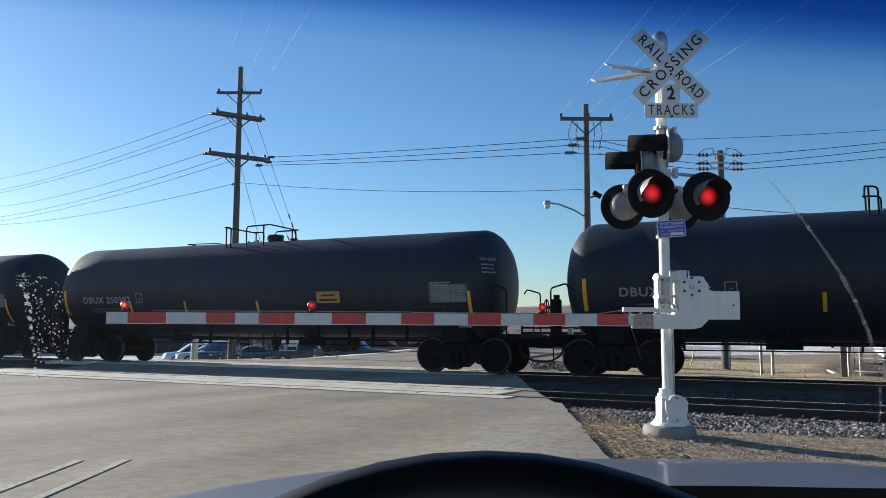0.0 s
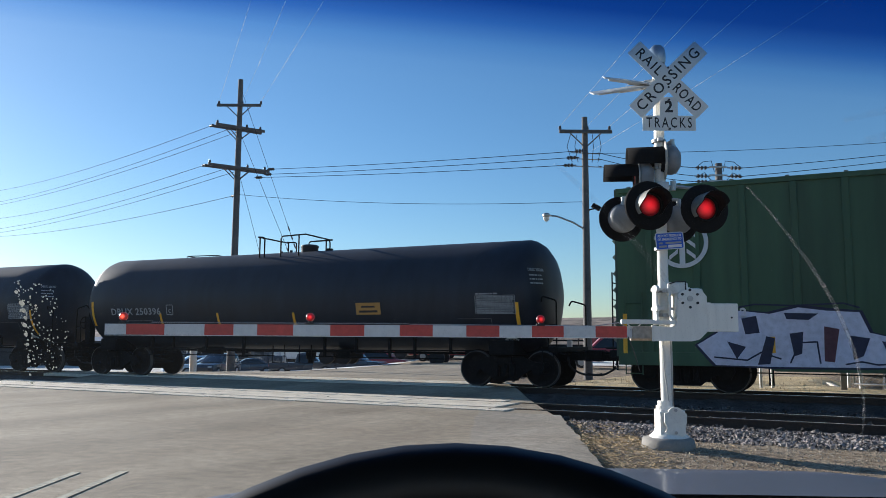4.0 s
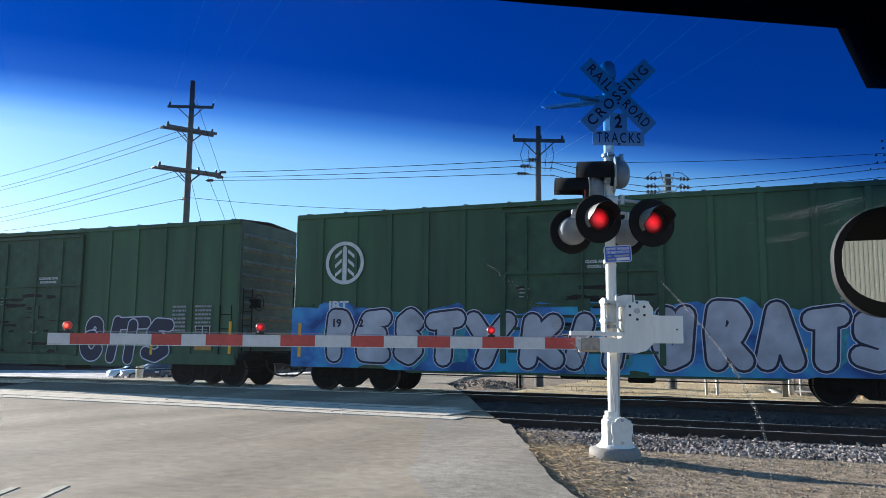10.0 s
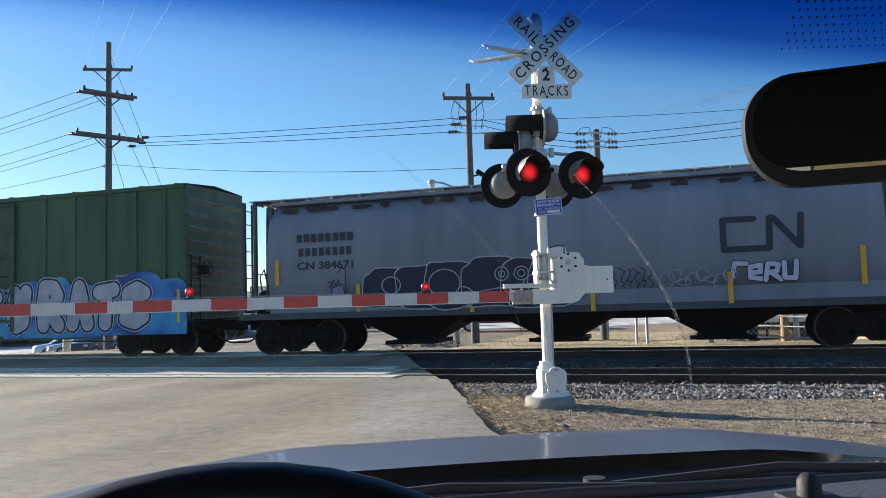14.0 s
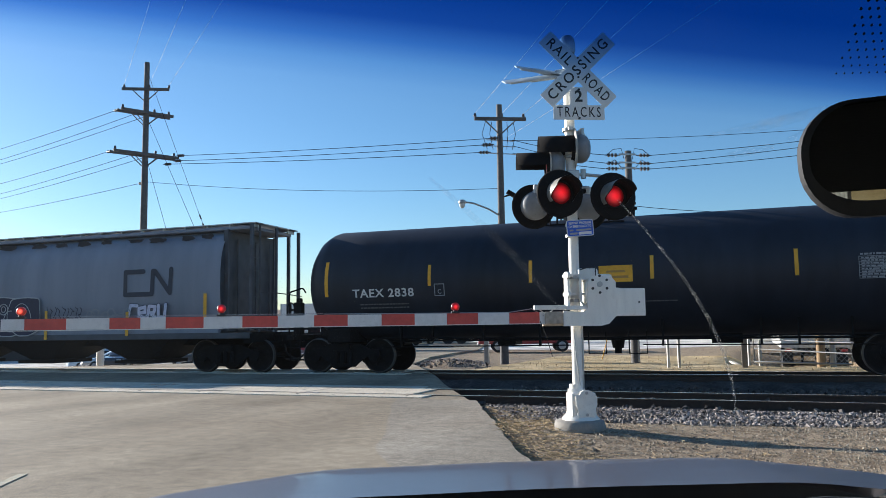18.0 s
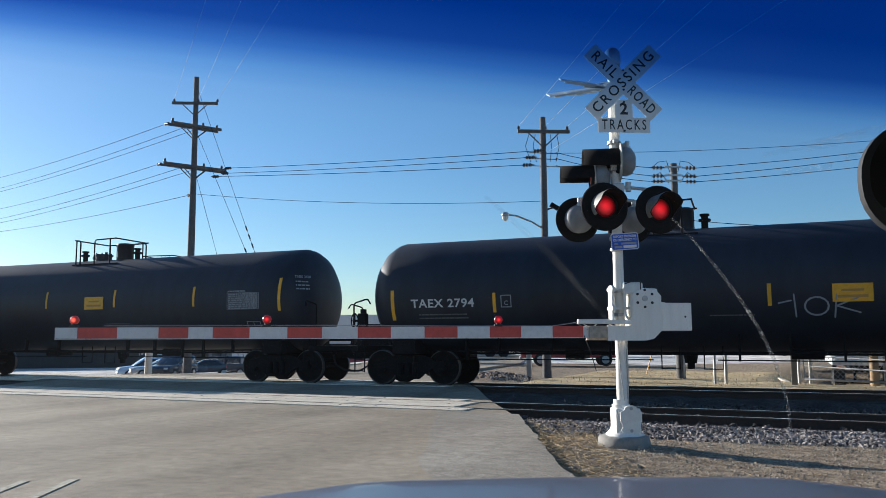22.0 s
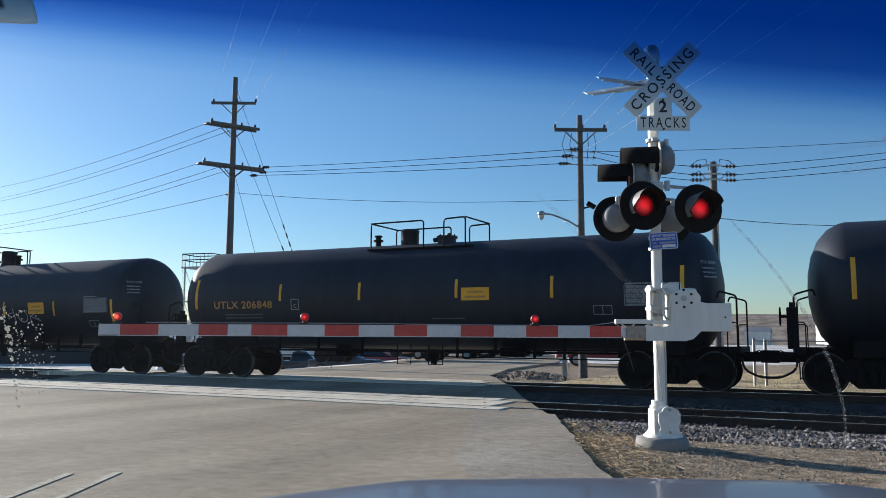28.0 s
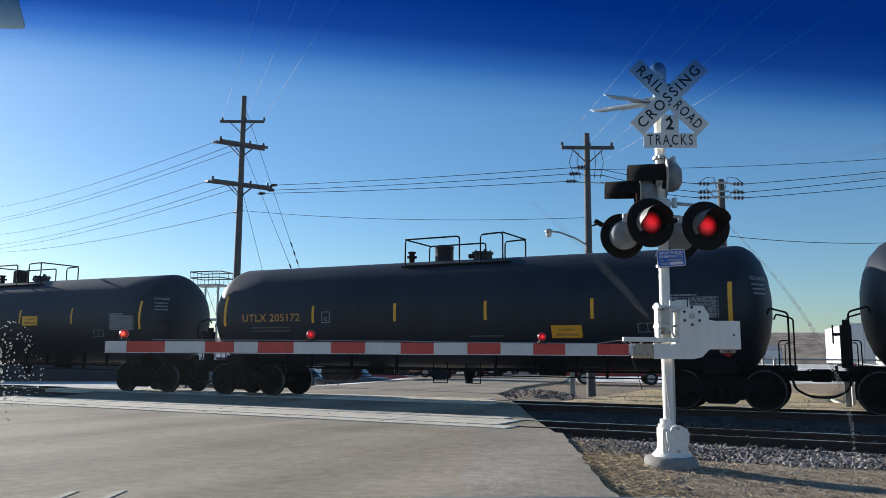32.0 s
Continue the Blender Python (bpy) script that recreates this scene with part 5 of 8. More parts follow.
        tagged(part("small_writing", bars_of_writing(1, 1.0, 0.03, 0.10, seed + 5), DECAL_DIM, car, "", on_tank(1.3, 1.75)), kind="stuff")
    if seed == 17:                                           # loose tag sprayed on one tank
        g = fat([(-0.62, 0.10), (-0.36, 0.16)], 0.035)
        fat([(-0.30, 0.30), (-0.26, -0.22)], 0.035, 0.001, g)
        fat([(0.16 + 0.24 * math.cos(a), 0.02 + 0.21 * math.sin(a)) for a in [0.42 * k for k in range(16)]], 0.04, 0.002, g)
        fat([(0.56, 0.28), (0.52, -0.24)], 0.035, 0.004, g)
        fat([(0.98, 0.20), (0.56, 0.02), (1.02, -0.14)], 0.035, 0.005, g)
        part("tag", g, DECAL_GREY, car, "pale sprayed scribble", on_tank(2.90, 1.92))
    rolling.append((car, x0))
    return car


# ---- boxcars ----
def blob(w, h, seed, n=26, rough=0.22):
    r = np.random.RandomState(seed)
    ph = r.rand(4) * 6.28
    out = []
    for i in range(n):
        a = 2 * math.pi * i / n
        k = 1 + rough * (math.sin(3 * a + ph[0]) * 0.5 + math.sin(5 * a + ph[1]) * 0.4 + math.sin(8 * a + ph[2]) * 0.3)
        c, s = math.cos(a), math.sin(a)
        out.append((w / 2 * k * math.copysign(abs(c) ** 0.6, c), h / 2 * k * math.copysign(abs(s) ** 0.6, s)))
    return out


BY, BZ0, BZ1, BL = 1.50, 0.60, 4.98, 8.12


def side_plane(x, z, proud=0.0):
    return pose(x, -BY - proud, z, 90, 0, 0)


def boxcar(x0, mark_digits, label):
    car = thing("boxcar", label, "rail car", TRK @ pose(x0, TRACK_Y, RAIL_Z), "cars of the freight train")
    part("body", Geo().box(-BL, BL, -BY + 0.05, BY - 0.05, 0.95, BZ1 - 0.06), BOX_GREEN, car, "faded green steel sides")
    # side sheets between door and ends, with outside posts
    for y, s in ((-BY, -1), (BY, 1)):
        g = Geo()
        for xa, xb in ((-BL, -1.98), (2.05, BL)):
            g.box(xa, xb, min(y, y - s * 0.05), max(y, y - s * 0.05), BZ0 + 0.3, BZ1 - 0.12)
        part("side_sheet", g, BOX_GREEN, car)
        for x in (-7.35, -6.25, -5.20, -4.10, -3.05, 3.15, 4.25, 5.35, 6.45, 7.45):
            part("side_post", Geo().box(x - 0.075, x + 0.075, min(y, y + s * 0.045), max(y, y + s * 0.045), BZ0 + 0.32, BZ1 - 0.14, 0.015), BOX_GREEN, car)
        part("top_chord", Geo().box(-BL, BL, min(y - s * 0.06, y + s * 0.05), max(y - s * 0.06, y + s * 0.05), BZ1 - 0.14, BZ1 - 0.02, 0.01), BOX_GREEN, car)
        part("side_sill", Geo().box(-BL, BL, min(y - s * 0.06, y + s * 0.05), max(y - s * 0.06, y + s * 0.05), BZ0 + 0.05, BZ0 + 0.36, 0.01).plate([(-5.2, 0.80), (-4.6, 0.56), (4.6, 0.56), (5.2, 0.80)], pose(0, y + 0.02 * s + 0.02, 0, 90, 0, 0), 0.04), BOX_GREEN, car)
        dr = part("door", Geo().box(-1.95, 2.02, min(y - s * 0.05, y + s * 0.05), max(y - s * 0.05, y + s * 0.05), BZ0 + 0.28, BZ1 - 0.24, 0.01), BOX_DOOR, car, "grimy green plug door")
        f = Geo()
        yo0, yo1 = min(y + s * 0.05, y + s * 0.11), max(y + s * 0.05, y + s * 0.11)
        for x in (-1.93, 2.0):
            f.box(x - 0.07, x + 0.07, yo0, yo1, BZ0 + 0.25, BZ1 - 0.2, 0.01)
        for z in (3.12, BZ1 - 0.26):
            f.box(-1.93, 2.0, yo0, yo1, z - 0.04, z + 0.04, 0.008)
        for z in (1.15, 1.42, 1.72, 2.02, 2.30):
            f.box(-1.8, 1.9, min(y + s * 0.05, y + s * 0.075), max(y + s * 0.05, y + s * 0.075), z - 0.035, z + 0.035)
        part("door_frame", f, BOX_DOOR, dr)
        if s < 0:
            gr, rg = Geo(), np.random.RandomState(int(x0 * 10))
            for i in range(26):
                u, z, w = -1.6 + 3.3 * rg.rand(), 0.98 + 1.85 * rg.rand() ** 0.9, 0.25 + 0.9 * rg.rand() ** 2
                w = min(w, 2 * min(u + 1.85, 1.92 - u))
                gr.plate(blob(w, 0.03 + 0.09 * rg.rand(), i, 16, 0.3), pose(u, y - 0.052 - 0.0008 * i, z, 90, 0, 0), 0.0006)
            part("grime", gr, BOX_GRIME, dr, "black rusty grime on the lower door")
        part("lock_bar", Geo().cyl((0.12, y + s * 0.10, BZ0 + 0.4), (0.12, y + s * 0.10, BZ1 - 0.35), 0.026, n=8).box(0.0, 0.3, yo0, yo1, 2.0, 2.45, 0.01).box(-1.35, -1.29, yo0, yo1, 1.0, BZ1 - 0.4).box(1.15, 1.21, yo0, yo1, 1.0, BZ1 - 0.4), BOX_DOOR, dr)
    g = Geo()
    v = []
    for k, (y, z) in enumerate(((-BY - 0.03, BZ1 - 0.06), (-BY, BZ1 - 0.01), (0, BZ1 + 0.10), (BY, BZ1 - 0.01), (BY + 0.03, BZ1 - 0.06))):
        v += [(-BL - 0.03, y, z), (BL + 0.03, y, z)]
    g.add(v, [(2 * i, 2 * i + 2, 2 * i + 3, 2 * i + 1) for i in range(4)])
    for i in range(14):
        x = -BL + 0.3 + (2 * BL - 0.6) * i / 13
        for s in (-1, 1):
            a = math.degrees(math.atan2(0.11, BY))
            g.obox(pose(x, s * BY / 2, BZ1 + 0.055, -s * a, 0, 0), 0.09, BY, 0.035, 0)
    part("roof", g, BOX_ROOF, car, "ribbed galvanised roof")
    for s in (-1, 1):
        x = s * BL
        end = part("end", Geo().box(min(x, x + s * 0.06), max(x, x + s * 0.06), -BY + 0.01, BY - 0.01, BZ0 + 0.25, BZ1 - 0.03), BOX_END, car, "dark green corrugated end")
        for i in range(9):
            z = 1.25 + 0.405 * i
            part("end_rib", Geo().obox(pose(x + s * (0.045 if s > 0 else 0.06), 0, z, 0, 45, 0), 0.14, 2 * BY - 0.25, 0.14, 0.0), BOX_RIB, end)
        ld = Geo()
        for y in (-BY + 0.08, -BY + 0.52):
            ld.tube([(x + s * 0.16, y, 0.5), (x + s * 0.16, y, 2.9)], 0.018, 6)
        for k in range(6):
            ld.tube([(x + s * 0.16, -BY + 0.08, 0.55 + 0.42 * k), (x + s * 0.16, -BY + 0.52, 0.55 + 0.42 * k)], 0.015, 6)
        part("ladder", ld, STEEL_BLACK, car)
        part("end_sill", Geo().box(min(x, x + s * 0.25), max(x, x + s * 0.25), -1.45, 1.45, 0.78, 1.0, 0.02).box(min(x + s * 0.1, x + s * 0.4), max(x + s * 0.1, x + s * 0.4), -1.2, 1.2, 1.02, 1.06), STEEL_BLACK, car)
        add_truck(car, s * 6.6)
        coupler(car, x + s * 0.2, s, 0.0)
        sl = Geo()
        for xx in (s * 7.95, s * 7.55):
            sl.tube([(xx, -BY - 0.03, 0.42), (xx, -BY - 0.03, 2.4)], 0.014, 6)
        for k in range(5):
            sl.tube([(s * 7.95, -BY - 0.03, 0.45 + 0.42 * k), (s * 7.55, -BY - 0.03, 0.45 + 0.42 * k)], 0.013, 6)
        part("side_ladder", sl, BOX_GREEN if s < 0 else STEEL_BLACK, car)
    part("brake_wheel", Geo().lathe([(0.24, -0.015), (0.255, 0.0), (0.24, 0.015), (0.225, 0.0), (0.24, -0.015)], 24, pose(BL + 0.35, -0.9, 2.5, 0, 90, 0)).box(BL + 0.06, BL + 0.36, -1.0, -0.8, 2.35, 2.62, 0.02), STEEL_BLACK, car, "brake wheel and gear on the end")
    part("centre_sill", Geo().box(-BL, BL, -0.25, 0.25, 0.62, 0.95), STEEL_BLACK, car)
    part("brake_gear", Geo().cyl((-0.6, -0.9, 0.66), (0.5, -0.9, 0.66), 0.18, n=14).box(1.1, 1.7, -1.1, -0.6, 0.42, 0.75, 0.03).tube([(-5.4, -0.9, 0.5), (5.4, -0.9, 0.46)], 0.016, 6), STEEL_BLACK, car)
    for x in (-4.75, -1.6):
        part("step", Geo().tube([(x, -1.45, 0.62), (x, -1.45, 0.24), (x + 0.08, -1.45, 0.24), (x + 0.08, -1.45, 0.62)], 0.022, 6), STEEL_BLACK, car)
    # roundel: a ring with a stem and three pairs of upswept branches
    ring = Geo()
    k = 40
    v = []
    for i in range(k):
        a = 2 * math.pi * i / k
        for r, z in ((0.60, 0.0), (0.60, 0.006), (0.50, 0.006), (0.50, 0.0)):
            v.append((r * math.cos(a), r * math.sin(a), z))
    ring.add(v, [(4 * i + j, (4 * i + 4 + j) % (4 * k), (4 * i + 4 + (j + 1) % 4) % (4 * k), 4 * i + (j + 1) % 4) for i in range(k) for j in range(4)])
    ring.plate([(-0.065, -0.50), (0.065, -0.50), (0.065, 0.42), (0, 0.50), (-0.065, 0.42)], Matrix.Identity(4), 0.006)
    for yb in (-0.36, -0.10, 0.16):
        for s in (-1, 1):
            ring.plate([(s * 0.10, yb + 0.12), (s * 0.30, yb - 0.04), (s * 0.30, yb + 0.06), (s * 0.10, yb + 0.22)][::s], Matrix.Identity(4), 0.006)
    part("roundel", ring, DECAL_WHITE, car, "white ring emblem with a stylised tree", side_plane(-6.56, 3.54, 0.052))
    lettering("car_mark", "IBT", 0.34, DECAL_WHITE, car, side_plane(-6.73, 2.34, 0.052), 0.62, 0.012, 0.003)
    for d, x in zip(mark_digits, (-6.75, -5.98, -5.25)):
        lettering("car_number", d, 0.30, DECAL_WHITE, car, side_plane(x, 1.86, 0.052), None, 0.010, 0.003)
    for i, wds in enumerate(("CLOSE AND LOCK", "DOORS BEFORE", "MOVING CAR")):
        lettering("door_notice", wds, 0.105, DECAL_WHITE, car, side_plane(0.60, 3.36 - 0.125 * i, 0.055), (0.84, 0.72, 0.63)[i], 0.004, 0.002)
    part("door_marks", Geo().strip([(-1.5, 2.72), (-1.25, 2.72)], 0.03, pose(0, -BY - 0.054, 0, 90, 0, 0), 0.003).strip([(-1.5, 2.62), (-1.33, 2.62)], 0.03, pose(0, -BY - 0.054, 0, 90, 0, 0), 0.003).strip([(-1.5, 2.52), (-1.4, 2.52)], 0.03, pose(0, -BY - 0.054, 0, 90, 0, 0), 0.003).strip([(0.0, 1.62), (0.16, 1.56), (0.3, 1.62)], 0.03, pose(0, -BY - 0.112, 0, 90, 0, 0), 0.003), DECAL_GREY, car)
    tagged(part("data_bars", bars_of_writing(7, 0.5, 0.06, 0.12, 4), DECAL_GREY, car, "", side_plane(6.05, 2.35, 0.05)), kind="stuff")
    tagged(part("data_bars", bars_of_writing(6, 0.6, 0.06, 0.12, 6), DECAL_GREY, car, "", side_plane(6.95, 2.35, 0.05)), kind="stuff")
    part("notice", Geo().plate(rounded(0.62, 0.20, 0.01, 2), Matrix.Identity(4), 0.004), DECAL_ORANGE, car, "orange notice panel", side_plane(6.98, 1.18, 0.05))
    for x, z, h in ((-7.95, 1.40, 0.95), (7.95, 1.45, 0.95), (-4.65, 1.15, 0.36), (-2.35, 1.15, 0.36), (2.55, 1.02, 0.3), (5.05, 1.1, 0.36)):
        part("reflective_tape", Geo().plate(rounded(0.10, h, 0.006, 2), Matrix.Identity(4), 0.004), REFLECTOR, car, "yellow reflective strip", side_plane(x, z, 0.056))
    rolling.append((car, x0))
    return car


GLYPHS = {
    "P": (((0.22, 0.0), (0.16, 0.55), (0.26, 1.0)), ((0.26, 1.0), (0.75, 0.98), (1.0, 0.75), (0.80, 0.50), (0.35, 0.45))),
    "E": (((1.0, 1.0), (0.35, 0.96), (0.08, 0.55), (0.16, 0.04), (0.95, 0.02)), ((0.15, 0.52), (0.80, 0.56))),
    "S": (((1.0, 0.86), (0.62, 1.0), (0.16, 0.86), (0.14, 0.62), (0.82, 0.44), (0.95, 0.16), (0.5, 0.0), (0.0, 0.10))),
    "T": (((0.0, 0.93), (1.0, 1.0)), ((0.52, 0.95), (0.42, 0.0))),
    "Y": (((0.0, 1.0), (0.28, 0.62), (0.55, 0.52)), ((1.0, 0.98), (0.55, 0.5), (0.32, 0.0))),
    "K": (((0.18, 1.0), (0.0, 0.0)), ((0.95, 0.98), (0.22, 0.48), (1.0, 0.02))),
    "I": (((0.80, 1.0), (0.20, 0.0)),),
    "F": (((0.30, 1.0), (0.05, 0.0)), ((0.28, 0.95), (1.0, 1.0)), ((0.22, 0.48), (0.80, 0.50))),
    "U": (((0.22, 0.98), (0.0, 0.35), (0.32, 0.0), (0.76, 0.12), (0.92, 1.0))),
    "R": (((0.16, 0.0), (0.10, 0.55), (0.22, 1.0)), ((0.22, 1.0), (0.72, 0.98), (0.95, 0.76), (0.72, 0.50), (0.35, 0.46), (1.0, 0.0))),
    "A": (((0.0, 0.0), (0.42, 1.0), (0.95, 0.0)), ((0.20, 0.32), (0.78, 0.32))),
}


def sprayed_letter(car, ch, x0, x1, z0, z1, w, fill, edge, rim, proud):
    """One bubble letter in a box of the car's side: a thin pale rim, a dark edge and its fill."""
    runs = GLYPHS[ch] if isinstance(GLYPHS[ch][0][0], tuple) else (GLYPHS[ch],)
    k = w / 2 + 0.08
    runs = [[(x0 + k + (x1 - x0 - 2 * k) * a, z0 + k + (z1 - z0 - 2 * k) * b) for a, b in r] for r in runs]
    for name, more, mat, lift in (("sprayed_rim", 0.165, rim, 0.0), ("sprayed_outline", 0.120, edge, 0.0045), ("sprayed_letter", 0.0, fill, 0.0090)):
        g = Geo()
        for i, r in enumerate(runs):
            fat(r, w + more, 0.0016 * i, g)
        part(name, g, mat, car, "", side_plane(0, 0, proud + lift))


def hopper_car(x0, label):
    car = thing("hopper_car", label, "rail car", TRK @ pose(x0, TRACK_Y, RAIL_Z), "cars of the freight train")
    L, R = 7.85, 7.36                                       # the two ends of the shell
    # rounded cross-section drawn along the car
    sec = []
    for i in range(25):
        a = radians(-52 + 284 * i / 24)
        sec.append((1.52 * math.copysign(abs(math.cos(a)) ** 0.55, math.cos(a)), 2.62 + 1.62 * math.copysign(abs(math.sin(a)) ** 0.75, math.sin(a))))
    g = Geo()
    k = len(sec)
    v = []
    for x in [-L + (L + R) * i / 14 for i in range(15)]:
        v += [(x, y, z) for y, z in sec]
    g.add(v, [(j * k + i, j * k + i + 1, (j + 1) * k + i + 1, (j + 1) * k + i) for j in range(14) for i in range(k - 1)], True)
    part("shell", g, HOP_GREY, car, "weathered grey rounded steel sides")
    g = Geo()
    for s in (-1, 1):                                       # sloping end sheets
        E = R if s > 0 else L
        ring = [(s * E, y, z) for y, z in sec]
        g.add(ring + [(s * (E - 0.02), 0, 2.5)], [(i, i + 1, k) for i in range(k - 1)])
        o = 0.10
        for y in (-1.30, 1.22):
            g.add([(s * (E - 0.05), y, 4.1), (s * (E + o), y, 4.15), (s * (E + o * 0.7), y, 1.2), (s * (E - 0.05), y, 1.2), (s * (E - 0.05), y + 0.08, 4.1), (s * (E + o), y + 0.08, 4.15), (s * (E + o * 0.7), y + 0.08, 1.2), (s * (E - 0.05), y + 0.08, 1.2)],
                  [(0, 1, 2, 3), (7, 6, 5, 4), (1, 5, 6, 2), (0, 4, 5, 1)])
        g.add([(s * (E + o - 0.04), -1.3, 4.1), (s * (E + o - 0.04), 1.3, 4.1), (s * (E + o * 0.7 - 0.04), 1.3, 1.2), (s * (E + o * 0.7 - 0.04), -1.3, 1.2)], [(0, 1, 2, 3)])
        for y, d in ((-1.26, 0.16), (-0.75, 0.10), (0.2, 0.10), (0.95, 0.14)):                 # upright stiffeners, deeper towards the foot
            g.plate([(s * (E + o), 1.2), (s * (E + o + d * 0.4), 1.2), (s * (E + o + 0.03), 3.9), (s * (E + o), 3.9)], pose(0, y, 0, 90, 0, 0), 0.07)
    part("end_sheet", g, HOP_END, car, "dark stiffened end sheets")
    for s in (-1, 1):
        # the sill's dark colour stands in for the shadow it lies in
        part("side_sill", Geo().box(-L - 0.9, R + 1.0, min(s * 1.40, s * 1.52), max(s * 1.40, s * 1.52), 0.98, 1.15, 0.01), HOP_END, car, "side sill darkened as in shade")
        part("skirt", Geo().box(-L + 0.05, R - 0.05, min(s * 1.36, s * 1.50), max(s * 1.36, s * 1.50), 1.15, 1.50, 0.01), HOP_GREY, car)
    part("centre_sill", Geo().box(-8.7, 8.7, -0.2, 0.2, 0.78, 1.1), STEEL_BLACK, car)
    for x in (-3.9, 0.0, 3.9):
        g = Geo()
        top = [(x - 1.75, -1.35, 1.1), (x + 1.75, -1.35, 1.1), (x + 1.75, 1.35, 1.1), (x - 1.75, 1.35, 1.1)]
        bot = [(x - 0.45, -0.7, 0.36), (x + 0.45, -0.7, 0.36), (x + 0.45, 0.7, 0.36), (x - 0.45, 0.7, 0.36)]
        g.add(top + bot, [(0, 4, 5, 1), (1, 5, 6, 2), (2, 6, 7, 3), (3, 7, 4, 0), (4, 7, 6, 5)])
        hp = part("hopper_bay", g, STEEL_BLACK, car, "dark tapered discharge hopper")
        part("outlet_gate", Geo().box(x - 0.6, x + 0.6, -0.85, 0.85, 0.24, 0.36, 0.02).cyl((x - 0.75, -0.9, 0.30), (x + 0.75, -0.9, 0.30), 0.05, n=10), STEEL_BLACK, hp)
    roof = part("roof", Geo().box(-L - 0.05, R + 0.75, -1.18, 1.18, 4.14, 4.24, 0.03), HOP_GREY, car)
    for i in range(5):
        x = -6.0 + 3.0 * i
        part("hatch", Geo().cyl((x, 0, 4.22), (x, 0, 4.36), 0.62, 0.60, n=28).cyl((x, 0, 4.36), (x, 0, 4.40), 0.5, 0.3, n=24), GALV, roof, "round roof hatch")
    g = Geo()
    for y in (-0.95, 0.95):
        g.box(-8.6, 8.32, y - 0.22, y + 0.22, 4.30, 4.33)
        for i in range(22):
            x = -8.4 + 16.6 * i / 21
            g.box(x - 0.02, x + 0.02, y - 0.2, y + 0.2, 4.20, 4.31)
    for s in (-1, 1):
        q = 8.32 if s > 0 else 8.6
        g.box(min(s * (q - 0.6), s * q), max(s * (q - 0.6), s * q), -1.2, 1.2, 4.30, 4.33)
    part("running_board", g, GALV, car, "open metal walkway along the roof")
    g = Geo()
    r = np.random.RandomState(3)
    for x in (-7.2, -6.4, -5.9, -5.1, -4.4, -3.2, -2.7, -1.9, -0.9, 0.4, 1.3, 2.2, 3.1, 4.2, 5.0, 6.1, 6.8):
        g.plate(blob(0.25 + 0.5 * r.rand(), 0.10 + 0.06 * r.rand(), int(r.rand() * 99)), side_plane(x, 3.98 - 0.06 * r.rand(), -0.17 + 0.02), 0.004)
    part("rust_patch", g, HOP_PATCH, car, "dark patches of flaked paint")
    for s in (-1, 1):
        Q = 8.28 if s > 0 else 8.69
        for y in (-1.32, 1.32):
            for dx in ((-0.36, 0.0) if s > 0 and y > 0 else (0.0,) if s > 0 else (-0.36, 0.0)):
                part("end_post", Geo().box(s * (Q + dx) - 0.04, s * (Q + dx) + 0.04, y - 0.05, y + 0.05, 1.2, 4.28), HOP_END, car)
        ld = Geo()
        for i in range(8):
            ld.tube([(s * Q, -1.32, 1.4 + 0.38 * i), (s * Q, -0.9, 1.4 + 0.38 * i)], 0.014, 6)
        ld.tube([(s * Q, -0.9, 1.1), (s * Q, -0.9, 4.28)], 0.03, 6).tube([(s * Q, 0.0, 1.1), (s * Q, 0.0, 4.28)], 0.045, 8).tube([(s * Q, -0.9, 2.3), (s * (Q + 0.12), 0.0, 2.3), (s * (Q + 0.12), 1.3, 2.25)], 0.016, 6)
        part("ladder", ld, HOP_END, car)
        part("end_platform", Geo().box(min(s * 7.0, s * (Q + 0.06)), max(s * 7.0, s * (Q + 0.06)), -1.45, 1.45, 1.06, 1.14).box(s * Q - 0.1, s * Q + 0.1, -1.5, 1.5, 0.86, 1.12), STEEL_BLACK, car)
        add_truck(car, s * 7.30)
        coupler(car, s * 8.7, s, -0.3)
    part("air_tank", Geo().cyl((-8.3, -0.9, 1.6), (-8.3, 0.2, 1.6), 0.22, n=16).box(-8.5, -8.1, -1.0, -0.6, 1.15, 1.5, 0.02).tube([(-8.4, -0.8, 1.5), (-8.45, -0.9, 2.2), (-8.25, -1.0, 2.4), (-8.2, -0.8, 1.6)], 0.018, 6), STEEL_BLACK, car, "black brake reservoir on the end platform")
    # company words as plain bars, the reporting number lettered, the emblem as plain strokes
    for z, w in ((3.16, 1.72), (2.78, 1.62)):
        g = Geo()
        for k in range(8):
            u = -w / 2 + w * k / 8
            g.plate([(u, -0.11), (u + w / 8 - 0.06, -0.11), (u + w / 8 - 0.06, 0.11), (u, 0.11)], Matrix.Identity(4), 0.003)
        part("company_bars", g, DECAL_DARK, car, "row of dark bars in place of the company's name", side_plane(-6.08, z, 0.025))
    lettering("car_mark", "CN 384671", 0.28, DECAL_DARK, car, side_plane(-6.08, 2.40, 0.025), 1.66, 0.008, 0.003)
    part("emblem", fat([(-0.14, 0.34), (-0.80, 0.34), (-0.80, -0.34), (0.18, -0.34), (0.20, 0.34), (0.28, 0.34), (0.82, -0.32), (0.86, 0.38)], 0.14), DECAL_DARK, car, "dark angular line emblem", side_plane(4.80, 2.66, 0.03))
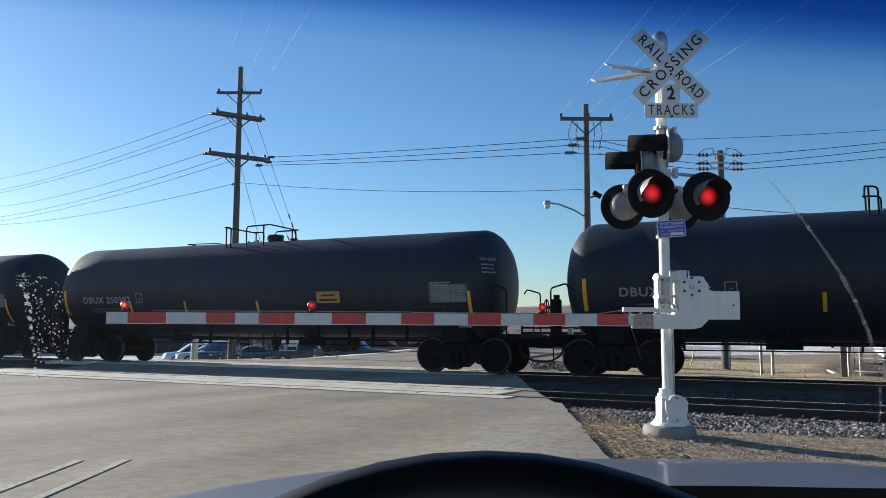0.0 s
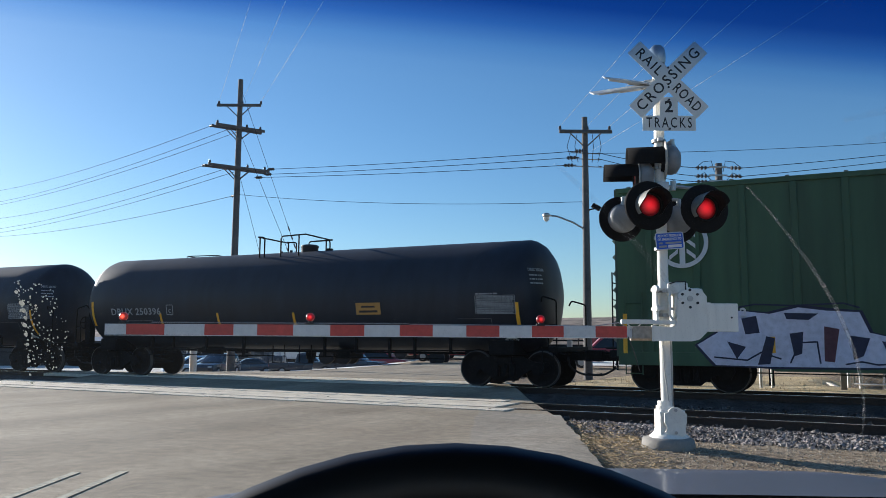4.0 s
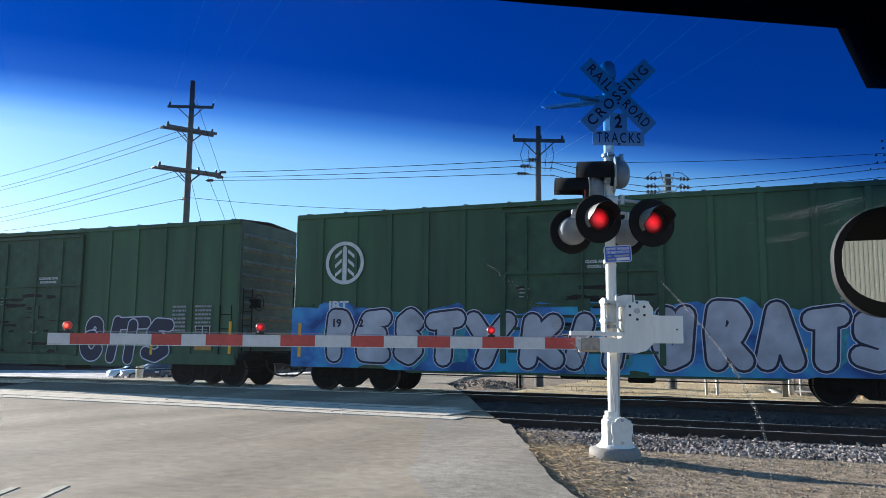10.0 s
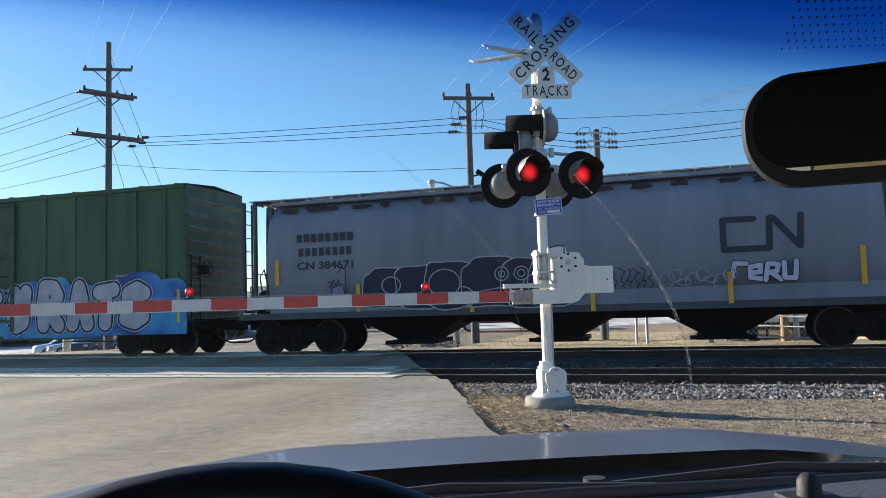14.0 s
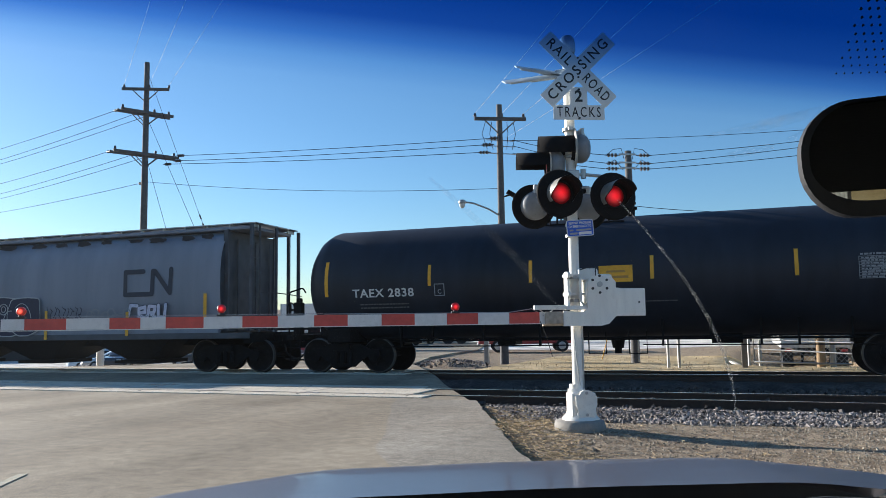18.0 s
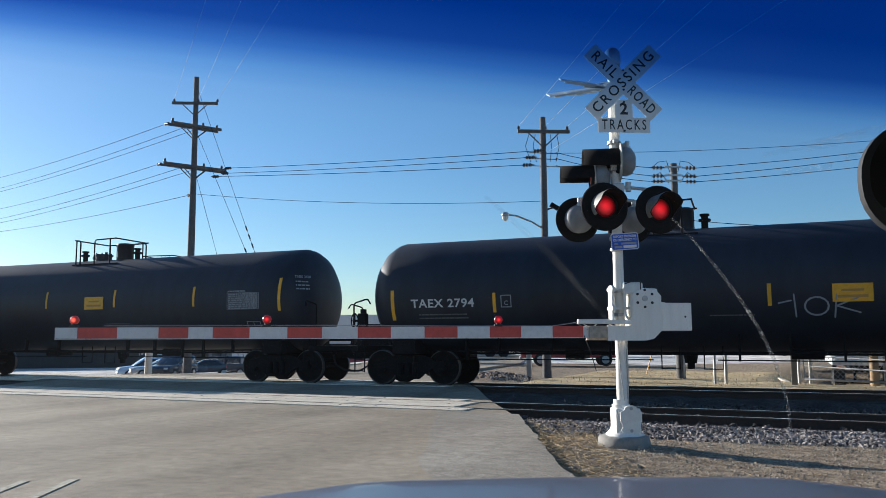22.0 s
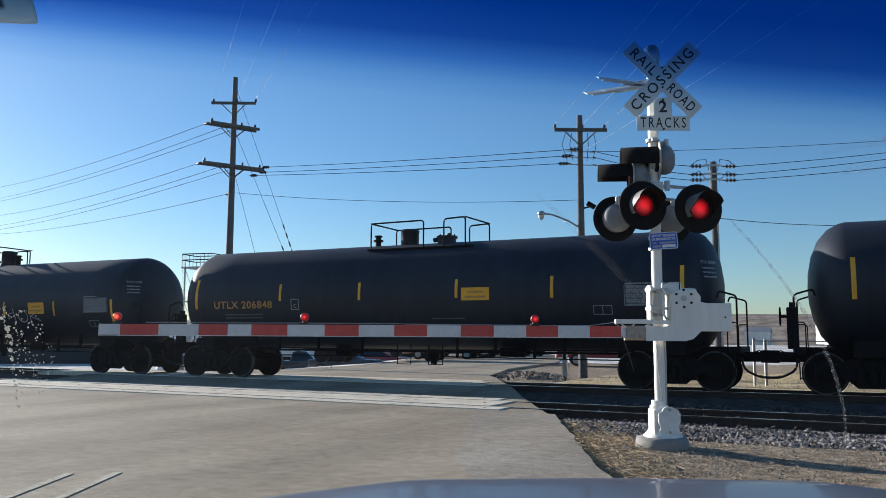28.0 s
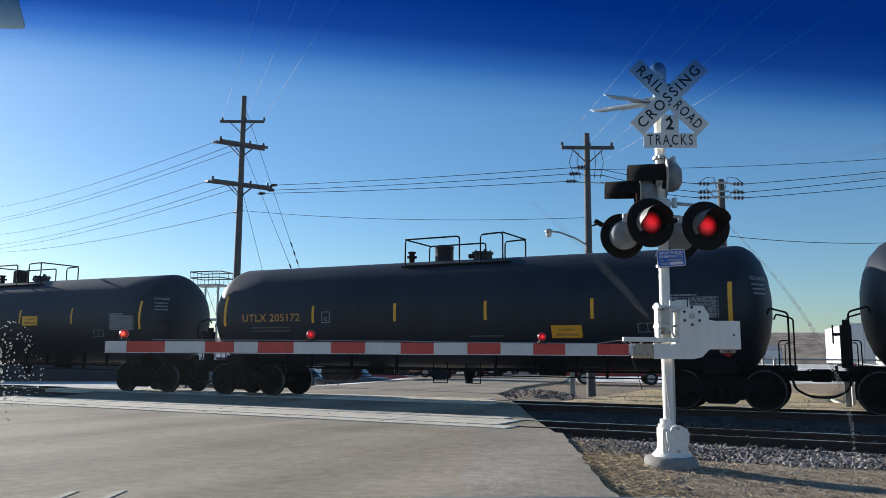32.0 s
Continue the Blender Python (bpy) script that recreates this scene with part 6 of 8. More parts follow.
    for x, z, h in ((-7.54, 2.25, 0.70), (-5.15, 1.50, 0.72), (-2.05, 1.5, 0.9), (0.97, 1.45, 0.9), (4.1, 1.45, 0.72), (6.87, 1.86, 0.85)):
        part("reflective_tape", Geo().plate(rounded(0.11, h, 0.006, 2), Matrix.Identity(4), 0.004), REFLECTOR, car, "yellow reflective strip", side_plane(x, z, 0.04))
    # dark rounded graffiti with thin pale outlines
    for i, (x, z, w, h) in enumerate(((-4.35, 1.72, 1.30, 1.02), (-3.45, 1.74, 1.30, 1.10), (-2.60, 1.76, 1.40, 1.18), (-1.50, 1.78, 1.60, 1.22), (-0.60, 1.76, 1.30, 1.20), (0.10, 1.76, 1.30, 1.15))):
        o = blob(w, h, 20 + i, 34, 0.07)
        part("sprayed_outline", Geo().plate([(a * (1 + 0.06 / w), b * (1 + 0.06 / h)) for a, b in o], Matrix.Identity(4), 0.002), DECAL_PALE, car, "", side_plane(x, z, 0.022 + 0.009 * i))
        part("sprayed_shape", Geo().plate(o, Matrix.Identity(4), 0.002), SPRAY_DARK, car, "dark balloon-like graffiti", side_plane(x, z, 0.026 + 0.009 * i))
    for x, z, rx, rz, a0, a1 in ((-4.2, 1.80, 0.26, 0.22, 0, 6.3), (-2.75, 1.80, 0.42, 0.36, 0, 6.3), (-2.3, 1.42, 0.33, 0.28, -1.2, 1.6), (-1.25, 1.98, 0.08, 0.08, 0, 6.3), (-1.25, 1.98, 0.17, 0.17, 0, 6.3), (-0.75, 1.98, 0.09, 0.09, 0, 6.3), (-0.75, 1.98, 0.18, 0.17, 0, 6.3), (-0.45, 1.6, 0.28, 0.33, 1.4, 4.9), (0.0, 1.5, 0.42, 0.65, 0.3, 2.2)):
        part("sprayed_line", Geo().strip([(rx * math.cos(a0 + (a1 - a0) * k / 16), rz * math.sin(a0 + (a1 - a0) * k / 16)) for k in range(17)], 0.028, Matrix.Identity(4), 0.002), DECAL_PALE, car, "", side_plane(x, z, 0.085))
    r = np.random.RandomState(5)
    for i in range(9):
        x = 0.95 + 0.17 * i
        part("tag", fat([(0.04 + 0.10 * r.rand() * math.sin(2.1 * k), -0.22 + 0.09 * k + 0.12 * r.rand()) for k in range(6)], 0.024), SPRAY_DARK, car, "thin dark sprayed scribble", side_plane(x, 1.70, 0.03 + 0.003 * i))
    for i in range(8):
        x, z = 2.68 + 0.20 * i, 1.66 + 0.10 * math.sin(1.9 * i)
        part("tag", fat([(q[0] + 0.03 * r.rand(), q[1] + 0.03 * r.rand()) for q in [((0.12 + 0.05 * r.rand()) * math.cos(a), (0.20 - 0.06 * (i % 3)) * math.sin(a)) for a in [0.52 * k for k in range(12)]]], 0.032), DECAL_GREY, car, "faint pale sprayed bubble outline", side_plane(x, z, 0.03 + 0.004 * i))
    for i, (pts, x) in enumerate((([(0.0, 0.0), (0.10, 0.40), (0.34, 0.38)], 4.12), ([(0.30, 0.02), (0.02, 0.06), (0.02, 0.30), (0.24, 0.34), (0.24, 0.18), (0.05, 0.17)], 4.52), ([(0.0, 0.0), (0.06, 0.36), (0.28, 0.34), (0.24, 0.18), (0.10, 0.17), (0.32, 0.0)], 4.86), ([(0.02, 0.38), (0.02, 0.04), (0.24, 0.02), (0.28, 0.40)], 5.24))):
        part("sprayed_outline", fat(pts, 0.14), SPRAY_DARK, car, "", side_plane(x, 1.60, 0.030 + 0.012 * i))
        part("tag", fat(pts, 0.105), SPRAY_RIM, car, "pale sprayed tag", side_plane(x, 1.60, 0.035 + 0.012 * i))
    part("sprayed_shape", Geo().plate([(-5.84, 1.50), (-5.56, 1.50), (-5.53, 1.76), (-5.60, 1.86), (-5.90, 1.78)], Matrix.Identity(4), 0.002), SPRAY_VIOLET, car, "violet sprayed shape", side_plane(0, 0, 0.052))
    part("tag", fat([(-5.18, 1.50), (-5.52, 1.50), (-5.88, 1.46), (-5.92, 1.78), (-5.60, 1.88), (-5.52, 1.60), (-5.50, 2.24), (-5.58, 2.32), (-5.74, 2.18)], 0.030), SPRAY_PLUM, car, "dark sprayed scribble", side_plane(0, 0, 0.056))
    part("tag", fat([(-6.02, 1.92), (-5.92, 1.96), (-5.86, 1.84), (-5.98, 1.82), (-5.84, 1.98), (-5.78, 1.84), (-5.70, 2.00), (-5.64, 1.84)], 0.028), SPRAY_DARK, car, "dark sprayed scribble", side_plane(0, 0, 0.064))
    rolling.append((car, x0))
    return car


tank_car(-35.25, "DBUX 250391", 0, "black tank car with faded white stencils, coupled in the train", 11)
tank_car(-16.80, "DBUX 250392", 0, "black tank car with a yellow notice and white data table", 12)
tank_car(1.65, "DBUX 250396", 0, "black tank car with a yellow notice and white hazard diamond", 13)
bx1 = boxcar(20.0, ("19", "13", "2"), "green boxcar with white ring emblem and pale and dark graffiti")
tb = part("service_table", Geo().plate(rounded(0.54, 0.40, 0.01, 2), Matrix.Identity(4), 0.003), DECAL_WHITE, bx1, "dark service table with white edges", side_plane(6.95, 1.60, 0.052))
part("table_face", Geo().plate([(-0.25, -0.18), (-0.015, -0.18), (-0.015, 0.18), (-0.25, 0.18)], pose(0, 0, 0.003), 0.002).plate([(0.015, -0.18), (0.25, -0.18), (0.25, 0.18), (0.015, 0.18)], pose(0, 0, 0.003), 0.002), SIGN_BLACK, tb)
tagged(part("table_writing", bars_of_writing(4, 0.44, 0.022, 0.07, 8), DECAL_GREY, tb, "", pose(0, 0.08, 0.006)), kind="stuff")
bx2 = boxcar(38.28, ("19", "2", "1"), "green boxcar whose lower side is covered in blue and silver graffiti")
hopper_car(56.93, "grey covered hopper car with dark balloon graffiti")
tank_car(75.1, "TAEX 2838", 1, "black tank car with large white letters and yellow strips", 16)
tank_car(93.55, "TAEX 2794", 1, "black tank car with white letters and a sprayed scribble", 17)
tank_car(112.0, "UTLX 206848", 2, "black tank car with yellow letters and square railings", 18)
tank_car(130.45, "UTLX 205172", 2, "black tank car with yellow letters and a low yellow notice", 19)
tank_car(148.9, "UTLX 205", 2, "black tank car with yellow strips at the train's tail", 20)

# graffiti on the two boxcars
SILL = 0.62
g = Geo()
for i in range(16):
    x = -7.75 + 1.03 * i
    h = 1.72 + 0.25 * math.sin(i * 1.9)
    o = [(max(-8.22, min(8.22, x + a)), max(SILL + (0.04 if abs(x + a) > 5.2 else 0.0), 1.38 + 0.06 * math.sin(i) + b)) for a, b in blob(1.75, h, 40 + i, 30, 0.16)]
    g.plate(o, pose(0, -BY - 0.050 - 0.0015 * (i % 3), 0, 90, 0, 0), 0.0012)
part("sprayed_field", g, SPRAY_BLUE, bx2, "mottled blue spray paint")
g = Geo()
for i, x in enumerate((-6.9, -5.6, -4.3, -3.2, -0.9, 1.0, 3.2, 4.6, 5.6, 6.6)):
    g.plate([(a, max(-0.70, b)) for a, b in blob(0.6, 1.0, 70 + i, 18, 0.25)], pose(x, -BY - 0.057, 1.38 + 0.15 * math.sin(i * 2), 90, 0, 0), 0.0012)
part("sprayed_field", g, SPRAY_TEAL, bx2, "teal spray paint patches")
for i, (ch, x0, x1, z0, z1) in enumerate((
        ("P", -7.22, -6.16, 0.74, 2.32), ("E", -6.28, -5.00, 0.72, 2.30), ("S", -5.06, -4.06, 0.70, 2.32), ("T", -4.14, -2.88, 0.68, 2.27), ("Y", -3.02, -1.52, 0.64, 2.22),
        ("K", -1.56, -0.28, 0.66, 2.16), ("I", -0.50, 0.56, 0.66, 2.16), ("F", 0.50, 1.76, 0.64, 2.18), ("U", 1.68, 2.86, 0.68, 2.32), ("R", 2.80, 4.06, 0.70, 2.44),
        ("A", 3.96, 5.14, 0.72, 2.40), ("T", 4.94, 6.04, 0.72, 2.28), ("S", 5.86, 7.10, 0.74, 2.28))):
    sprayed_letter(bx2, ch, x0, x1, z0, z1, 0.43, SPRAY_SILVER, SPRAY_DARK, SPRAY_RIM, (0.118 if ch in "KIF" else 0.064) + 0.013 * (i % 2))


for d, x in (("19", -6.75), ("2", -5.98)):          # the number was masked and shows through as dark figures
    lettering("car_number", d, 0.30, SPRAY_DARK, bx2, side_plane(x, 1.86, 0.100), None, 0.010, 0.001)


def sprayed_stroke(car, pts, x, z, w, edge, fill, proud, rim=0.10):
    """A thick painted stroke with an outline in another colour."""
    part("sprayed_outline", fat(pts, w + rim), edge, car, "", side_plane(x, z, proud))
    part("sprayed_letter", fat(pts, w), fill, car, "", side_plane(x, z, proud + 0.005))


def loop(rx, rz, a0=0.0, a1=6.29, n=18):
    return [(rx * math.cos(a0 + (a1 - a0) * k / n), rz * math.sin(a0 + (a1 - a0) * k / n)) for k in range(n + 1)]


# a long pale panel with dark edges and dark jagged shapes on it
pale = [(-6.28, 1.14), (-5.88, 0.68), (-4.60, 0.66), (-3.00, 0.67), (-1.42, 0.70), (-1.60, 0.86), (-2.10, 0.98), (-2.25, 1.30), (-2.72, 1.42), (-2.90, 1.86), (-3.55, 1.90), (-4.10, 1.98), (-4.70, 1.84), (-5.35, 1.92), (-5.62, 1.74), (-5.50, 1.62)]
mid = Vector((-3.9, 1.25))
part("sprayed_outline", Geo().plate([Vector(p) + (Vector(p) - mid).normalized() * 0.07 for p in pale], Matrix.Identity(4), 0.001), SPRAY_DARK, bx1, "", side_plane(0, 0, 0.050))
part("sprayed_shape", Geo().plate(pale, Matrix.Identity(4), 0.001), SPRAY_RIM, bx1, "pale graffiti panel", side_plane(0, 0, 0.054))
for k, pts in enumerate((((-5.62, 1.22), (-5.22, 1.10), (-5.42, 0.82)), ((-5.30, 1.74), (-4.98, 1.80), (-4.92, 1.42), (-5.22, 1.38)), ((-4.98, 0.70), (-4.72, 0.72), (-4.60, 1.30), (-4.78, 1.34)), ((-4.30, 1.40), (-4.02, 1.44), (-4.06, 0.96), (-4.22, 0.90)),
                         ((-3.62, 0.80), (-3.42, 0.78), (-3.30, 1.50), (-3.60, 1.56)), ((-3.10, 1.36), (-2.72, 1.30), (-2.86, 0.92), (-3.05, 0.84)), ((-2.50, 1.24), (-2.30, 1.20), (-2.14, 0.92), (-2.36, 0.84)), ((-4.40, 1.86), (-3.70, 1.84), (-3.90, 1.70), (-4.35, 1.72)))):
    part("sprayed_shape", Geo().plate(pts, Matrix.Identity(4), 0.001), SPRAY_DARK if k != 4 else SPRAY_PLUM, bx1, "", side_plane(0, 0, 0.058 + 0.0008 * k))
for k, pts in enumerate((((-5.9, 0.86), (-5.2, 0.80), (-4.9, 0.98), (-4.5, 0.84)), ((-4.3, 0.76), (-4.1, 1.20), (-3.75, 1.22), (-3.7, 0.76)), ((-3.2, 0.74), (-2.9, 0.80), (-2.6, 0.74), (-1.8, 0.80)), ((-5.6, 1.95), (-5.0, 2.06), (-4.2, 2.02), (-3.2, 2.06), (-2.9, 1.96)))):
    part("sprayed_line", fat(pts, 0.035), SPRAY_DARK, bx1, "", side_plane(0, 0, 0.066 + 0.003 * k))
# dark letters with pale edges
sprayed_stroke(bx1, loop(0.22, 0.22, 0.5, 6.0), 2.75, 1.72, 0.30, SPRAY_RIM, SPRAY_DARK, 0.052, 0.08)
sprayed_stroke(bx1, loop(0.30, 0.30, 1.4, 5.9), 2.65, 1.18, 0.35, SPRAY_RIM, SPRAY_DARK, 0.060, 0.08)
sprayed_stroke(bx1, [(0.12, 0.55), (-0.12, -0.55)], 3.55, 1.38, 0.34, SPRAY_RIM, SPRAY_DARK, 0.052, 0.08)
sprayed_stroke(bx1, [(-0.50, 0.45), (0.50, 0.48)], 4.30, 1.42, 0.34, SPRAY_RIM, SPRAY_DARK, 0.052, 0.08)
sprayed_stroke(bx1, [(0.05, 0.45), (-0.10, -0.58)], 4.25, 1.38, 0.35, SPRAY_RIM, SPRAY_DARK, 0.060, 0.08)
sprayed_stroke(bx1, [(0.45, 0.42), (0.0, 0.45), (-0.22, 0.18), (0.20, -0.02), (0.30, -0.35), (-0.05, -0.52), (-0.42, -0.42)], 5.25, 1.40, 0.35, SPRAY_RIM, SPRAY_DARK, 0.052, 0.08)


def run(t):
    """How far the train has come at t seconds."""
    s = t / 32.0
    return 135.086 * s + 12.758 * s ** 2 - 8.433 * s ** 3 + 1.105 * s ** 4


def motions():
    for car, x0 in rolling:
        walk(car, [(t, TRK @ pose(x0 - run(t), TRACK_Y, RAIL_Z)) for t in [2.0 * i for i in range(17)]])
    steps = [32.0 * i / 240 for i in range(241)]
    for ws, dx in turning:
        walk(ws, [(t, pose(dx, 0, WHEEL_R, 0, -math.degrees(run(t) / WHEEL_R), 0)) for t in steps])

# ---- poles and wires ----
R3 = Vector((math.cos(radians(CAR_YAW)), math.sin(radians(CAR_YAW)), 0))
A3 = Vector((-R3.y, R3.x, 0))


def wire(parent, a, b, sag, mat=None, r=0.011, name="wire"):
    a, b = Vector(a), Vector(b)
    pts = [a.lerp(b, i / 14) - Vector((0, 0, sag * 4 * (i / 14) * (1 - i / 14))) for i in range(15)]
    return part(name, Geo().tube(pts, r, 5), mat or WIRE, parent)


def pole(x, y, h, r0, r1, label):
    p = thing("utility_pole", label, "utility pole", pose(x, y, 0), "utility poles along the tracks")
    part("shaft", Geo().cyl((0, 0, -0.3), (0, 0, h), r0, r1, n=18), POLE_WOOD, p, "grey-brown wooden shaft")
    return p


def crossarm(p, z, d, half, double=False, pins=(), drop=0.62):
    """A wooden arm along the direction d, with braces and insulators at distances along it."""
    d = Vector((d[0], d[1], 0)).normalized()
    yaw = math.degrees(math.atan2(d.y, d.x))
    for o in ((-0.22, 0.22) if double else (-0.18,)):
        m = pose(0, 0, z, 0, 0, yaw) @ pose(0, o, 0)
        arm = part("crossarm", Geo().obox(m, 2 * half, 0.11, 0.13, 0.012), POLE_WOOD, p, "weathered wooden crossarm")
        part("brace", Geo().tube([m @ Vector((-0.6, 0, -0.06)), m @ Vector((0, -o * 0.4, -drop))], 0.025, 6).tube([m @ Vector((0.6, 0, -0.06)), m @ Vector((0, -o * 0.4, -drop))], 0.025, 6), POLE_WOOD, p)
    out = []
    for k in pins:
        b = Vector((0, 0, z)) + d * k
        part("insulator", Geo().cyl(b + Vector((0, 0, 0.06)), b + Vector((0, 0, 0.14)), 0.03, n=10).cyl(b + Vector((0, 0, 0.14)), b + Vector((0, 0, 0.26)), 0.065, 0.045, n=12), INSULATOR, p)
        out.append(b + Vector((0, 0, 0.26)))
    return out


def strain(p, a, d, n=3):
    """A horizontal chain of insulators from a along d."""
    a, d = Vector(a), Vector(d).normalized()
    g = Geo().cyl(a, a + d * 0.55, 0.02, n=8)
    for i in range(n):
        g.cyl(a + d * (0.14 + 0.13 * i), a + d * (0.20 + 0.13 * i), 0.07, n=10)
    part("strain_insulator", g, INSULATOR, p)
    return a + d * 0.55


P1, P2, P3 = Vector((-27.0, 29.8, 0)), Vector((-9.10, 29.38, 0)), Vector((-4.15, 29.1, 0))
p1 = pole(P1.x, P1.y, 14.3, 0.20, 0.12, "tall wooden utility pole with three tiers of crossarms")
p2 = pole(P2.x, P2.y, 9.98, 0.17, 0.11, "wooden utility pole with one crossarm and a street lamp")
p3 = pole(P3.x, P3.y, 7.6, 0.16, 0.12, "short wooden utility pole crowded with insulators")

t1 = crossarm(p1, 12.93, R3, 1.10, False, (-1.05, 0.12, 1.05))
DIAG = R3 * 0.82 + A3 * 0.55
t2 = crossarm(p1, 11.78, DIAG, 1.25, True, (-1.1, 0.4, 1.1))
t3 = crossarm(p1, 9.75, DIAG, 1.55, True, (-1.4, 0.5, 1.4))
left = [(-66.0, 43.6, 14.67), (-66.0, 43.7, 13.69), (-66.0, 43.73, 13.44), (-66.1, 43.86, 12.21), (-66.14, 43.95, 11.33), (-66.16, 43.98, 10.98), (-66.2, 44.0, 10.59)]
starts = [Vector((0, 0, 11.78)) + DIAG * k for k in (-1.25, -0.3, 0.3)] + [Vector((0, 0, 9.75)) + DIAG * k for k in (-1.55, -0.4, 0.3)] + [Vector((0, 0, 8.4))]
for s, c in zip(starts, left):
    c = Vector(c) - P1
    d = c - s
    e = strain(p1, s, d)
    wire(p1, e, s + d * 1.25, 0.5, None, 0.013)
# lines between the poles
for k, z1, z2, o in ((1.55, 9.90, 8.58, 0.6), (1.4, 9.62, 8.35, -0.5), (0.9, 9.40, 8.06, -0.9)):
    s = Vector((0, 0, z1)) + DIAG * k
    e = P2 - P1 + Vector((o * 0.3, -0.3, z2))
    a = strain(p1, s, e - s)
    b = strain(p2, e - (P2 - P1), s - e)
    wire(p1, a, b + (P2 - P1), 0.06, None, 0.013)
wire(p1, (0, 0, 8.45), P2 - P1 + Vector((0, 0, 6.66)), 0.25, None, 0.010)
# high lines that run over the road towards the viewer
for s, c in zip(t1, ((-18.86, 21.01, 12.9), (-17.78, 21.55, 12.9), (-16.65, 22.13, 12.9))):
    d = Vector(c) - P1 - s
    wire(p1, s, s + Vector((d.x, d.y, 0)) * 3.6, 0.35, WIRE_BRIGHT, 0.0045)
u1 = crossarm(p2, 9.37, R3, 1.02, False, (-0.96, 0.1, 0.96))
for s, c in zip(u1, ((-4.17, 19.34, 9.4), (-3.3, 19.79, 9.4), (-2.3, 20.29, 9.4))):
    d = Vector(c) - P2 - s
    wire(p2, s, s + Vector((d.x, d.y, 0)) * 3.4, 0.3, WIRE_BRIGHT, 0.0045)
wire(p2, (0.2, 0, 8.6), Vector((-1.55, 21.34, 9.4)) * 1.0 - P2 + (Vector((-1.55, 21.34, 9.4)) - P2 - Vector((0.2, 0, 8.6))) * 1.6, 0.3, WIRE_BRIGHT, 0.004)
# guys with dark insulator sections
for top, foot in ((13.9, (-21.0, 30.1, 0)), (11.7, (-20.9, 29.9, 0)), (9.8, (-23.3, 29.6, 0))):
    a, b = Vector((0, 0, top)), Vector(foot) - P1
    wire(p1, a, b, 0.0, WIRE, 0.010, "guy_wire")
    g = Geo()
    for k in range(4):
        q = a.lerp(b, 0.52 + 0.03 * k)
        g.cyl(q, a.lerp(b, 0.535 + 0.03 * k), 0.035, n=8)
    part("guy_insulator", g, INSULATOR, p1)
# second tier, lamp and cable boxes of the middle pole
for z, k in ((8.58, 0.55), (8.35, 0.6), (8.06, 0.65)):
    part("spreader", Geo().tube([R3 * -k + Vector((0, 0, z)), R3 * k + Vector((0, 0, z - 0.05))], 0.018, 6), GALV, p2)
for k in (-0.55, -0.3, 0.3, 0.55):
    part("jumper", Geo().tube([R3 * k + Vector((0, 0, 9.3)), R3 * (k * 1.2) + Vector((0, -0.1, 8.8)), R3 * (k * 0.9) + Vector((0, 0, 8.2))], 0.012, 5), WIRE, p2)
lamp = thing("street_lamp", "small cobra-head street lamp on a curved bracket", "street lamp", pose(P2.x, P2.y, 0))
part("bracket", Geo().tube([(0, 0, 5.55), R3 * -0.5 + Vector((0, 0, 5.85)), R3 * -1.1 + Vector((0, 0, 6.08)), R3 * -1.45 + Vector((0, 0, 6.12))], 0.035, 8), GALV, lamp)
hd = part("lamp_head", Geo().lathe([(0.0, 0.10), (0.10, 0.08), (0.16, 0.0), (0.13, -0.06), (0.10, -0.10)], 20, pose(*(R3 * -1.52 + Vector((0, 0, 6.12))))), GALV, lamp, "grey lamp head")
part("bowl", Geo().lathe([(0.12, -0.06), (0.11, -0.16), (0.06, -0.23), (0.0, -0.25)], 20, pose(*(R3 * -1.52 + Vector((0, 0, 6.12))))), SIGN_WHITE, hd, "pale glass bowl")
part("floodlight", Geo().obox(pose(*(R3 * 0.40 + Vector((0, 0, 6.45))), 0, 30, CAR_YAW), 0.35, 0.22, 0.16, 0.02).tube([(0, 0, 6.3), R3 * 0.35 + Vector((0, 0, 6.4))], 0.03), SIGNAL_BLACK, p2, "dark floodlight on the pole")
# the crowded short pole
for z in (7.45, 7.15, 6.95):
    part("crossarm", Geo().obox(pose(0, -0.16, z, 0, 0, CAR_YAW), 0.62, 0.05, 0.06, 0.008), GALV, p3, "narrow metal crossarm")
    for k in (-0.30, 0.30):
        strain(p3, R3 * k + Vector((0, 0, z)), R3 * k)
for k in (-1, 1):
    part("jumper", Geo().tube([R3 * (k * 0.80) + Vector((0, 0, 7.45)), R3 * (k * 0.55) + Vector((0, 0, 7.66)), R3 * (k * 0.25) + Vector((0, 0, 7.70)), R3 * (k * 0.15) + Vector((0, 0, 7.3))], 0.012, 6)
         .tube([R3 * (k * 0.80) + Vector((0, 0, 7.1)), R3 * (k * 0.5) + Vector((0, 0, 7.28)), R3 * (k * 0.2) + Vector((0, 0, 6.9))], 0.012, 6), WIRE, p3)
for z2, z3, o in ((8.58, 7.45, 0.0), (8.35, 7.15, 0.2), (8.06, 6.95, -0.2)):
    wire(p2, R3 * 0.5 + Vector((0, 0, z2)), P3 - P2 + Vector((o * 0.1, 0, z3)) - R3 * 0.85, 0.08, None, 0.012)
for z, c in ((7.45, (1.15, 33.74, 8.39)), (7.15, (1.13, 33.77, 8.14)), (6.95, (1.12, 33.79, 7.84))):
    s = R3 * 0.85 + Vector((0, 0, z))
    d = Vector(c) - P3 - s
    wire(p3, s, s + d * 3.0 + Vector((0, 0, 0.4)), 0.2, None, 0.012)
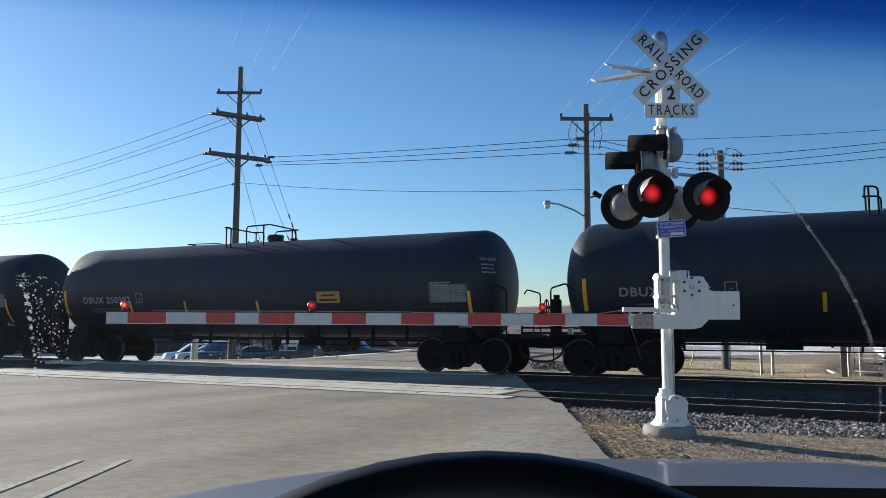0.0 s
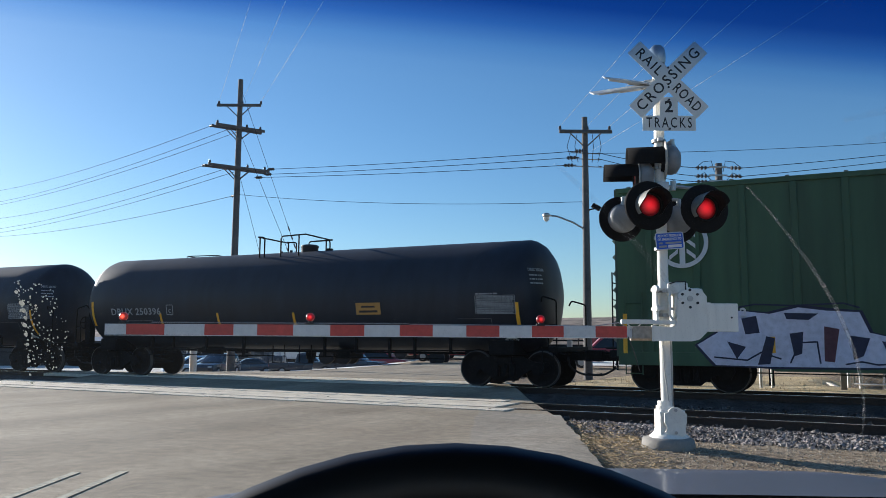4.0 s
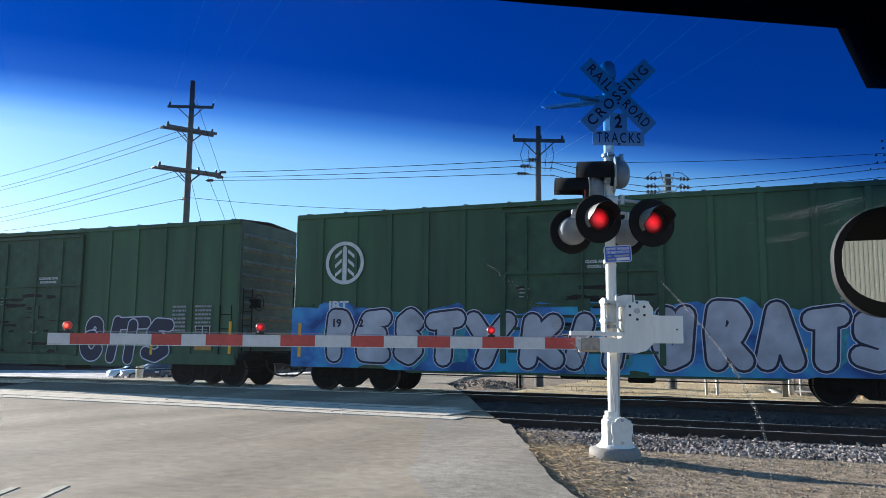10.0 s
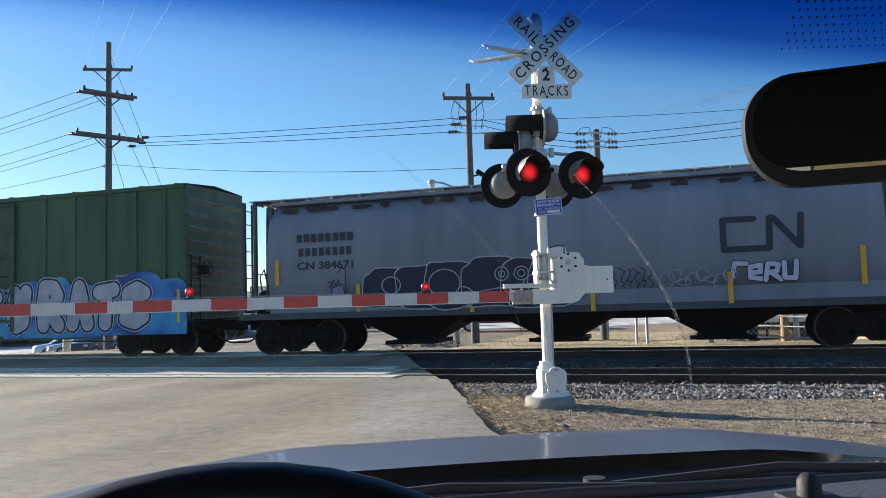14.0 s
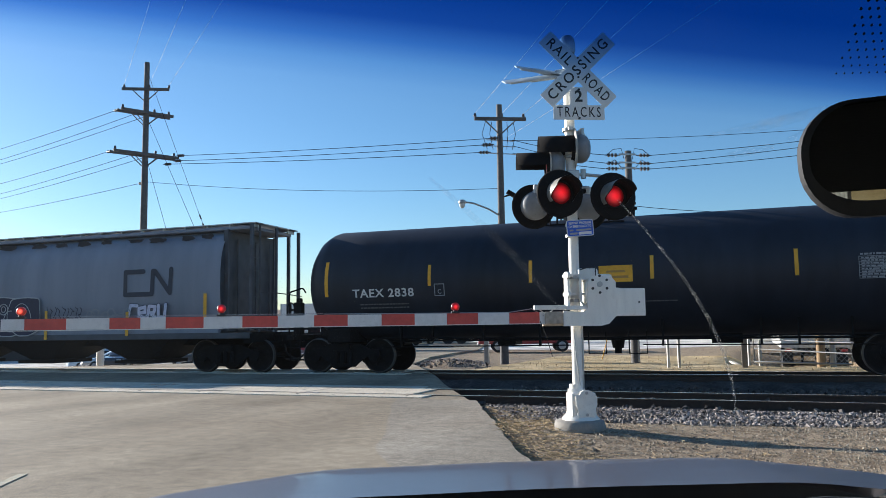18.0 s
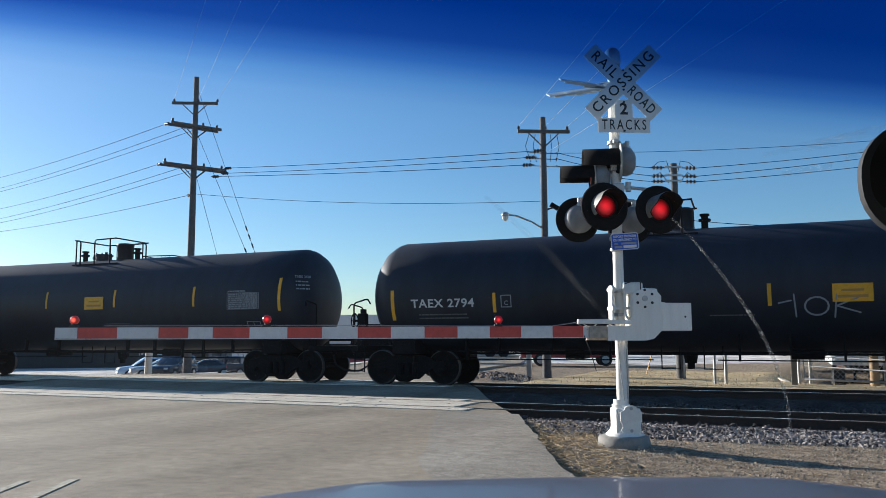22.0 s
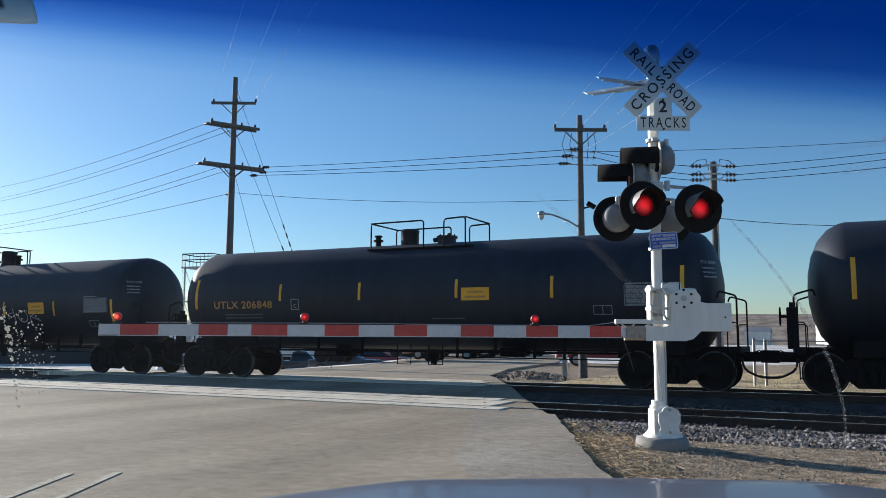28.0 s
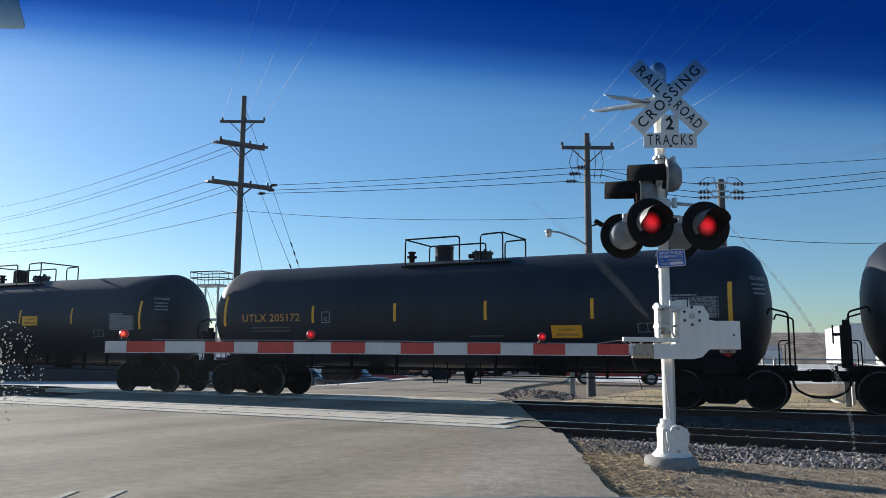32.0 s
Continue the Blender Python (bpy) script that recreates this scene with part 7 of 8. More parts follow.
wire(p2, (0, 0, 8.55), Vector((1.18, 33.66, 9.1)) - P2 + (Vector((1.18, 33.66, 9.1)) - P2 - Vector((0, 0, 8.55))) * 0.8, 0.3, None, 0.010)
wire(p3, (0, 0, 5.6), Vector((1.05, 33.95, 6.0)) - P3 + (Vector((1.05, 33.95, 0.4)) - P3) * 0.8, 0.35, None, 0.012)
part("shaft_sleeve", Geo().tube([(0.12, -0.12, 0.0), (0.12, -0.12, 5.5)], 0.03, 6), GALV, p3)
wire(p3, (0, 0, 4.2), Vector((-5.3, 28.9, 0.1)) - P3, 0.0, REFLECTOR, 0.02, "guy_guard")
pk = thing("signpost", "short grey metal post beside the wooden pole", "post", pose(-9.75, 29.2, 0))
part("post", Geo().box(-0.09, 0.09, -0.06, 0.06, -0.2, 1.35, 0.01), GALV, pk)

# ---- fences and buildings behind the tracks ----
fence = thing("chain_link_fence", "grey chain-link fence with round posts behind the tracks", "fence", pose(0, 0, 0))
fx = [-2.75, -0.35, 2.1, 4.6, 7.1, 9.6, 12.1, 14.6]
for i, x in enumerate(fx):
    y = 26.5 + 0.30 * (x + 2.75)
    part("post", Geo().cyl((x, y, -0.2), (x, y, 1.35), 0.045, n=12).cyl((x, y, 1.35), (x, y, 1.40), 0.055, 0.02, n=12), GALV, fence)
    if i in (0, 1):
        part("post", Geo().cyl((x + 0.32, y + 0.1, -0.2), (x + 0.32, y + 0.1, 1.35), 0.05, n=12), GALV, fence)
    if i < len(fx) - 1:
        x2, y2 = fx[i + 1], 26.5 + 0.30 * (fx[i + 1] + 2.75)
        part("rail", Geo().tube([(x, y, 1.30), (x2, y2, 1.30)], 0.022, 8), GALV, fence)
        if i != 0:
            mesh = Geo()
            n = 16
            for k in range(-8, n):
                for s in (0, 1):
                    a, b = k / n, (k + 8) / n
                    za, zb = (0.0, 1.28) if s else (1.28, 0.0)
                    ca, cb = max(0.0, a), min(1.0, b)
                    if cb > ca:
                        fa, fb = (ca - a) / (b - a), (cb - a) / (b - a)
                        mesh.tube([(x + (x2 - x) * ca, y + (y2 - y) * ca, za + (zb - za) * fa), (x + (x2 - x) * cb, y + (y2 - y) * cb, za + (zb - za) * fb)], 0.006, 4)
            part("chain_link", mesh, GALV, fence)
for x, y, h, w, mat, label in ((-0.46, 25.9, 1.0, 0.085, FOOTING, "squat square concrete post beside the fence"), (1.68, 26.9, 1.25, 0.14, POLE_TAN, "tan wooden post at the fence"), (2.02, 27.0, 1.2, 0.09, GALV, "grey round post at the fence")):
    pp = thing("fence_post", label, "post", pose(x, y, -0.15))
    part("post", Geo().box(-w, w, -w, w, 0, h, 0.02) if mat is FOOTING else Geo().cyl((0, 0, 0), (0, 0, h), w, w * 0.9, n=14), mat, pp)
    part("cap", Geo().box(-w * 1.1, w * 1.1, -w * 1.1, w * 1.1, h, h + 0.04, 0.01) if mat is FOOTING else Geo().cyl((0, 0, h), (0, 0, h + 0.03), w * 0.92, w * 0.5, n=14), mat, pp)
kb = thing("kerb", "low pale concrete edging beside the dirt drive", "kerb", pose(-0.75, 29.2, -0.12, 0, 0, 97))
part("edging", Geo().box(-2.6, 2.6, -0.07, 0.07, -0.3, 0.05, 0.02), CONCRETE, kb)
gt = thing("tube_gate", "low grey tube gate standing ajar", "gate", pose(-0.2, 27.0, 0))
part("frame", Geo().tube([(0, 0, 0.1), (0, 0, 1.2), (2.6, -1.6, 0.95), (2.6, -1.6, 0.1), (0, 0, 0.1)], 0.03, 8), GALV, gt)
for z in (0.4, 0.7):
    part("bar", Geo().tube([(0, 0, z + 0.1), (2.6, -1.6, z)], 0.02, 8), GALV, gt)


def shed(name, label, x, y, yaw, w, d, h, rise, wall, ribs=0.6, door=True):
    s = thing(name, label, "building", pose(x, y, -0.1 + dip(x, y), 0, 0, yaw))
    wl = part("wall", Geo().box(-w / 2, w / 2, -d / 2, d / 2, 0, h), wall, s)
    g = Geo()
    k = -w / 2 + 0.2
    while k < w / 2:
        g.box(k, k + 0.10, -d / 2 - 0.04, -d / 2, 0, h)
        k += ribs
    part("ribs", g, wall, s)
    g = Geo()
    g.add([(-w / 2 - 0.2, -d / 2 - 0.2, h), (w / 2 + 0.2, -d / 2 - 0.2, h), (w / 2 + 0.2, d / 2 + 0.2, h), (-w / 2 - 0.2, d / 2 + 0.2, h), (-w / 2 - 0.2, 0, h + rise), (w / 2 + 0.2, 0, h + rise)],
          [(0, 1, 5, 4), (2, 3, 4, 5), (0, 4, 3), (1, 2, 5), (0, 3, 2, 1)])
    part("roof", g, SHED_ROOF, s)
    if door:
        part("door", Geo().box(-1.6, 1.6, -d / 2 - 0.10, -d / 2 - 0.045, 0, h * 0.72), SHED_GREY if wall is SHED_WHITE else SHED_WHITE, s)
    return s


shed("hut", "white gabled shed far off at the hill's foot", -28.2, 283.0, 0, 7.8, 8.0, 4.3, 1.6, SHED_WHITE, 0.8, False)
shed("warehouse", "pale metal building far along the road", -72.0, 118.0, 30, 34, 14, 4.0, 1.2, SHED_WHITE)
shed("warehouse", "long dark low building behind the parked cars", -73.0, 77.0, 42, 60, 10, 2.9, 0.5, SHED_DARK)


def trailer(x, y, yaw, label, skin=None):
    t = thing("box_trailer", label, "trailer", pose(x, y, -0.1 + dip(x, y), 0, 0, yaw), "white box trailers in the yard")
    part("box", Geo().box(-6.2, 6.2, -1.28, 1.28, 1.15, 3.95, 0.03), skin or SHED_WHITE, t)
    part("corner_post", Geo().box(-6.25, -6.1, -1.31, -1.2, 1.1, 3.98).box(6.1, 6.25, -1.31, -1.2, 1.1, 3.98).box(-6.2, 6.2, -1.31, -1.27, 1.1, 1.25), GALV, t)
    g = Geo()
    for i in range(12):
        k = -5.6 + 1.0 * i
        g.box(k - 0.02, k + 0.02, -1.30, -1.28, 1.25, 3.85)
    part("side_rib", g, skin or SHED_WHITE, t)
    for s in (-1, 1):
        dr = part("door", Geo().box(-6.24, -6.20, s * 0.61 - 0.58, s * 0.61 + 0.58, 1.28, 3.85, 0.01), skin or SHED_WHITE, t)
        part("lock_rod", Geo().cyl((-6.27, s * 0.25, 1.2), (-6.27, s * 0.25, 3.9), 0.02, n=8), GALV, dr)
        part("tail_light", Geo().box(-6.28, -6.22, s * 1.0 - 0.12, s * 1.0 + 0.12, 1.0, 1.1), PLACARD_RED, t, "red tail light")
    part("rear_guard", Geo().box(-6.2, -6.1, -1.15, 1.15, 0.45, 0.58, 0.01).box(-6.2, -6.1, -0.55, -0.45, 0.5, 1.1).box(-6.2, -6.1, 0.45, 0.55, 0.5, 1.1), STEEL_BLACK, t)
    part("chassis", Geo().box(-6.0, 6.0, -0.5, 0.5, 0.9, 1.14).box(4.0, 4.2, -0.9, -0.7, 0.0, 0.95).box(4.0, 4.2, 0.7, 0.9, 0.0, 0.95), STEEL_BLACK, t)
    for k in (-5.0, -3.8):
        for s in (-1, 1):
            part("wheel", Geo().cyl((k, s * 0.8, 0.5), (k, s * 1.2, 0.5), 0.5, n=20), RUBBER, t)
    return t


trailer(1.9, 41.2, 91, "white box trailer parked with its doors towards the fence")
trailer(5.8, 47.0, 74, "white box trailer parked in the yard behind the fence")
trailer(10.5, 49.5, 80, "white box trailer parked beside another trailer")

trailer(-0.68, 69.18, 98.7, "white box trailer with its sunlit side along the yard")

# open tower with a railed top, seen over the train
st = thing("steel_tower", "open grey steel tower with a railed walkway on top", "tower", pose(-62.77, 64.96, -0.73, 0, 0, 10) @ Matrix.Diagonal((0.61, 0.56, 1.44, 1)))
for x in (-2.0, 0.6, 3.2):
    for y in (-2.0, 2.0):
        part("leg", Geo().box(x - 0.09, x + 0.09, y - 0.09, y + 0.09, -1.0, 6.6), GALV, st)
for z in (1.6, 4.1):
    for y in (-2.0, 2.0):
        part("girt", Geo().box(-2.0, 3.2, y - 0.05, y + 0.05, z - 0.06, z + 0.06), GALV, st)
for x in (-2.0, 0.6):
    for za, zb in ((-0.8, 1.6), (1.6, 4.1), (4.1, 6.5)):
        part("brace", Geo().tube([(x, -2.0, za), (x + 2.6, -2.0, zb)], 0.035, 6).tube([(x, -2.0, zb), (x + 2.6, -2.0, za)], 0.035, 6), GALV, st)
part("walkway", Geo().box(-2.6, 3.6, -2.4, 2.2, 6.6, 6.7), GALV, st)
for i in range(9):
    k = -2.5 + 0.75 * i
    part("baluster", Geo().tube([(k, -2.35, 6.7), (k, -2.35, 7.65)], 0.04, 6), STEEL_BLACK, st)
for z in (7.2, 7.65):
    part("guard_rail", Geo().tube([(-2.5, -2.35, z), (3.5, -2.35, z), (3.5, 2.15, z), (-2.5, 2.15, z), (-2.5, -2.35, z)], 0.04, 6), STEEL_BLACK, st)
for k in (-0.9, 0.6, 2.1):
    part("baluster", Geo().tube([(3.5, k, 6.7), (3.5, k, 7.65)], 0.04, 6), STEEL_BLACK, st)
ld = Geo().tube([(-2.4, -2.3, 0), (-2.4, -2.3, 7.6)], 0.03, 6).tube([(-2.0, -2.3, 0), (-2.0, -2.3, 7.6)], 0.03, 6)
for i in range(22):
    ld.tube([(-2.4, -2.3, 0.3 + 0.33 * i), (-2.0, -2.3, 0.3 + 0.33 * i)], 0.015, 5)
part("ladder", ld, GALV, st)


bn = thing("storage_bin", "pale round metal storage bin beyond the parked cars", "storage bin", pose(-61.77, 75.44, -1.2))
part("shell", Geo().lathe([(1.75, 0.0), (1.75, 10.95)], 28, Matrix.Identity(4)), SHED_WHITE, bn, "pale corrugated round wall")
part("roof", Geo().lathe([(1.82, 10.93), (0.35, 11.43), (0.0, 11.45)], 28, Matrix.Identity(4)), SHED_ROOF, bn)

# ---- parked vehicles across the tracks ----
def vehicle(x, y, yaw, paint, shape, label, name="parked_car"):
    """shape 0: saloon, 1: pickup, 2: van-like SUV."""
    v = thing(name, label, "truck" if shape == 1 else "car", pose(x, y, -0.08 + dip(x, y), 0, 0, yaw), "vehicles parked across the tracks")
    w = 0.92
    if shape == 1:
        low = [(-2.75, 0.45), (-2.8, 1.0), (-0.75, 1.02), (-0.72, 1.05), (1.25, 1.08), (2.6, 1.0), (2.78, 0.85), (2.8, 0.45)]
        top = [(-0.72, 1.04), (-0.55, 1.72), (-0.2, 1.80), (0.55, 1.78), (1.3, 1.08)]
    elif shape == 2:
        low = [(-2.3, 0.4), (-2.35, 0.95), (1.1, 1.02), (2.15, 0.9), (2.3, 0.7), (2.3, 0.4)]
        top = [(-2.28, 0.95), (-2.05, 1.62), (-1.7, 1.70), (0.2, 1.68), (1.15, 1.02)]
    else:
        low = [(-2.3, 0.38), (-2.32, 0.9), (-1.6, 0.98), (1.0, 0.95), (2.1, 0.82), (2.28, 0.62), (2.28, 0.38)]
        top = [(-1.75, 0.95), (-1.0, 1.40), (-0.5, 1.46), (0.15, 1.42), (1.05, 0.95)]

    def hull(outline, half, taper):
        bm = bmesh.new()
        a = [bm.verts.new((px, -half + taper * max(0.0, pz - 0.95), pz)) for px, pz in outline]
        b = [bm.verts.new((px, half - taper * max(0.0, pz - 0.95), pz)) for px, pz in outline]
        bm.faces.new(a)
        bm.faces.new(b[::-1])
        k = len(outline)
        for i in range(k):
            bm.faces.new((a[i], b[i], b[(i + 1) % k], a[(i + 1) % k])[::-1])
        bmesh.ops.recalc_face_normals(bm, faces=bm.faces[:])
        bmesh.ops.bevel(bm, geom=bm.edges[:], offset=0.06, segments=2, affect='EDGES', profile=0.6)
        bm.verts.index_update()
        q = Geo().add([p.co for p in bm.verts], [[p.index for p in f.verts] for f in bm.faces], True)
        bm.free()
        return q
    body = part("body", hull(low, w, 0.0), paint, v)
    part("cabin", hull(top, w - 0.06, 0.25), paint, v)
    inset = [(px * 0.90 + 0.02, 0.98 + (pz - 0.98) * 0.82) for px, pz in top]
    part("window", hull(inset, w - 0.035, 0.25), GLASS_DARK, v, "dark side windows")
    for cx in (-1.55 if shape != 1 else -1.7, 1.45 if shape != 1 else 1.75):
        for s in (-1, 1):
            wh = part("wheel", Geo().cyl((cx, s * 0.72, 0.34), (cx, s * 0.94, 0.34), 0.34, n=22), RUBBER, v)
            part("rim", Geo().cyl((cx, s * 0.94, 0.34), (cx, s * 0.955, 0.34), 0.21, 0.19, n=18), GALV, wh)
    ex = max(px for px, pz in low)
    for s in (-1, 1):
        part("headlight", Geo().box(ex - 0.12, ex + 0.01, s * 0.62 - 0.16, s * 0.62 + 0.16, 0.66, 0.80, 0.02), SIGN_WHITE, v, "clear headlight")
        part("tail_light", Geo().box(-ex - 0.02, -ex + 0.05, s * 0.72 - 0.10, s * 0.72 + 0.10, 0.68, 0.88, 0.02), PLACARD_RED, v, "red tail light")
    part("bumper", Geo().box(ex - 0.08, ex + 0.06, -0.86, 0.86, 0.38, 0.52, 0.03).box(-ex - 0.06, -ex + 0.08, -0.86, 0.86, 0.38, 0.52, 0.03), GALV if shape == 1 else paint, v)
    return v


PALE_BLUE = material("pale_blue_car_paint", (0.42, 0.55, 0.68), 0.25, 0.2, vary=0.05, coat=0.6)
SILVER = material("silver_car_paint", (0.50, 0.50, 0.50), 0.25, 0.5, vary=0.05, coat=0.6)
DARK_PAINT = material("dark_car_paint", (0.05, 0.055, 0.065), 0.25, vary=0.05, coat=0.6)
RED_PAINT = material("dull_red_truck_paint", (0.30, 0.035, 0.04), 0.35, vary=0.12, coat=0.4)
vehicle(-50.7, 51.1, 232, PALE_BLUE, 2, "pale blue four-wheel-drive car parked in the low yard")
vehicle(-47.1, 49.0, 230, SILVER, 0, "silver saloon car parked beside a pale blue car")
vehicle(-44.7, 47.8, 285, DARK_PAINT, 2, "dark grey car parked nose towards the tracks")
vehicle(-48.6, 55.8, 226, DARK_PAINT, 0, "dark saloon car parked beyond the tracks")
vehicle(-11.9, 43.0, 200, RED_PAINT, 1, "red pickup truck parked at the road's edge", "pickup_truck")
vehicle(-31.0, 57.0, 20, RED_PAINT, 1, "red pickup truck far along the road", "pickup_truck")
vehicle(-27.5, 62.0, 60, SIGN_WHITE, 2, "white van-like car far along the road")
vehicle(-35.0, 52.0, 10, DARK_PAINT, 1, "dark pickup truck far along the road", "pickup_truck")
vehicle(-38.0, 62.0, 15, RED_PAINT, 2, "dark red car far along the road")


def farm_truck(x, y, yaw, paint, label):
    v = thing("flatbed_truck", label, "truck", pose(x, y, -0.08 + dip(x, y), 0, 0, yaw), "vehicles parked across the tracks")
    part("bed", Geo().box(-4.4, 1.2, -1.15, 1.15, 1.0, 1.2, 0.02), STEEL_BLACK, v)
    cab = part("cab", Geo().box(1.3, 3.0, -1.1, 1.1, 0.7, 2.5, 0.12).box(2.9, 4.3, -0.85, 0.85, 0.7, 1.6, 0.12), paint, v, "red truck cab")
    part("windscreen", Geo().box(2.96, 3.02, -0.9, 0.9, 1.7, 2.3).box(1.7, 2.6, -1.12, -1.09, 1.65, 2.25), GLASS_DARK, cab)
    part("grille", Geo().box(4.28, 4.34, -0.6, 0.6, 0.8, 1.45), GALV, cab)
    for k in (-3.6, -2.5, 3.4):
        for s in (-1, 1):
            part("wheel", Geo().cyl((k, s * 0.75, 0.48), (k, s * 1.1, 0.48), 0.48, n=20), RUBBER, v)
    part("stake_rack", Geo().box(-4.4, -4.3, -1.1, 1.1, 1.2, 2.2).box(-4.3, 1.1, -1.12, -1.06, 1.45, 1.6).box(-4.3, 1.1, -1.12, -1.06, 1.85, 2.0), STEEL_BLACK, v)
    return v


farm_truck(-26.6, 43.5, 18, STEEL_BLACK, "dark flatbed truck parked beside the far road")
farm_truck(-28.0, 55.0, 8, RED_PAINT, "red flatbed truck parked beside the far road")
farm_truck(-53.5, 60.4, 24, DARK_PAINT, "dark flatbed truck parked in the far yard")
farm_truck(-21.0, 64.0, 20, RED_PAINT, "red flatbed truck at the end of the road")
vehicle(-40.5, 53.5, 28, DARK_PAINT, 1, "dark pickup truck parked beside the far road", "pickup_truck")
vehicle(-25.4, 50.0, 12, RED_PAINT, 1, "red pickup truck parked behind a flatbed", "pickup_truck")
vehicle(-60.5, 63.0, 30, DARK_PAINT, 2, "dark car parked in the far yard")
trailer(-50.0, 72.0, 18, "white box trailer parked far along the road")
trailer(-38.0, 70.0, 14, "white box trailer parked behind the trucks")

bl = thing("bollard", "short white painted post beside the far road", "post", pose(-23.8, 24.1, -0.1))
part("post", Geo().cyl((0, 0, 0), (0, 0, 1.45), 0.14, n=18).cyl((0, 0, 1.45), (0, 0, 1.52), 0.14, 0.06, n=18), WHITE_PAINT, bl)
part("base", Geo().cyl((0, 0, -0.1), (0, 0, 0.10), 0.26, 0.22, n=18), FOOTING, bl)

# ---- behind the car, seen in its mirror ----
bd = thing("metal_building", "pale corrugated metal building across the road behind the car", "building", AXES @ pose(-6.0, -42.0, 0))
part("wall", Geo().box(-10.2, 10.2, -12.0, 0.0, -0.2, 8.6), SHED_WHITE, bd, "pale corrugated metal wall")
g = Geo()
for i in range(102):
    g.box(-10.1 + 0.2 * i, -10.0 + 0.2 * i, -0.002, 0.02, 0.3, 8.5)
part("wall_rib", g, SHED_WHITE, bd)
# dark strip stands in for the shaded edge at the wall's corner
part("corner_shade", Geo().box(10.15, 10.32, -0.15, 0.08, 0.0, 8.65), SHED_DARK, bd)
part("roof", Geo().box(-10.5, 10.5, -12.3, 0.35, 8.6, 8.75, 0.03), SHED_ROOF, bd)
part("roller_door", Geo().box(-5.2, -1.2, 0.05, 0.12, 0.0, 4.2, 0.02), SHED_GREY, bd)
g = Geo().grid([-50.0 + 4.0 * i for i in range(36)], [-100.0 + 4.0 * j for j in range(13)], lambda x, y: -0.6 + (13.5 + 1.1 * math.sin(0.21 * x) + 0.5 * math.sin(0.9 * x + y)) * math.sin(math.pi * (y + 100.0) / 48.0) * math.sin(math.pi * (x + 50.0) / 140.0))
tagged(part("grass_bank", g, DRYGRASS, at=AXES), "bank of dry yellow winter grass behind the car", "grass", kind="structure")

# ---- the car that the camera sits in ----
ME = AXES                                  # x right, y ahead, z up from under the driver
mycar = thing("car", "silver-grey car with black dashboard, seen from its driver's seat", "car", ME)


def hood_z(x, y):
    u = (x - 0.42) / 0.92
    z = 1.005 - 0.008 * ((y - 1.18) / 0.6) - 0.09 * max(0.0, (y - 1.7) / 0.4) ** 2
    z += 0.006 * math.exp(-((abs(u) - 0.50) / 0.14) ** 2)      # two soft creases
    return z - 0.032 * (abs(u) / 0.75) ** 2.5


g = Geo()
g.grid([-0.62 + 0.065 * i for i in range(33)], [1.44 + 0.03 * j for j in range(23)], hood_z)
v0 = [(-0.62 + 0.065 * i, 2.10, hood_z(-0.62 + 0.065 * i, 2.10)) for i in range(33)]
g.add(v0 + [(x, y + 0.10, 0.60) for x, y, z in v0], [(i, i + 1, 33 + i + 1, 33 + i) for i in range(32)], True)
part("hood", g, CAR_PAINT, mycar, "silver-grey painted hood with soft creases")
for x in (-0.64, 1.48):
    s = -1 if x < 0 else 1
    part("fender", Geo().box(min(x, x + s * 0.06), max(x, x + s * 0.06), 0.6, 2.15, 0.35, 0.80, 0.03), CAR_PAINT, mycar)
part("grille", Geo().box(-0.50, 1.34, 2.18, 2.26, 0.35, 0.62, 0.03), TRIM_BLACK, mycar)
part("bumper", Geo().box(-0.62, 1.46, 2.20, 2.34, 0.22, 0.42, 0.05), CAR_PAINT, mycar)
part("floor_pan", Geo().box(-0.62, 1.46, -2.2, 2.2, 0.20, 0.30), TRIM_BLACK, mycar)
for x in (-0.70, 1.48):
    part("body_side", Geo().box(x, x + 0.06, -2.3, 0.9, 0.28, 1.0, 0.02), CAR_PAINT, mycar)
part("tail", Geo().box(-0.66, 1.50, -2.36, -2.28, 0.25, 1.05, 0.03), CAR_PAINT, mycar)
part("rear_deck", Geo().box(-0.64, 1.48, -2.3, -1.4, 0.96, 1.02, 0.02), CAR_PAINT, mycar)
part("roof", Geo().box(-0.54, 1.38, -1.2, 0.54, 1.655, 1.69, 0.012), CAR_PAINT, mycar)
part("headliner", Geo().box(-0.54, 1.38, -1.2, 0.50, 1.63, 1.65), TRIM_BLACK, mycar)
part("rear_window_frame", Geo().tube([(-0.48, -1.2, 1.64), (-0.58, -1.7, 1.02)], 0.05, 8).tube([(1.32, -1.2, 1.64), (1.42, -1.7, 1.02)], 0.05, 8), CAR_PAINT, mycar)
for x0, x1 in ((-0.74, -0.56), (1.58, 1.40)):
    part("pillar", Geo().tube([(x0, 0.98, 0.96), (x0 + (x1 - x0) * 0.5, 0.72, 1.28), (x1, 0.42, 1.645)], 0.038, 10), TRIM_BLACK, mycar, "black windscreen pillar")
part("seat", Geo().box(-0.25, 0.25, -0.75, -0.28, 0.42, 0.60, 0.05).box(-0.25, 0.25, -0.98, -0.80, 0.55, 1.15, 0.06).box(0.60, 1.10, -0.75, -0.28, 0.42, 0.60, 0.05).box(0.60, 1.10, -0.98, -0.80, 0.55, 1.15, 0.06), TRIM_BLACK, mycar)
part("engine_cover", Geo().box(-0.56, 1.40, 1.25, 2.1, 0.4, 0.82), TRIM_BLACK, mycar)
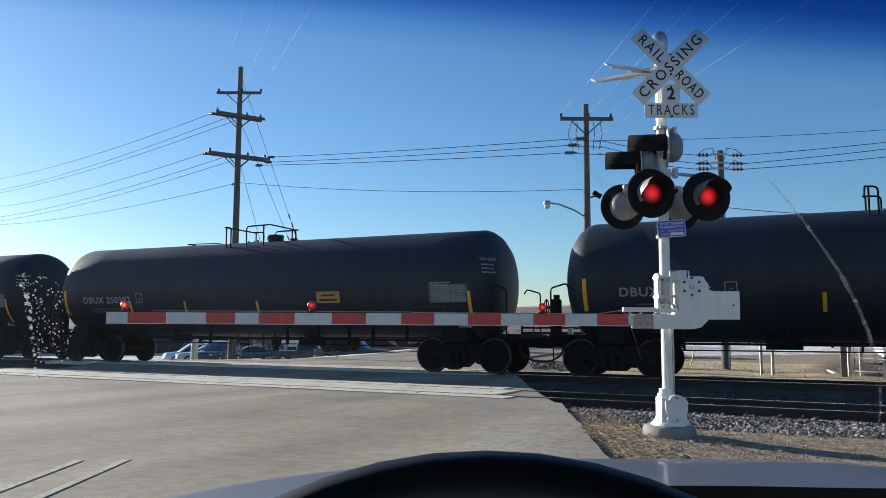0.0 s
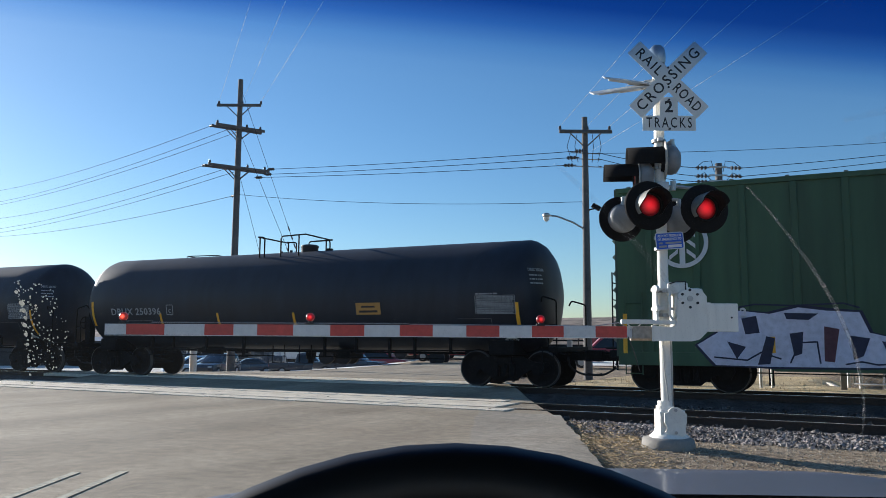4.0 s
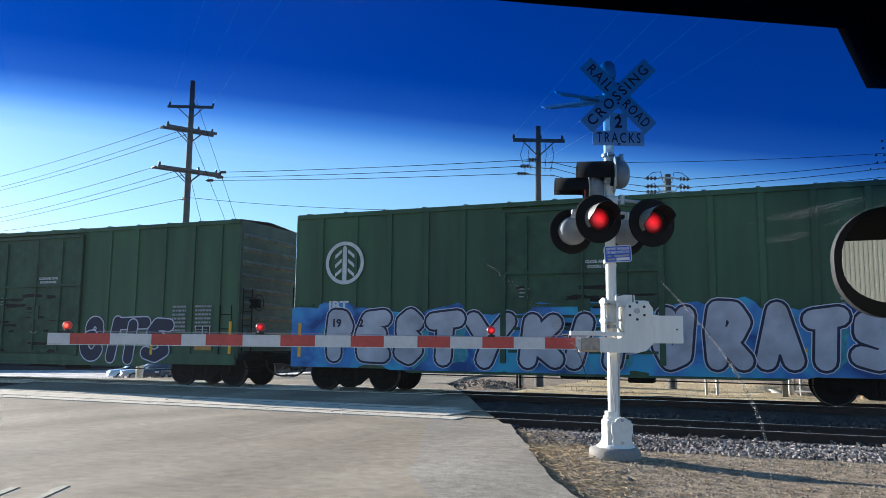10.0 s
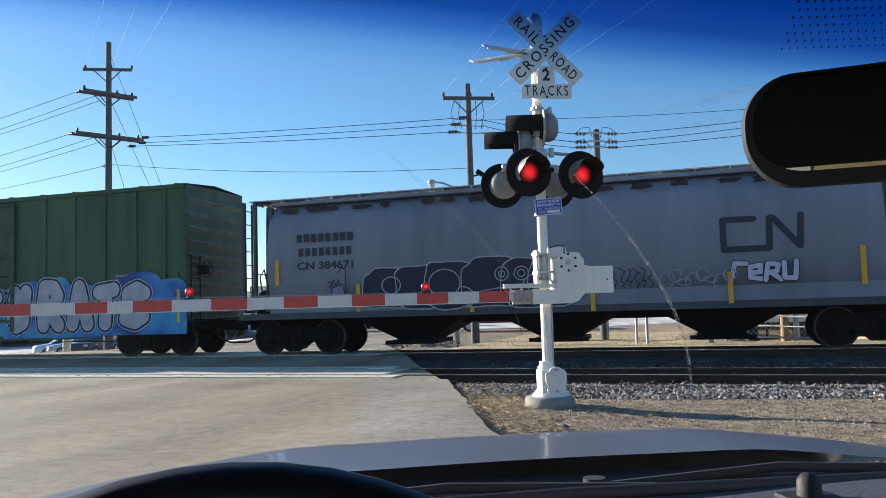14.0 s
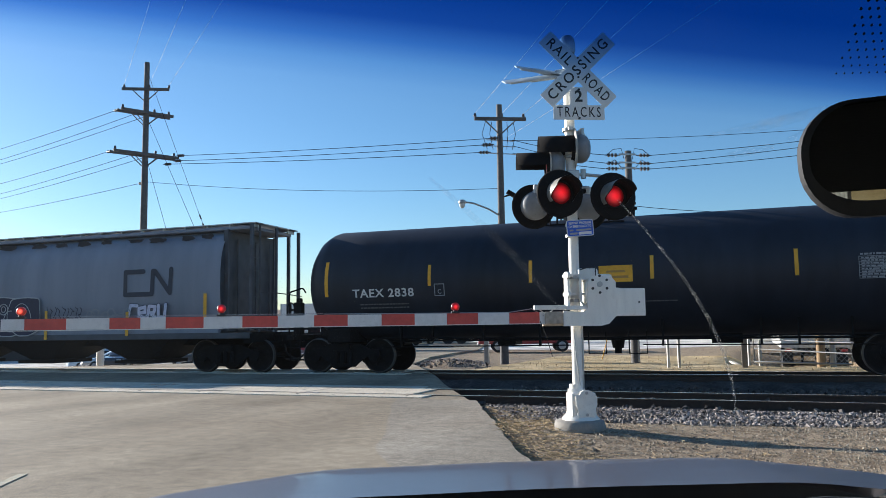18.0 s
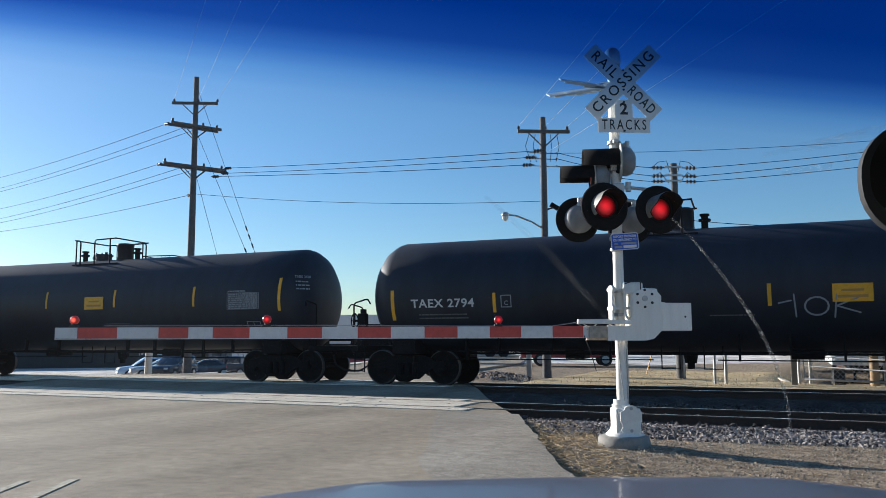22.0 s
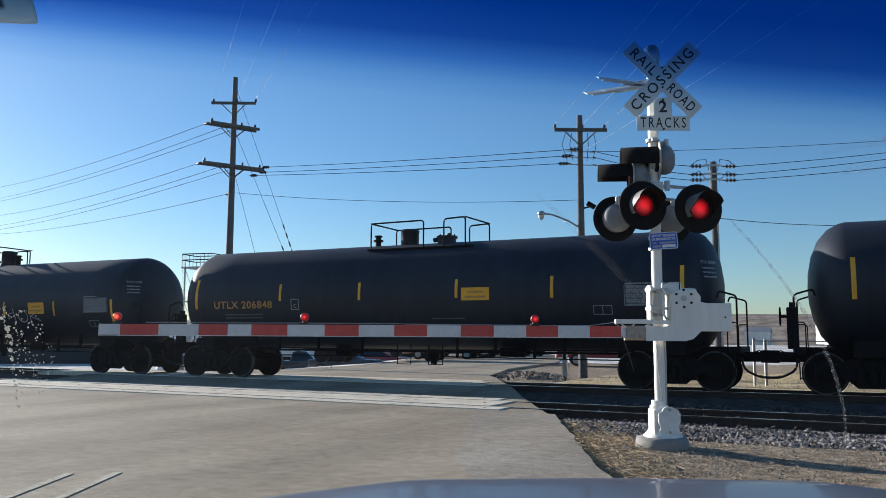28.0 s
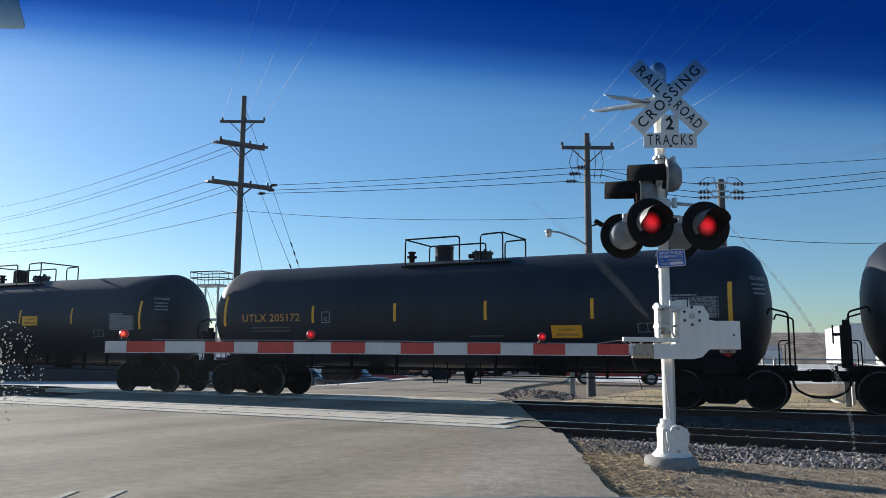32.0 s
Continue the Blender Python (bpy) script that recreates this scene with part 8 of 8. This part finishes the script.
for x in (-0.56, 1.40):
    for y in (-1.45, 1.55):
        w = part("wheel", Geo().cyl((x - 0.09, y, 0.33), (x + 0.09, y, 0.33), 0.33, n=28), RUBBER, mycar)
        part("rim", Geo().cyl((x - 0.10, y, 0.33), (x + 0.10, y, 0.33), 0.21, n=20), GALV, w)

# cowl, wipers, dashboard
part("cowl", Geo().grid([-0.62 + 0.066 * i for i in range(32)], [1.10, 1.16, 1.22, 1.29, 1.36, 1.45], lambda x, y: 0.950 + 0.02 * (y - 1.10) / 0.35 - 0.03 * abs((x - 0.42) / 0.92) ** 3), TRIM_BLACK, mycar, "black plastic cowl below the windscreen")
for a, b in (((-0.10, 1.30, 0.972), (0.58, 1.23, 0.985)), ((0.50, 1.31, 0.972), (1.16, 1.24, 0.982))):
    part("wiper", Geo().tube([a, ((a[0] + b[0]) / 2, (a[1] + b[1]) / 2 + 0.01, 0.995), b], 0.009, 6).tube([(a[0] + 0.1, a[1] + 0.03, 0.972), (b[0], b[1] + 0.015, 0.975)], 0.006, 5).cyl((a[0], a[1], 0.94), (a[0], a[1], 0.99), 0.02, n=10), RUBBER, mycar, "black wiper lying in the cowl")


def dash_z(x, y):
    z = 1.012 + 0.006 * math.sin((y - 0.45) * 5.0) - 0.06 * max(0.0, 0.50 - y) / 0.2
    return z + 0.004 * math.sin(x * 9.0)


part("dashboard", Geo().grid([-0.64 + 0.07 * i for i in range(31)], [0.34 + 0.05 * j for j in range(16)], dash_z).box(-0.64, 1.46, 0.24, 0.32, 0.55, 0.93, 0.03), DASH, mycar, "dark grey vinyl dashboard top")
part("dash_edge", Geo().tube([(-0.48, 1.075, 1.008), (0.4, 1.095, 1.014), (1.34, 1.075, 1.008)], 0.012, 8), TRIM_BLACK, mycar)
part("sun_sensor", Geo().lathe([(0.0, 0.034), (0.010, 0.031), (0.016, 0.022), (0.017, 0.0)], 20, pose(0.703, 0.995, 1.016)).box(0.668, 0.738, 0.965, 1.025, 1.010, 1.018), TRIM_BLACK, mycar, "small dark dome on the dashboard")
part("binnacle", Geo().lathe([(0.30, -0.18), (0.31, 0.0), (0.29, 0.02), (0.0, 0.02)], 28, pose(0.0, 0.42, 0.84, 90, 0, 0), (0, 180)), TRIM_BLACK, mycar)

# steering wheel: its rim crosses the lower edge of the view
WR, TILT = 0.19, 24.0
wc = Vector((0.0130, 0.301, 1.2291)) - Vector((0, math.sin(radians(TILT)), math.cos(radians(TILT)))) * WR
m = pose(*wc) @ pose(0, 0, 0, 90 - TILT, 0, 0)
g = Geo()
k, q = 56, 12
v = []
for i in range(k):
    a = 2 * math.pi * i / k
    for j in range(q):
        b = 2 * math.pi * j / q
        r = WR - 0.017 + 0.017 * math.cos(b)
        v.append(m @ Vector((r * math.cos(a), r * math.sin(a), 0.017 * math.sin(b))))
g.add(v, [(i * q + j, ((i + 1) % k) * q + j, ((i + 1) % k) * q + (j + 1) % q, i * q + (j + 1) % q) for i in range(k) for j in range(q)], True)
st = part("steering_wheel", g, LEATHER, mycar, "black leather steering wheel rim")
part("spokes", Geo().obox(m @ pose(-0.10, -0.01, -0.01), 0.16, 0.045, 0.02, 0.006).obox(m @ pose(0.10, -0.01, -0.01), 0.16, 0.045, 0.02, 0.006).obox(m @ pose(0, -0.10, -0.01), 0.05, 0.16, 0.02, 0.006), TRIM_BLACK, st)
part("hub", Geo().lathe([(0.0, 0.03), (0.05, 0.028), (0.075, 0.015), (0.08, -0.03)], 28, m), TRIM_BLACK, st)
part("column", Geo().cyl(m @ Vector((0, 0, -0.02)), m @ Vector((0, 0, -0.35)), 0.04, 0.05, n=16), TRIM_BLACK, mycar)

# windscreen with its blue shade band
GB, GT = Vector((0, 1.16, 0.965)), Vector((0, 0.545, 1.625))
up = (GT - GB)
GL = up.length
gm = Matrix.Translation(GB) @ Euler((math.atan2(up.z, up.y), 0, 0)).to_matrix().to_4x4()     # local y runs up the glass


def screen_material():
    m = bpy.data.materials.new("tinted_windscreen_glass")
    m.use_nodes = True
    n, l = m.node_tree.nodes, m.node_tree.links
    out = n["Material Output"]
    n.remove(n["Principled BSDF"])
    tr, gl, mix = n.new("ShaderNodeBsdfTransparent"), n.new("ShaderNodeBsdfGlossy"), n.new("ShaderNodeMixShader")
    gl.inputs["Roughness"].default_value = 0.02
    fr = n.new("ShaderNodeFresnel")
    fr.inputs["IOR"].default_value = 1.12
    tc, sep = n.new("ShaderNodeTexCoord"), n.new("ShaderNodeSeparateXYZ")
    l.new(tc.outputs["Object"], sep.inputs[0])
    bow = n.new("ShaderNodeMath")                 # the band hangs lower towards the middle and right
    bow.operation = 'MULTIPLY_ADD'
    l.new(sep.outputs["X"], bow.inputs[0])
    bow.inputs[1].default_value = 0.08
    l.new(sep.outputs["Y"], bow.inputs[2])
    ramp = n.new("ShaderNodeValToRGB")
    rg = n.new("ShaderNodeMapRange")
    rg.inputs["From Min"].default_value, rg.inputs["From Max"].default_value = GL * 0.834, GL * 0.953
    l.new(bow.outputs[0], rg.inputs["Value"])
    l.new(rg.outputs["Result"], ramp.inputs["Fac"])
    e = ramp.color_ramp.elements
    e[0].position, e[0].color = 0.0, (0.97, 0.98, 0.985, 1)
    e[1].position, e[1].color = 1.0, (0.005, 0.112, 0.43, 1)
    for pos, c in ((0.15, (0.92, 0.95, 0.98)), (0.32, (0.66, 0.79, 0.92)), (0.50, (0.24, 0.43, 0.74)), (0.68, (0.06, 0.19, 0.52))):
        k = e.new(pos)
        k.color = (*c, 1)
    l.new(ramp.outputs["Color"], tr.inputs["Color"])
    l.new(fr.outputs["Fac"], mix.inputs["Fac"])
    l.new(tr.outputs[0], mix.inputs[1])
    l.new(gl.outputs[0], mix.inputs[2])
    film, veil, veil_noise = n.new("ShaderNodeBsdfTranslucent"), n.new("ShaderNodeMixShader"), n.new("ShaderNodeTexNoise")
    film.inputs["Color"].default_value = (0.66, 0.74, 0.82, 1)      # a thin dusty film, added as a veil of glare over the view
    veil_noise.inputs["Scale"].default_value, veil_noise.inputs["Detail"].default_value = 5.0, 6.0
    l.new(tc.outputs["Object"], veil_noise.inputs["Vector"])
    amount = n.new("ShaderNodeMapRange")
    amount.inputs["From Min"].default_value, amount.inputs["From Max"].default_value = 0.3, 0.7
    amount.inputs["To Min"].default_value, amount.inputs["To Max"].default_value = 0.0010, 0.0036
    l.new(veil_noise.outputs["Fac"], amount.inputs["Value"])
    side, thick = n.new("ShaderNodeMapRange"), n.new("ShaderNodeMath")     # the veil is made denser to the left, for the sun's glare there
    side.inputs["From Min"].default_value, side.inputs["From Max"].default_value = -0.34, 0.10
    side.inputs["To Min"].default_value, side.inputs["To Max"].default_value = 2.1, 0.45
    l.new(sep.outputs["X"], side.inputs["Value"])
    thick.operation = 'MULTIPLY'
    l.new(amount.outputs["Result"], thick.inputs[0])
    l.new(side.outputs["Result"], thick.inputs[1])
    l.new(thick.outputs[0], veil.inputs["Fac"])
    l.new(mix.outputs[0], veil.inputs[1])
    l.new(film.outputs[0], veil.inputs[2])
    l.new(veil.outputs[0], out.inputs["Surface"])
    return m


SCREEN = screen_material()
g = Geo().grid([-0.66 + 0.0945 * i for i in range(23)], [GL * 1.05 * j / 10 for j in range(11)], lambda x, y: 0.035 * (1 - ((x - 0.38) / 1.05) ** 2))
screen = part("windscreen", g, SCREEN, mycar, "curved glass windscreen with a blue shade band", gm)
screen.visible_shadow = False


def on_screen(x, s, lift=-0.006):
    """A place on the inside of the glass: x to the right, s from its foot to its head."""
    return gm @ pose(x, GL * s, 0.035 * (1 - ((x - 0.38) / 1.05) ** 2) + lift)


g = Geo()
for i in range(46):
    for j in range(14):
        r = 0.0009 + 0.00008 * j
        m = gm.inverted() @ on_screen(0.46 + 0.0075 * i + 0.00375 * (j % 2), 0.865 + 0.0080 * j + 0.0004 * i, -0.002)
        g.plate([(r * math.cos(a), r * math.sin(a)) for a in (0.0, 1.257, 2.513, 3.770, 5.027)], m, 0.0005)
tagged(part("frit_dots", g, TRIM_BLACK, screen, "black dots printed on the glass"), kind="stuff")
frit = [(-0.60, 1.0563), (0.134, 1.0211), (0.384, 1.0091), (0.428, 0.952), (0.78, 0.950), (0.78, 1.06), (-0.60, 1.075)]
g = Geo().plate([(x, 0.0) for x, q in frit], Matrix.Identity(4), 0.0)
g.v = [tuple(gm.inverted() @ on_screen(x, q, lift).translation) for lift in (-0.003, -0.004) for x, q in frit]
part("frit_band", g, TRIM_BLACK, screen, "black printed border round the mirror's foot")
part("header", Geo().box(-0.58, 1.42, 0.48, 0.54, 1.642, 1.69, 0.01), TRIM_BLACK, mycar, "black header above the windscreen")


def smear_material(name, cover):
    """Thin dried film on the glass that lets part of the view through."""
    m = material(name, (0.55, 0.55, 0.54), 0.8, vary=0.2, grain=60)
    n, l = m.node_tree.nodes, m.node_tree.links
    tr, mix, ns = n.new("ShaderNodeBsdfTransparent"), n.new("ShaderNodeMixShader"), n.new("ShaderNodeTexNoise")
    tc = n.new("ShaderNodeTexCoord")
    ns.inputs["Scale"].default_value, ns.inputs["Detail"].default_value = 130.0, 3.0
    l.new(tc.outputs["Object"], ns.inputs["Vector"])
    rg = n.new("ShaderNodeMapRange")
    rg.inputs["From Min"].default_value, rg.inputs["From Max"].default_value = 0.35, 0.7
    rg.inputs["To Min"].default_value, rg.inputs["To Max"].default_value = cover * 0.4, cover * 1.3
    l.new(ns.outputs["Fac"], rg.inputs["Value"])
    l.new(rg.outputs["Result"], mix.inputs["Fac"])
    l.new(tr.outputs[0], mix.inputs[1])
    l.new(n["Principled BSDF"].outputs[0], mix.inputs[2])
    l.new(mix.outputs[0], n["Material Output"].inputs["Surface"])
    return m


def smear(name, label, mat, pts, width):
    """A ribbon on the glass through places (x, s), wider in its middle."""
    g = Geo()
    v = []
    for i, (x, s) in enumerate(pts):
        w = width * (0.35 + 0.65 * math.sin(math.pi * (i + 0.5) / len(pts)))
        xa, sa = pts[max(0, i - 1)]
        xb, sb = pts[min(len(pts) - 1, i + 1)]
        d = Vector(((xb - xa), (sb - sa) * GL)).normalized()
        for k in (-0.5, 0.5):
            v.append(gm.inverted() @ on_screen(x - d.y * w * k, s + d.x * w * k / GL).translation)
    g.add(v, [(2 * i, 2 * i + 1, 2 * i + 3, 2 * i + 2) for i in range(len(pts) - 1)], True)
    ob = part(name, g, mat, screen, label)
    ob.visible_shadow = False
    return ob


FILM, FAINT_FILM = smear_material("pale_scratch_film", 0.34), smear_material("faint_smear_film", 0.09)


def arc(a, b, k0):
    return [(k0 - 0.619 * (q - 0.55) - 0.948 * (q - 0.55) ** 2, q) for q in [a + (b - a) * i / 16 for i in range(17)]]


smear("scratch", "long pale scratch in the glass", FILM, arc(0.715, 0.30, 0.4200), 0.0044)
smear("scratch", "faint scratch in the glass", FAINT_FILM, arc(0.74, 0.56, 0.262), 0.008)
for a, b, w in (((0.4404, 0.7893), (0.5037, 0.8243), 0.010), ((0.5175, 0.8313), (0.5357, 0.8409), 0.008), ((0.362, 0.792), (0.450, 0.821), 0.008), ((0.385, 0.770), (0.43, 0.781), 0.010), ((0.40, 0.800), (0.47, 0.826), 0.012)):
    smear("smear", "faint wiped streak on the glass", FAINT_FILM, [(a[0] + (b[0] - a[0]) * i / 4, a[1] + (b[1] - a[1]) * i / 4) for i in range(5)], w)
rs2 = np.random.RandomState(31)
spot = Geo()
SPOTS = [(-0.4466, 0.5505, 3.2), (-0.4455, 0.5333, 5.0), (-0.4468, 0.5219, 4.4), (-0.4480, 0.510, 3.4), (-0.4522, 0.4979, 4.4), (-0.4552, 0.4824, 3.4), (-0.4579, 0.4657, 3.0), (-0.4637, 0.437, 3.0), (-0.4719, 0.3972, 3.2), (-0.4700, 0.412, 2.4)]
for i in range(210):
    q = 0.42 + 0.15 * rs2.rand()
    SPOTS.append((-0.4466 + (q - 0.55) * 0.17 + 0.055 * rs2.rand() ** 1.3 * (1 - abs(q - 0.50) * 5), q, 0.5 + 1.0 * rs2.rand()))
for x, q, r in SPOTS:
    m = gm.inverted() @ on_screen(x, q, -0.003)
    spot.plate([(0.00074 * r * math.cos(a) * 0.8, 0.00074 * r * math.sin(a)) for a in [0.9 * j for j in range(7)]], m, 0.0006)
STICKER = material("thin_sticker_paper", (0.62, 0.62, 0.58), 0.7, vary=0.05)
sn, sl = STICKER.node_tree.nodes, STICKER.node_tree.links
tl, mx = sn.new("ShaderNodeBsdfTranslucent"), sn.new("ShaderNodeMixShader")
tl.inputs["Color"].default_value = (0.6, 0.6, 0.56, 1)
mx.inputs["Fac"].default_value = 0.6
sl.new(sn["Principled BSDF"].outputs[0], mx.inputs[1])
sl.new(tl.outputs[0], mx.inputs[2])
sl.new(mx.outputs[0], sn["Material Output"].inputs["Surface"])
part("dried_spots", spot, STICKER, screen, "white dried spots on the glass")
dk = part("sticker", Geo().plate(rounded(0.110, 0.075, 0.004, 2), Matrix.Identity(4), 0.0008), STICKER, mycar, "white paper sticker in the corner of the windscreen", on_screen(-0.368, 0.952, -0.010) @ pose(0, 0, 0, 180, 0, 0) @ pose(0, 0, 0, 0, 0, 2))
part("sticker_bars", Geo().plate([(-0.042, -0.024), (0.040, -0.024), (0.040, -0.017), (-0.042, -0.017)], pose(0, 0, 0.001), 0.0004).plate([(-0.048, -0.014), (0.04, -0.014), (0.04, -0.006), (-0.048, -0.006)], pose(0, 0, 0.001), 0.0004).plate([(-0.048, 0.002), (0.045, 0.002), (0.045, 0.010), (-0.048, 0.010)], pose(0, 0, 0.001), 0.0004).plate([(-0.042, 0.015), (0.03, 0.015), (0.03, 0.025), (-0.042, 0.025)], pose(0, 0, 0.001), 0.0004), INK, dk)

# rear-view mirror
mr = pose(0, 0, 0, 90, 0, 0) @ pose(0, 0, 0, -0.3, -14, 2)
mc = Vector((0.3665, 0.507, 1.4138)) - mr @ Vector((-0.145, 0, 0))
mm = pose(*mc) @ mr
ol = [(a, b * (1.0 + (0.9 * (a + 0.145) if b > 0 else 0.1 * (a + 0.145)))) for a, b in rounded(0.290, 0.084, 0.038, 8)]
g = Geo()
k = len(ol)
v = []
for sc, z in ((1.0, 0.0), (1.0, -0.010), (0.96, -0.026), (0.80, -0.042), (0.4, -0.050)):
    v += [mm @ Vector((a * sc, b * sc, z)) for a, b in ol]
g.add(v, [(j * k + i, j * k + (i + 1) % k, (j + 1) * k + (i + 1) % k, (j + 1) * k + i) for j in range(4) for i in range(k)], True)
g.add(v[4 * k:], [tuple(range(k))])
mir = thing("rear_view_mirror", "black rear-view mirror hanging from the windscreen", "mirror", ME)
part("housing", g, TRIM_BLACK, mir, "black rounded mirror housing")
part("mirror_glass", Geo().plate([(a * 0.965, b * (0.94 if b > 0 else 0.74)) for a, b in ol], mm @ pose(0, 0, -0.003), 0.002), MIRROR, mir, "mirror glass that shows the dark cabin and a strip of daylight")
g = Geo()
v = [mm @ Vector((a, b, 0.0)) for a, b in ol] + [mm @ Vector((a * 0.965, b * (0.94 if b > 0 else 0.74), 0.002)) for a, b in ol]
g.add(v, [(i, (i + 1) % k, k + (i + 1) % k, k + i) for i in range(k)], True)
part("bezel", g, TRIM_BLACK, mir)
part("stalk", Geo().tube([mm @ Vector((0.07, 0.01, -0.045)), mm @ Vector((0.08, 0.06, -0.075)), Vector((0.62, 0.60, 1.545))], 0.013, 8), TRIM_BLACK, mir)
part("mirror_foot", Geo().obox(Matrix.Translation((0.62, 0.612, 1.550)) @ pose(0, 0, 0, 45, 0, 0), 0.06, 0.05, 0.03, 0.008), TRIM_BLACK, mir)

# ---- crossing panels and ties, piece by piece ----
crossing = thing("crossing_panels", "pale concrete crossing panels laid along both tracks", "road", kind="structure")


def panel_mesh(l, w):
    g = Geo().box(-l / 2, l / 2, -w / 2, w / 2, -0.10, 0.0, 0.012)
    return g.mesh("panel", CONCRETE)


FIELD_ME, GAUGE_ME = panel_mesh(2.40, 0.52), panel_mesh(2.40, 1.27)
LIFT_ME = Geo().cyl((0, 0, -0.004), (0, 0, 0.002), 0.028, n=8).mesh("lifting_socket", STEEL_BLACK)
rp = np.random.RandomState(9)
for yc, zt, xa, n in ((NEAR_Y, NEAR_Z, -6.35, 7), (TRACK_Y, RAIL_Z, -9.2, 7)):
    for i in range(n):
        for off, me in ((-1.03, FIELD_ME), (0.0, GAUGE_ME), (1.03, FIELD_ME)):
            x = xa - 1.2 - 2.42 * i - 0.45 * off
            z = zt + 0.002 * rp.rand()
            part("panel", me, CONCRETE, crossing, at=(TRK if yc == TRACK_Y else Matrix.Identity(4)) @ pose(x, yc + off, z, 0.25 * (rp.rand() - 0.5), 0.2 * (rp.rand() - 0.5), 0))
            for k in (-0.8, 0.8):
                part("lifting_socket", LIFT_ME, STEEL_BLACK, crossing, at=(TRK if yc == TRACK_Y else Matrix.Identity(4)) @ pose(x + k, yc + off, z + 0.002))
track = thing("ties", "dark creosoted wooden ties under the rails", "railway tie", kind="structure")
TIE_ME = Geo().box(-0.115, 0.115, -1.28, 1.28, -0.09, 0.09, 0.012).mesh("tie", TIE)
PLATE_ME = Geo().box(-0.09, 0.09, -0.17, 0.17, 0.09, 0.102).cyl((-0.05, -0.10, 0.10), (-0.05, -0.10, 0.125), 0.012, n=6).cyl((0.05, 0.10, 0.10), (0.05, 0.10, 0.125), 0.012, n=6).mesh("tie_plate", RAIL_SIDE)
for yc, zt, spans in ((NEAR_Y, NEAR_Z, ((-5.3, 16.0), (-46.0, -23.6))), (TRACK_Y, RAIL_Z, ((-8.4, 14.0), (-50.0, -26.6)))):
    for a, b in spans:
        x = a
        while x < b:
            tie = part("tie", TIE_ME, TIE, track, at=(TRK if yc == TRACK_Y else Matrix.Identity(4)) @ pose(x, yc + 0.06 * (rp.rand() - 0.5), zt - 0.262, 0, 0, 1.5 * (rp.rand() - 0.5)))
            for s in (-0.7175, 0.7175):
                part("tie_plate", PLATE_ME, RAIL_SIDE, track, at=(TRK if yc == TRACK_Y else Matrix.Identity(4)) @ pose(x, yc + s, zt - 0.262))
            x += 0.53

motions()
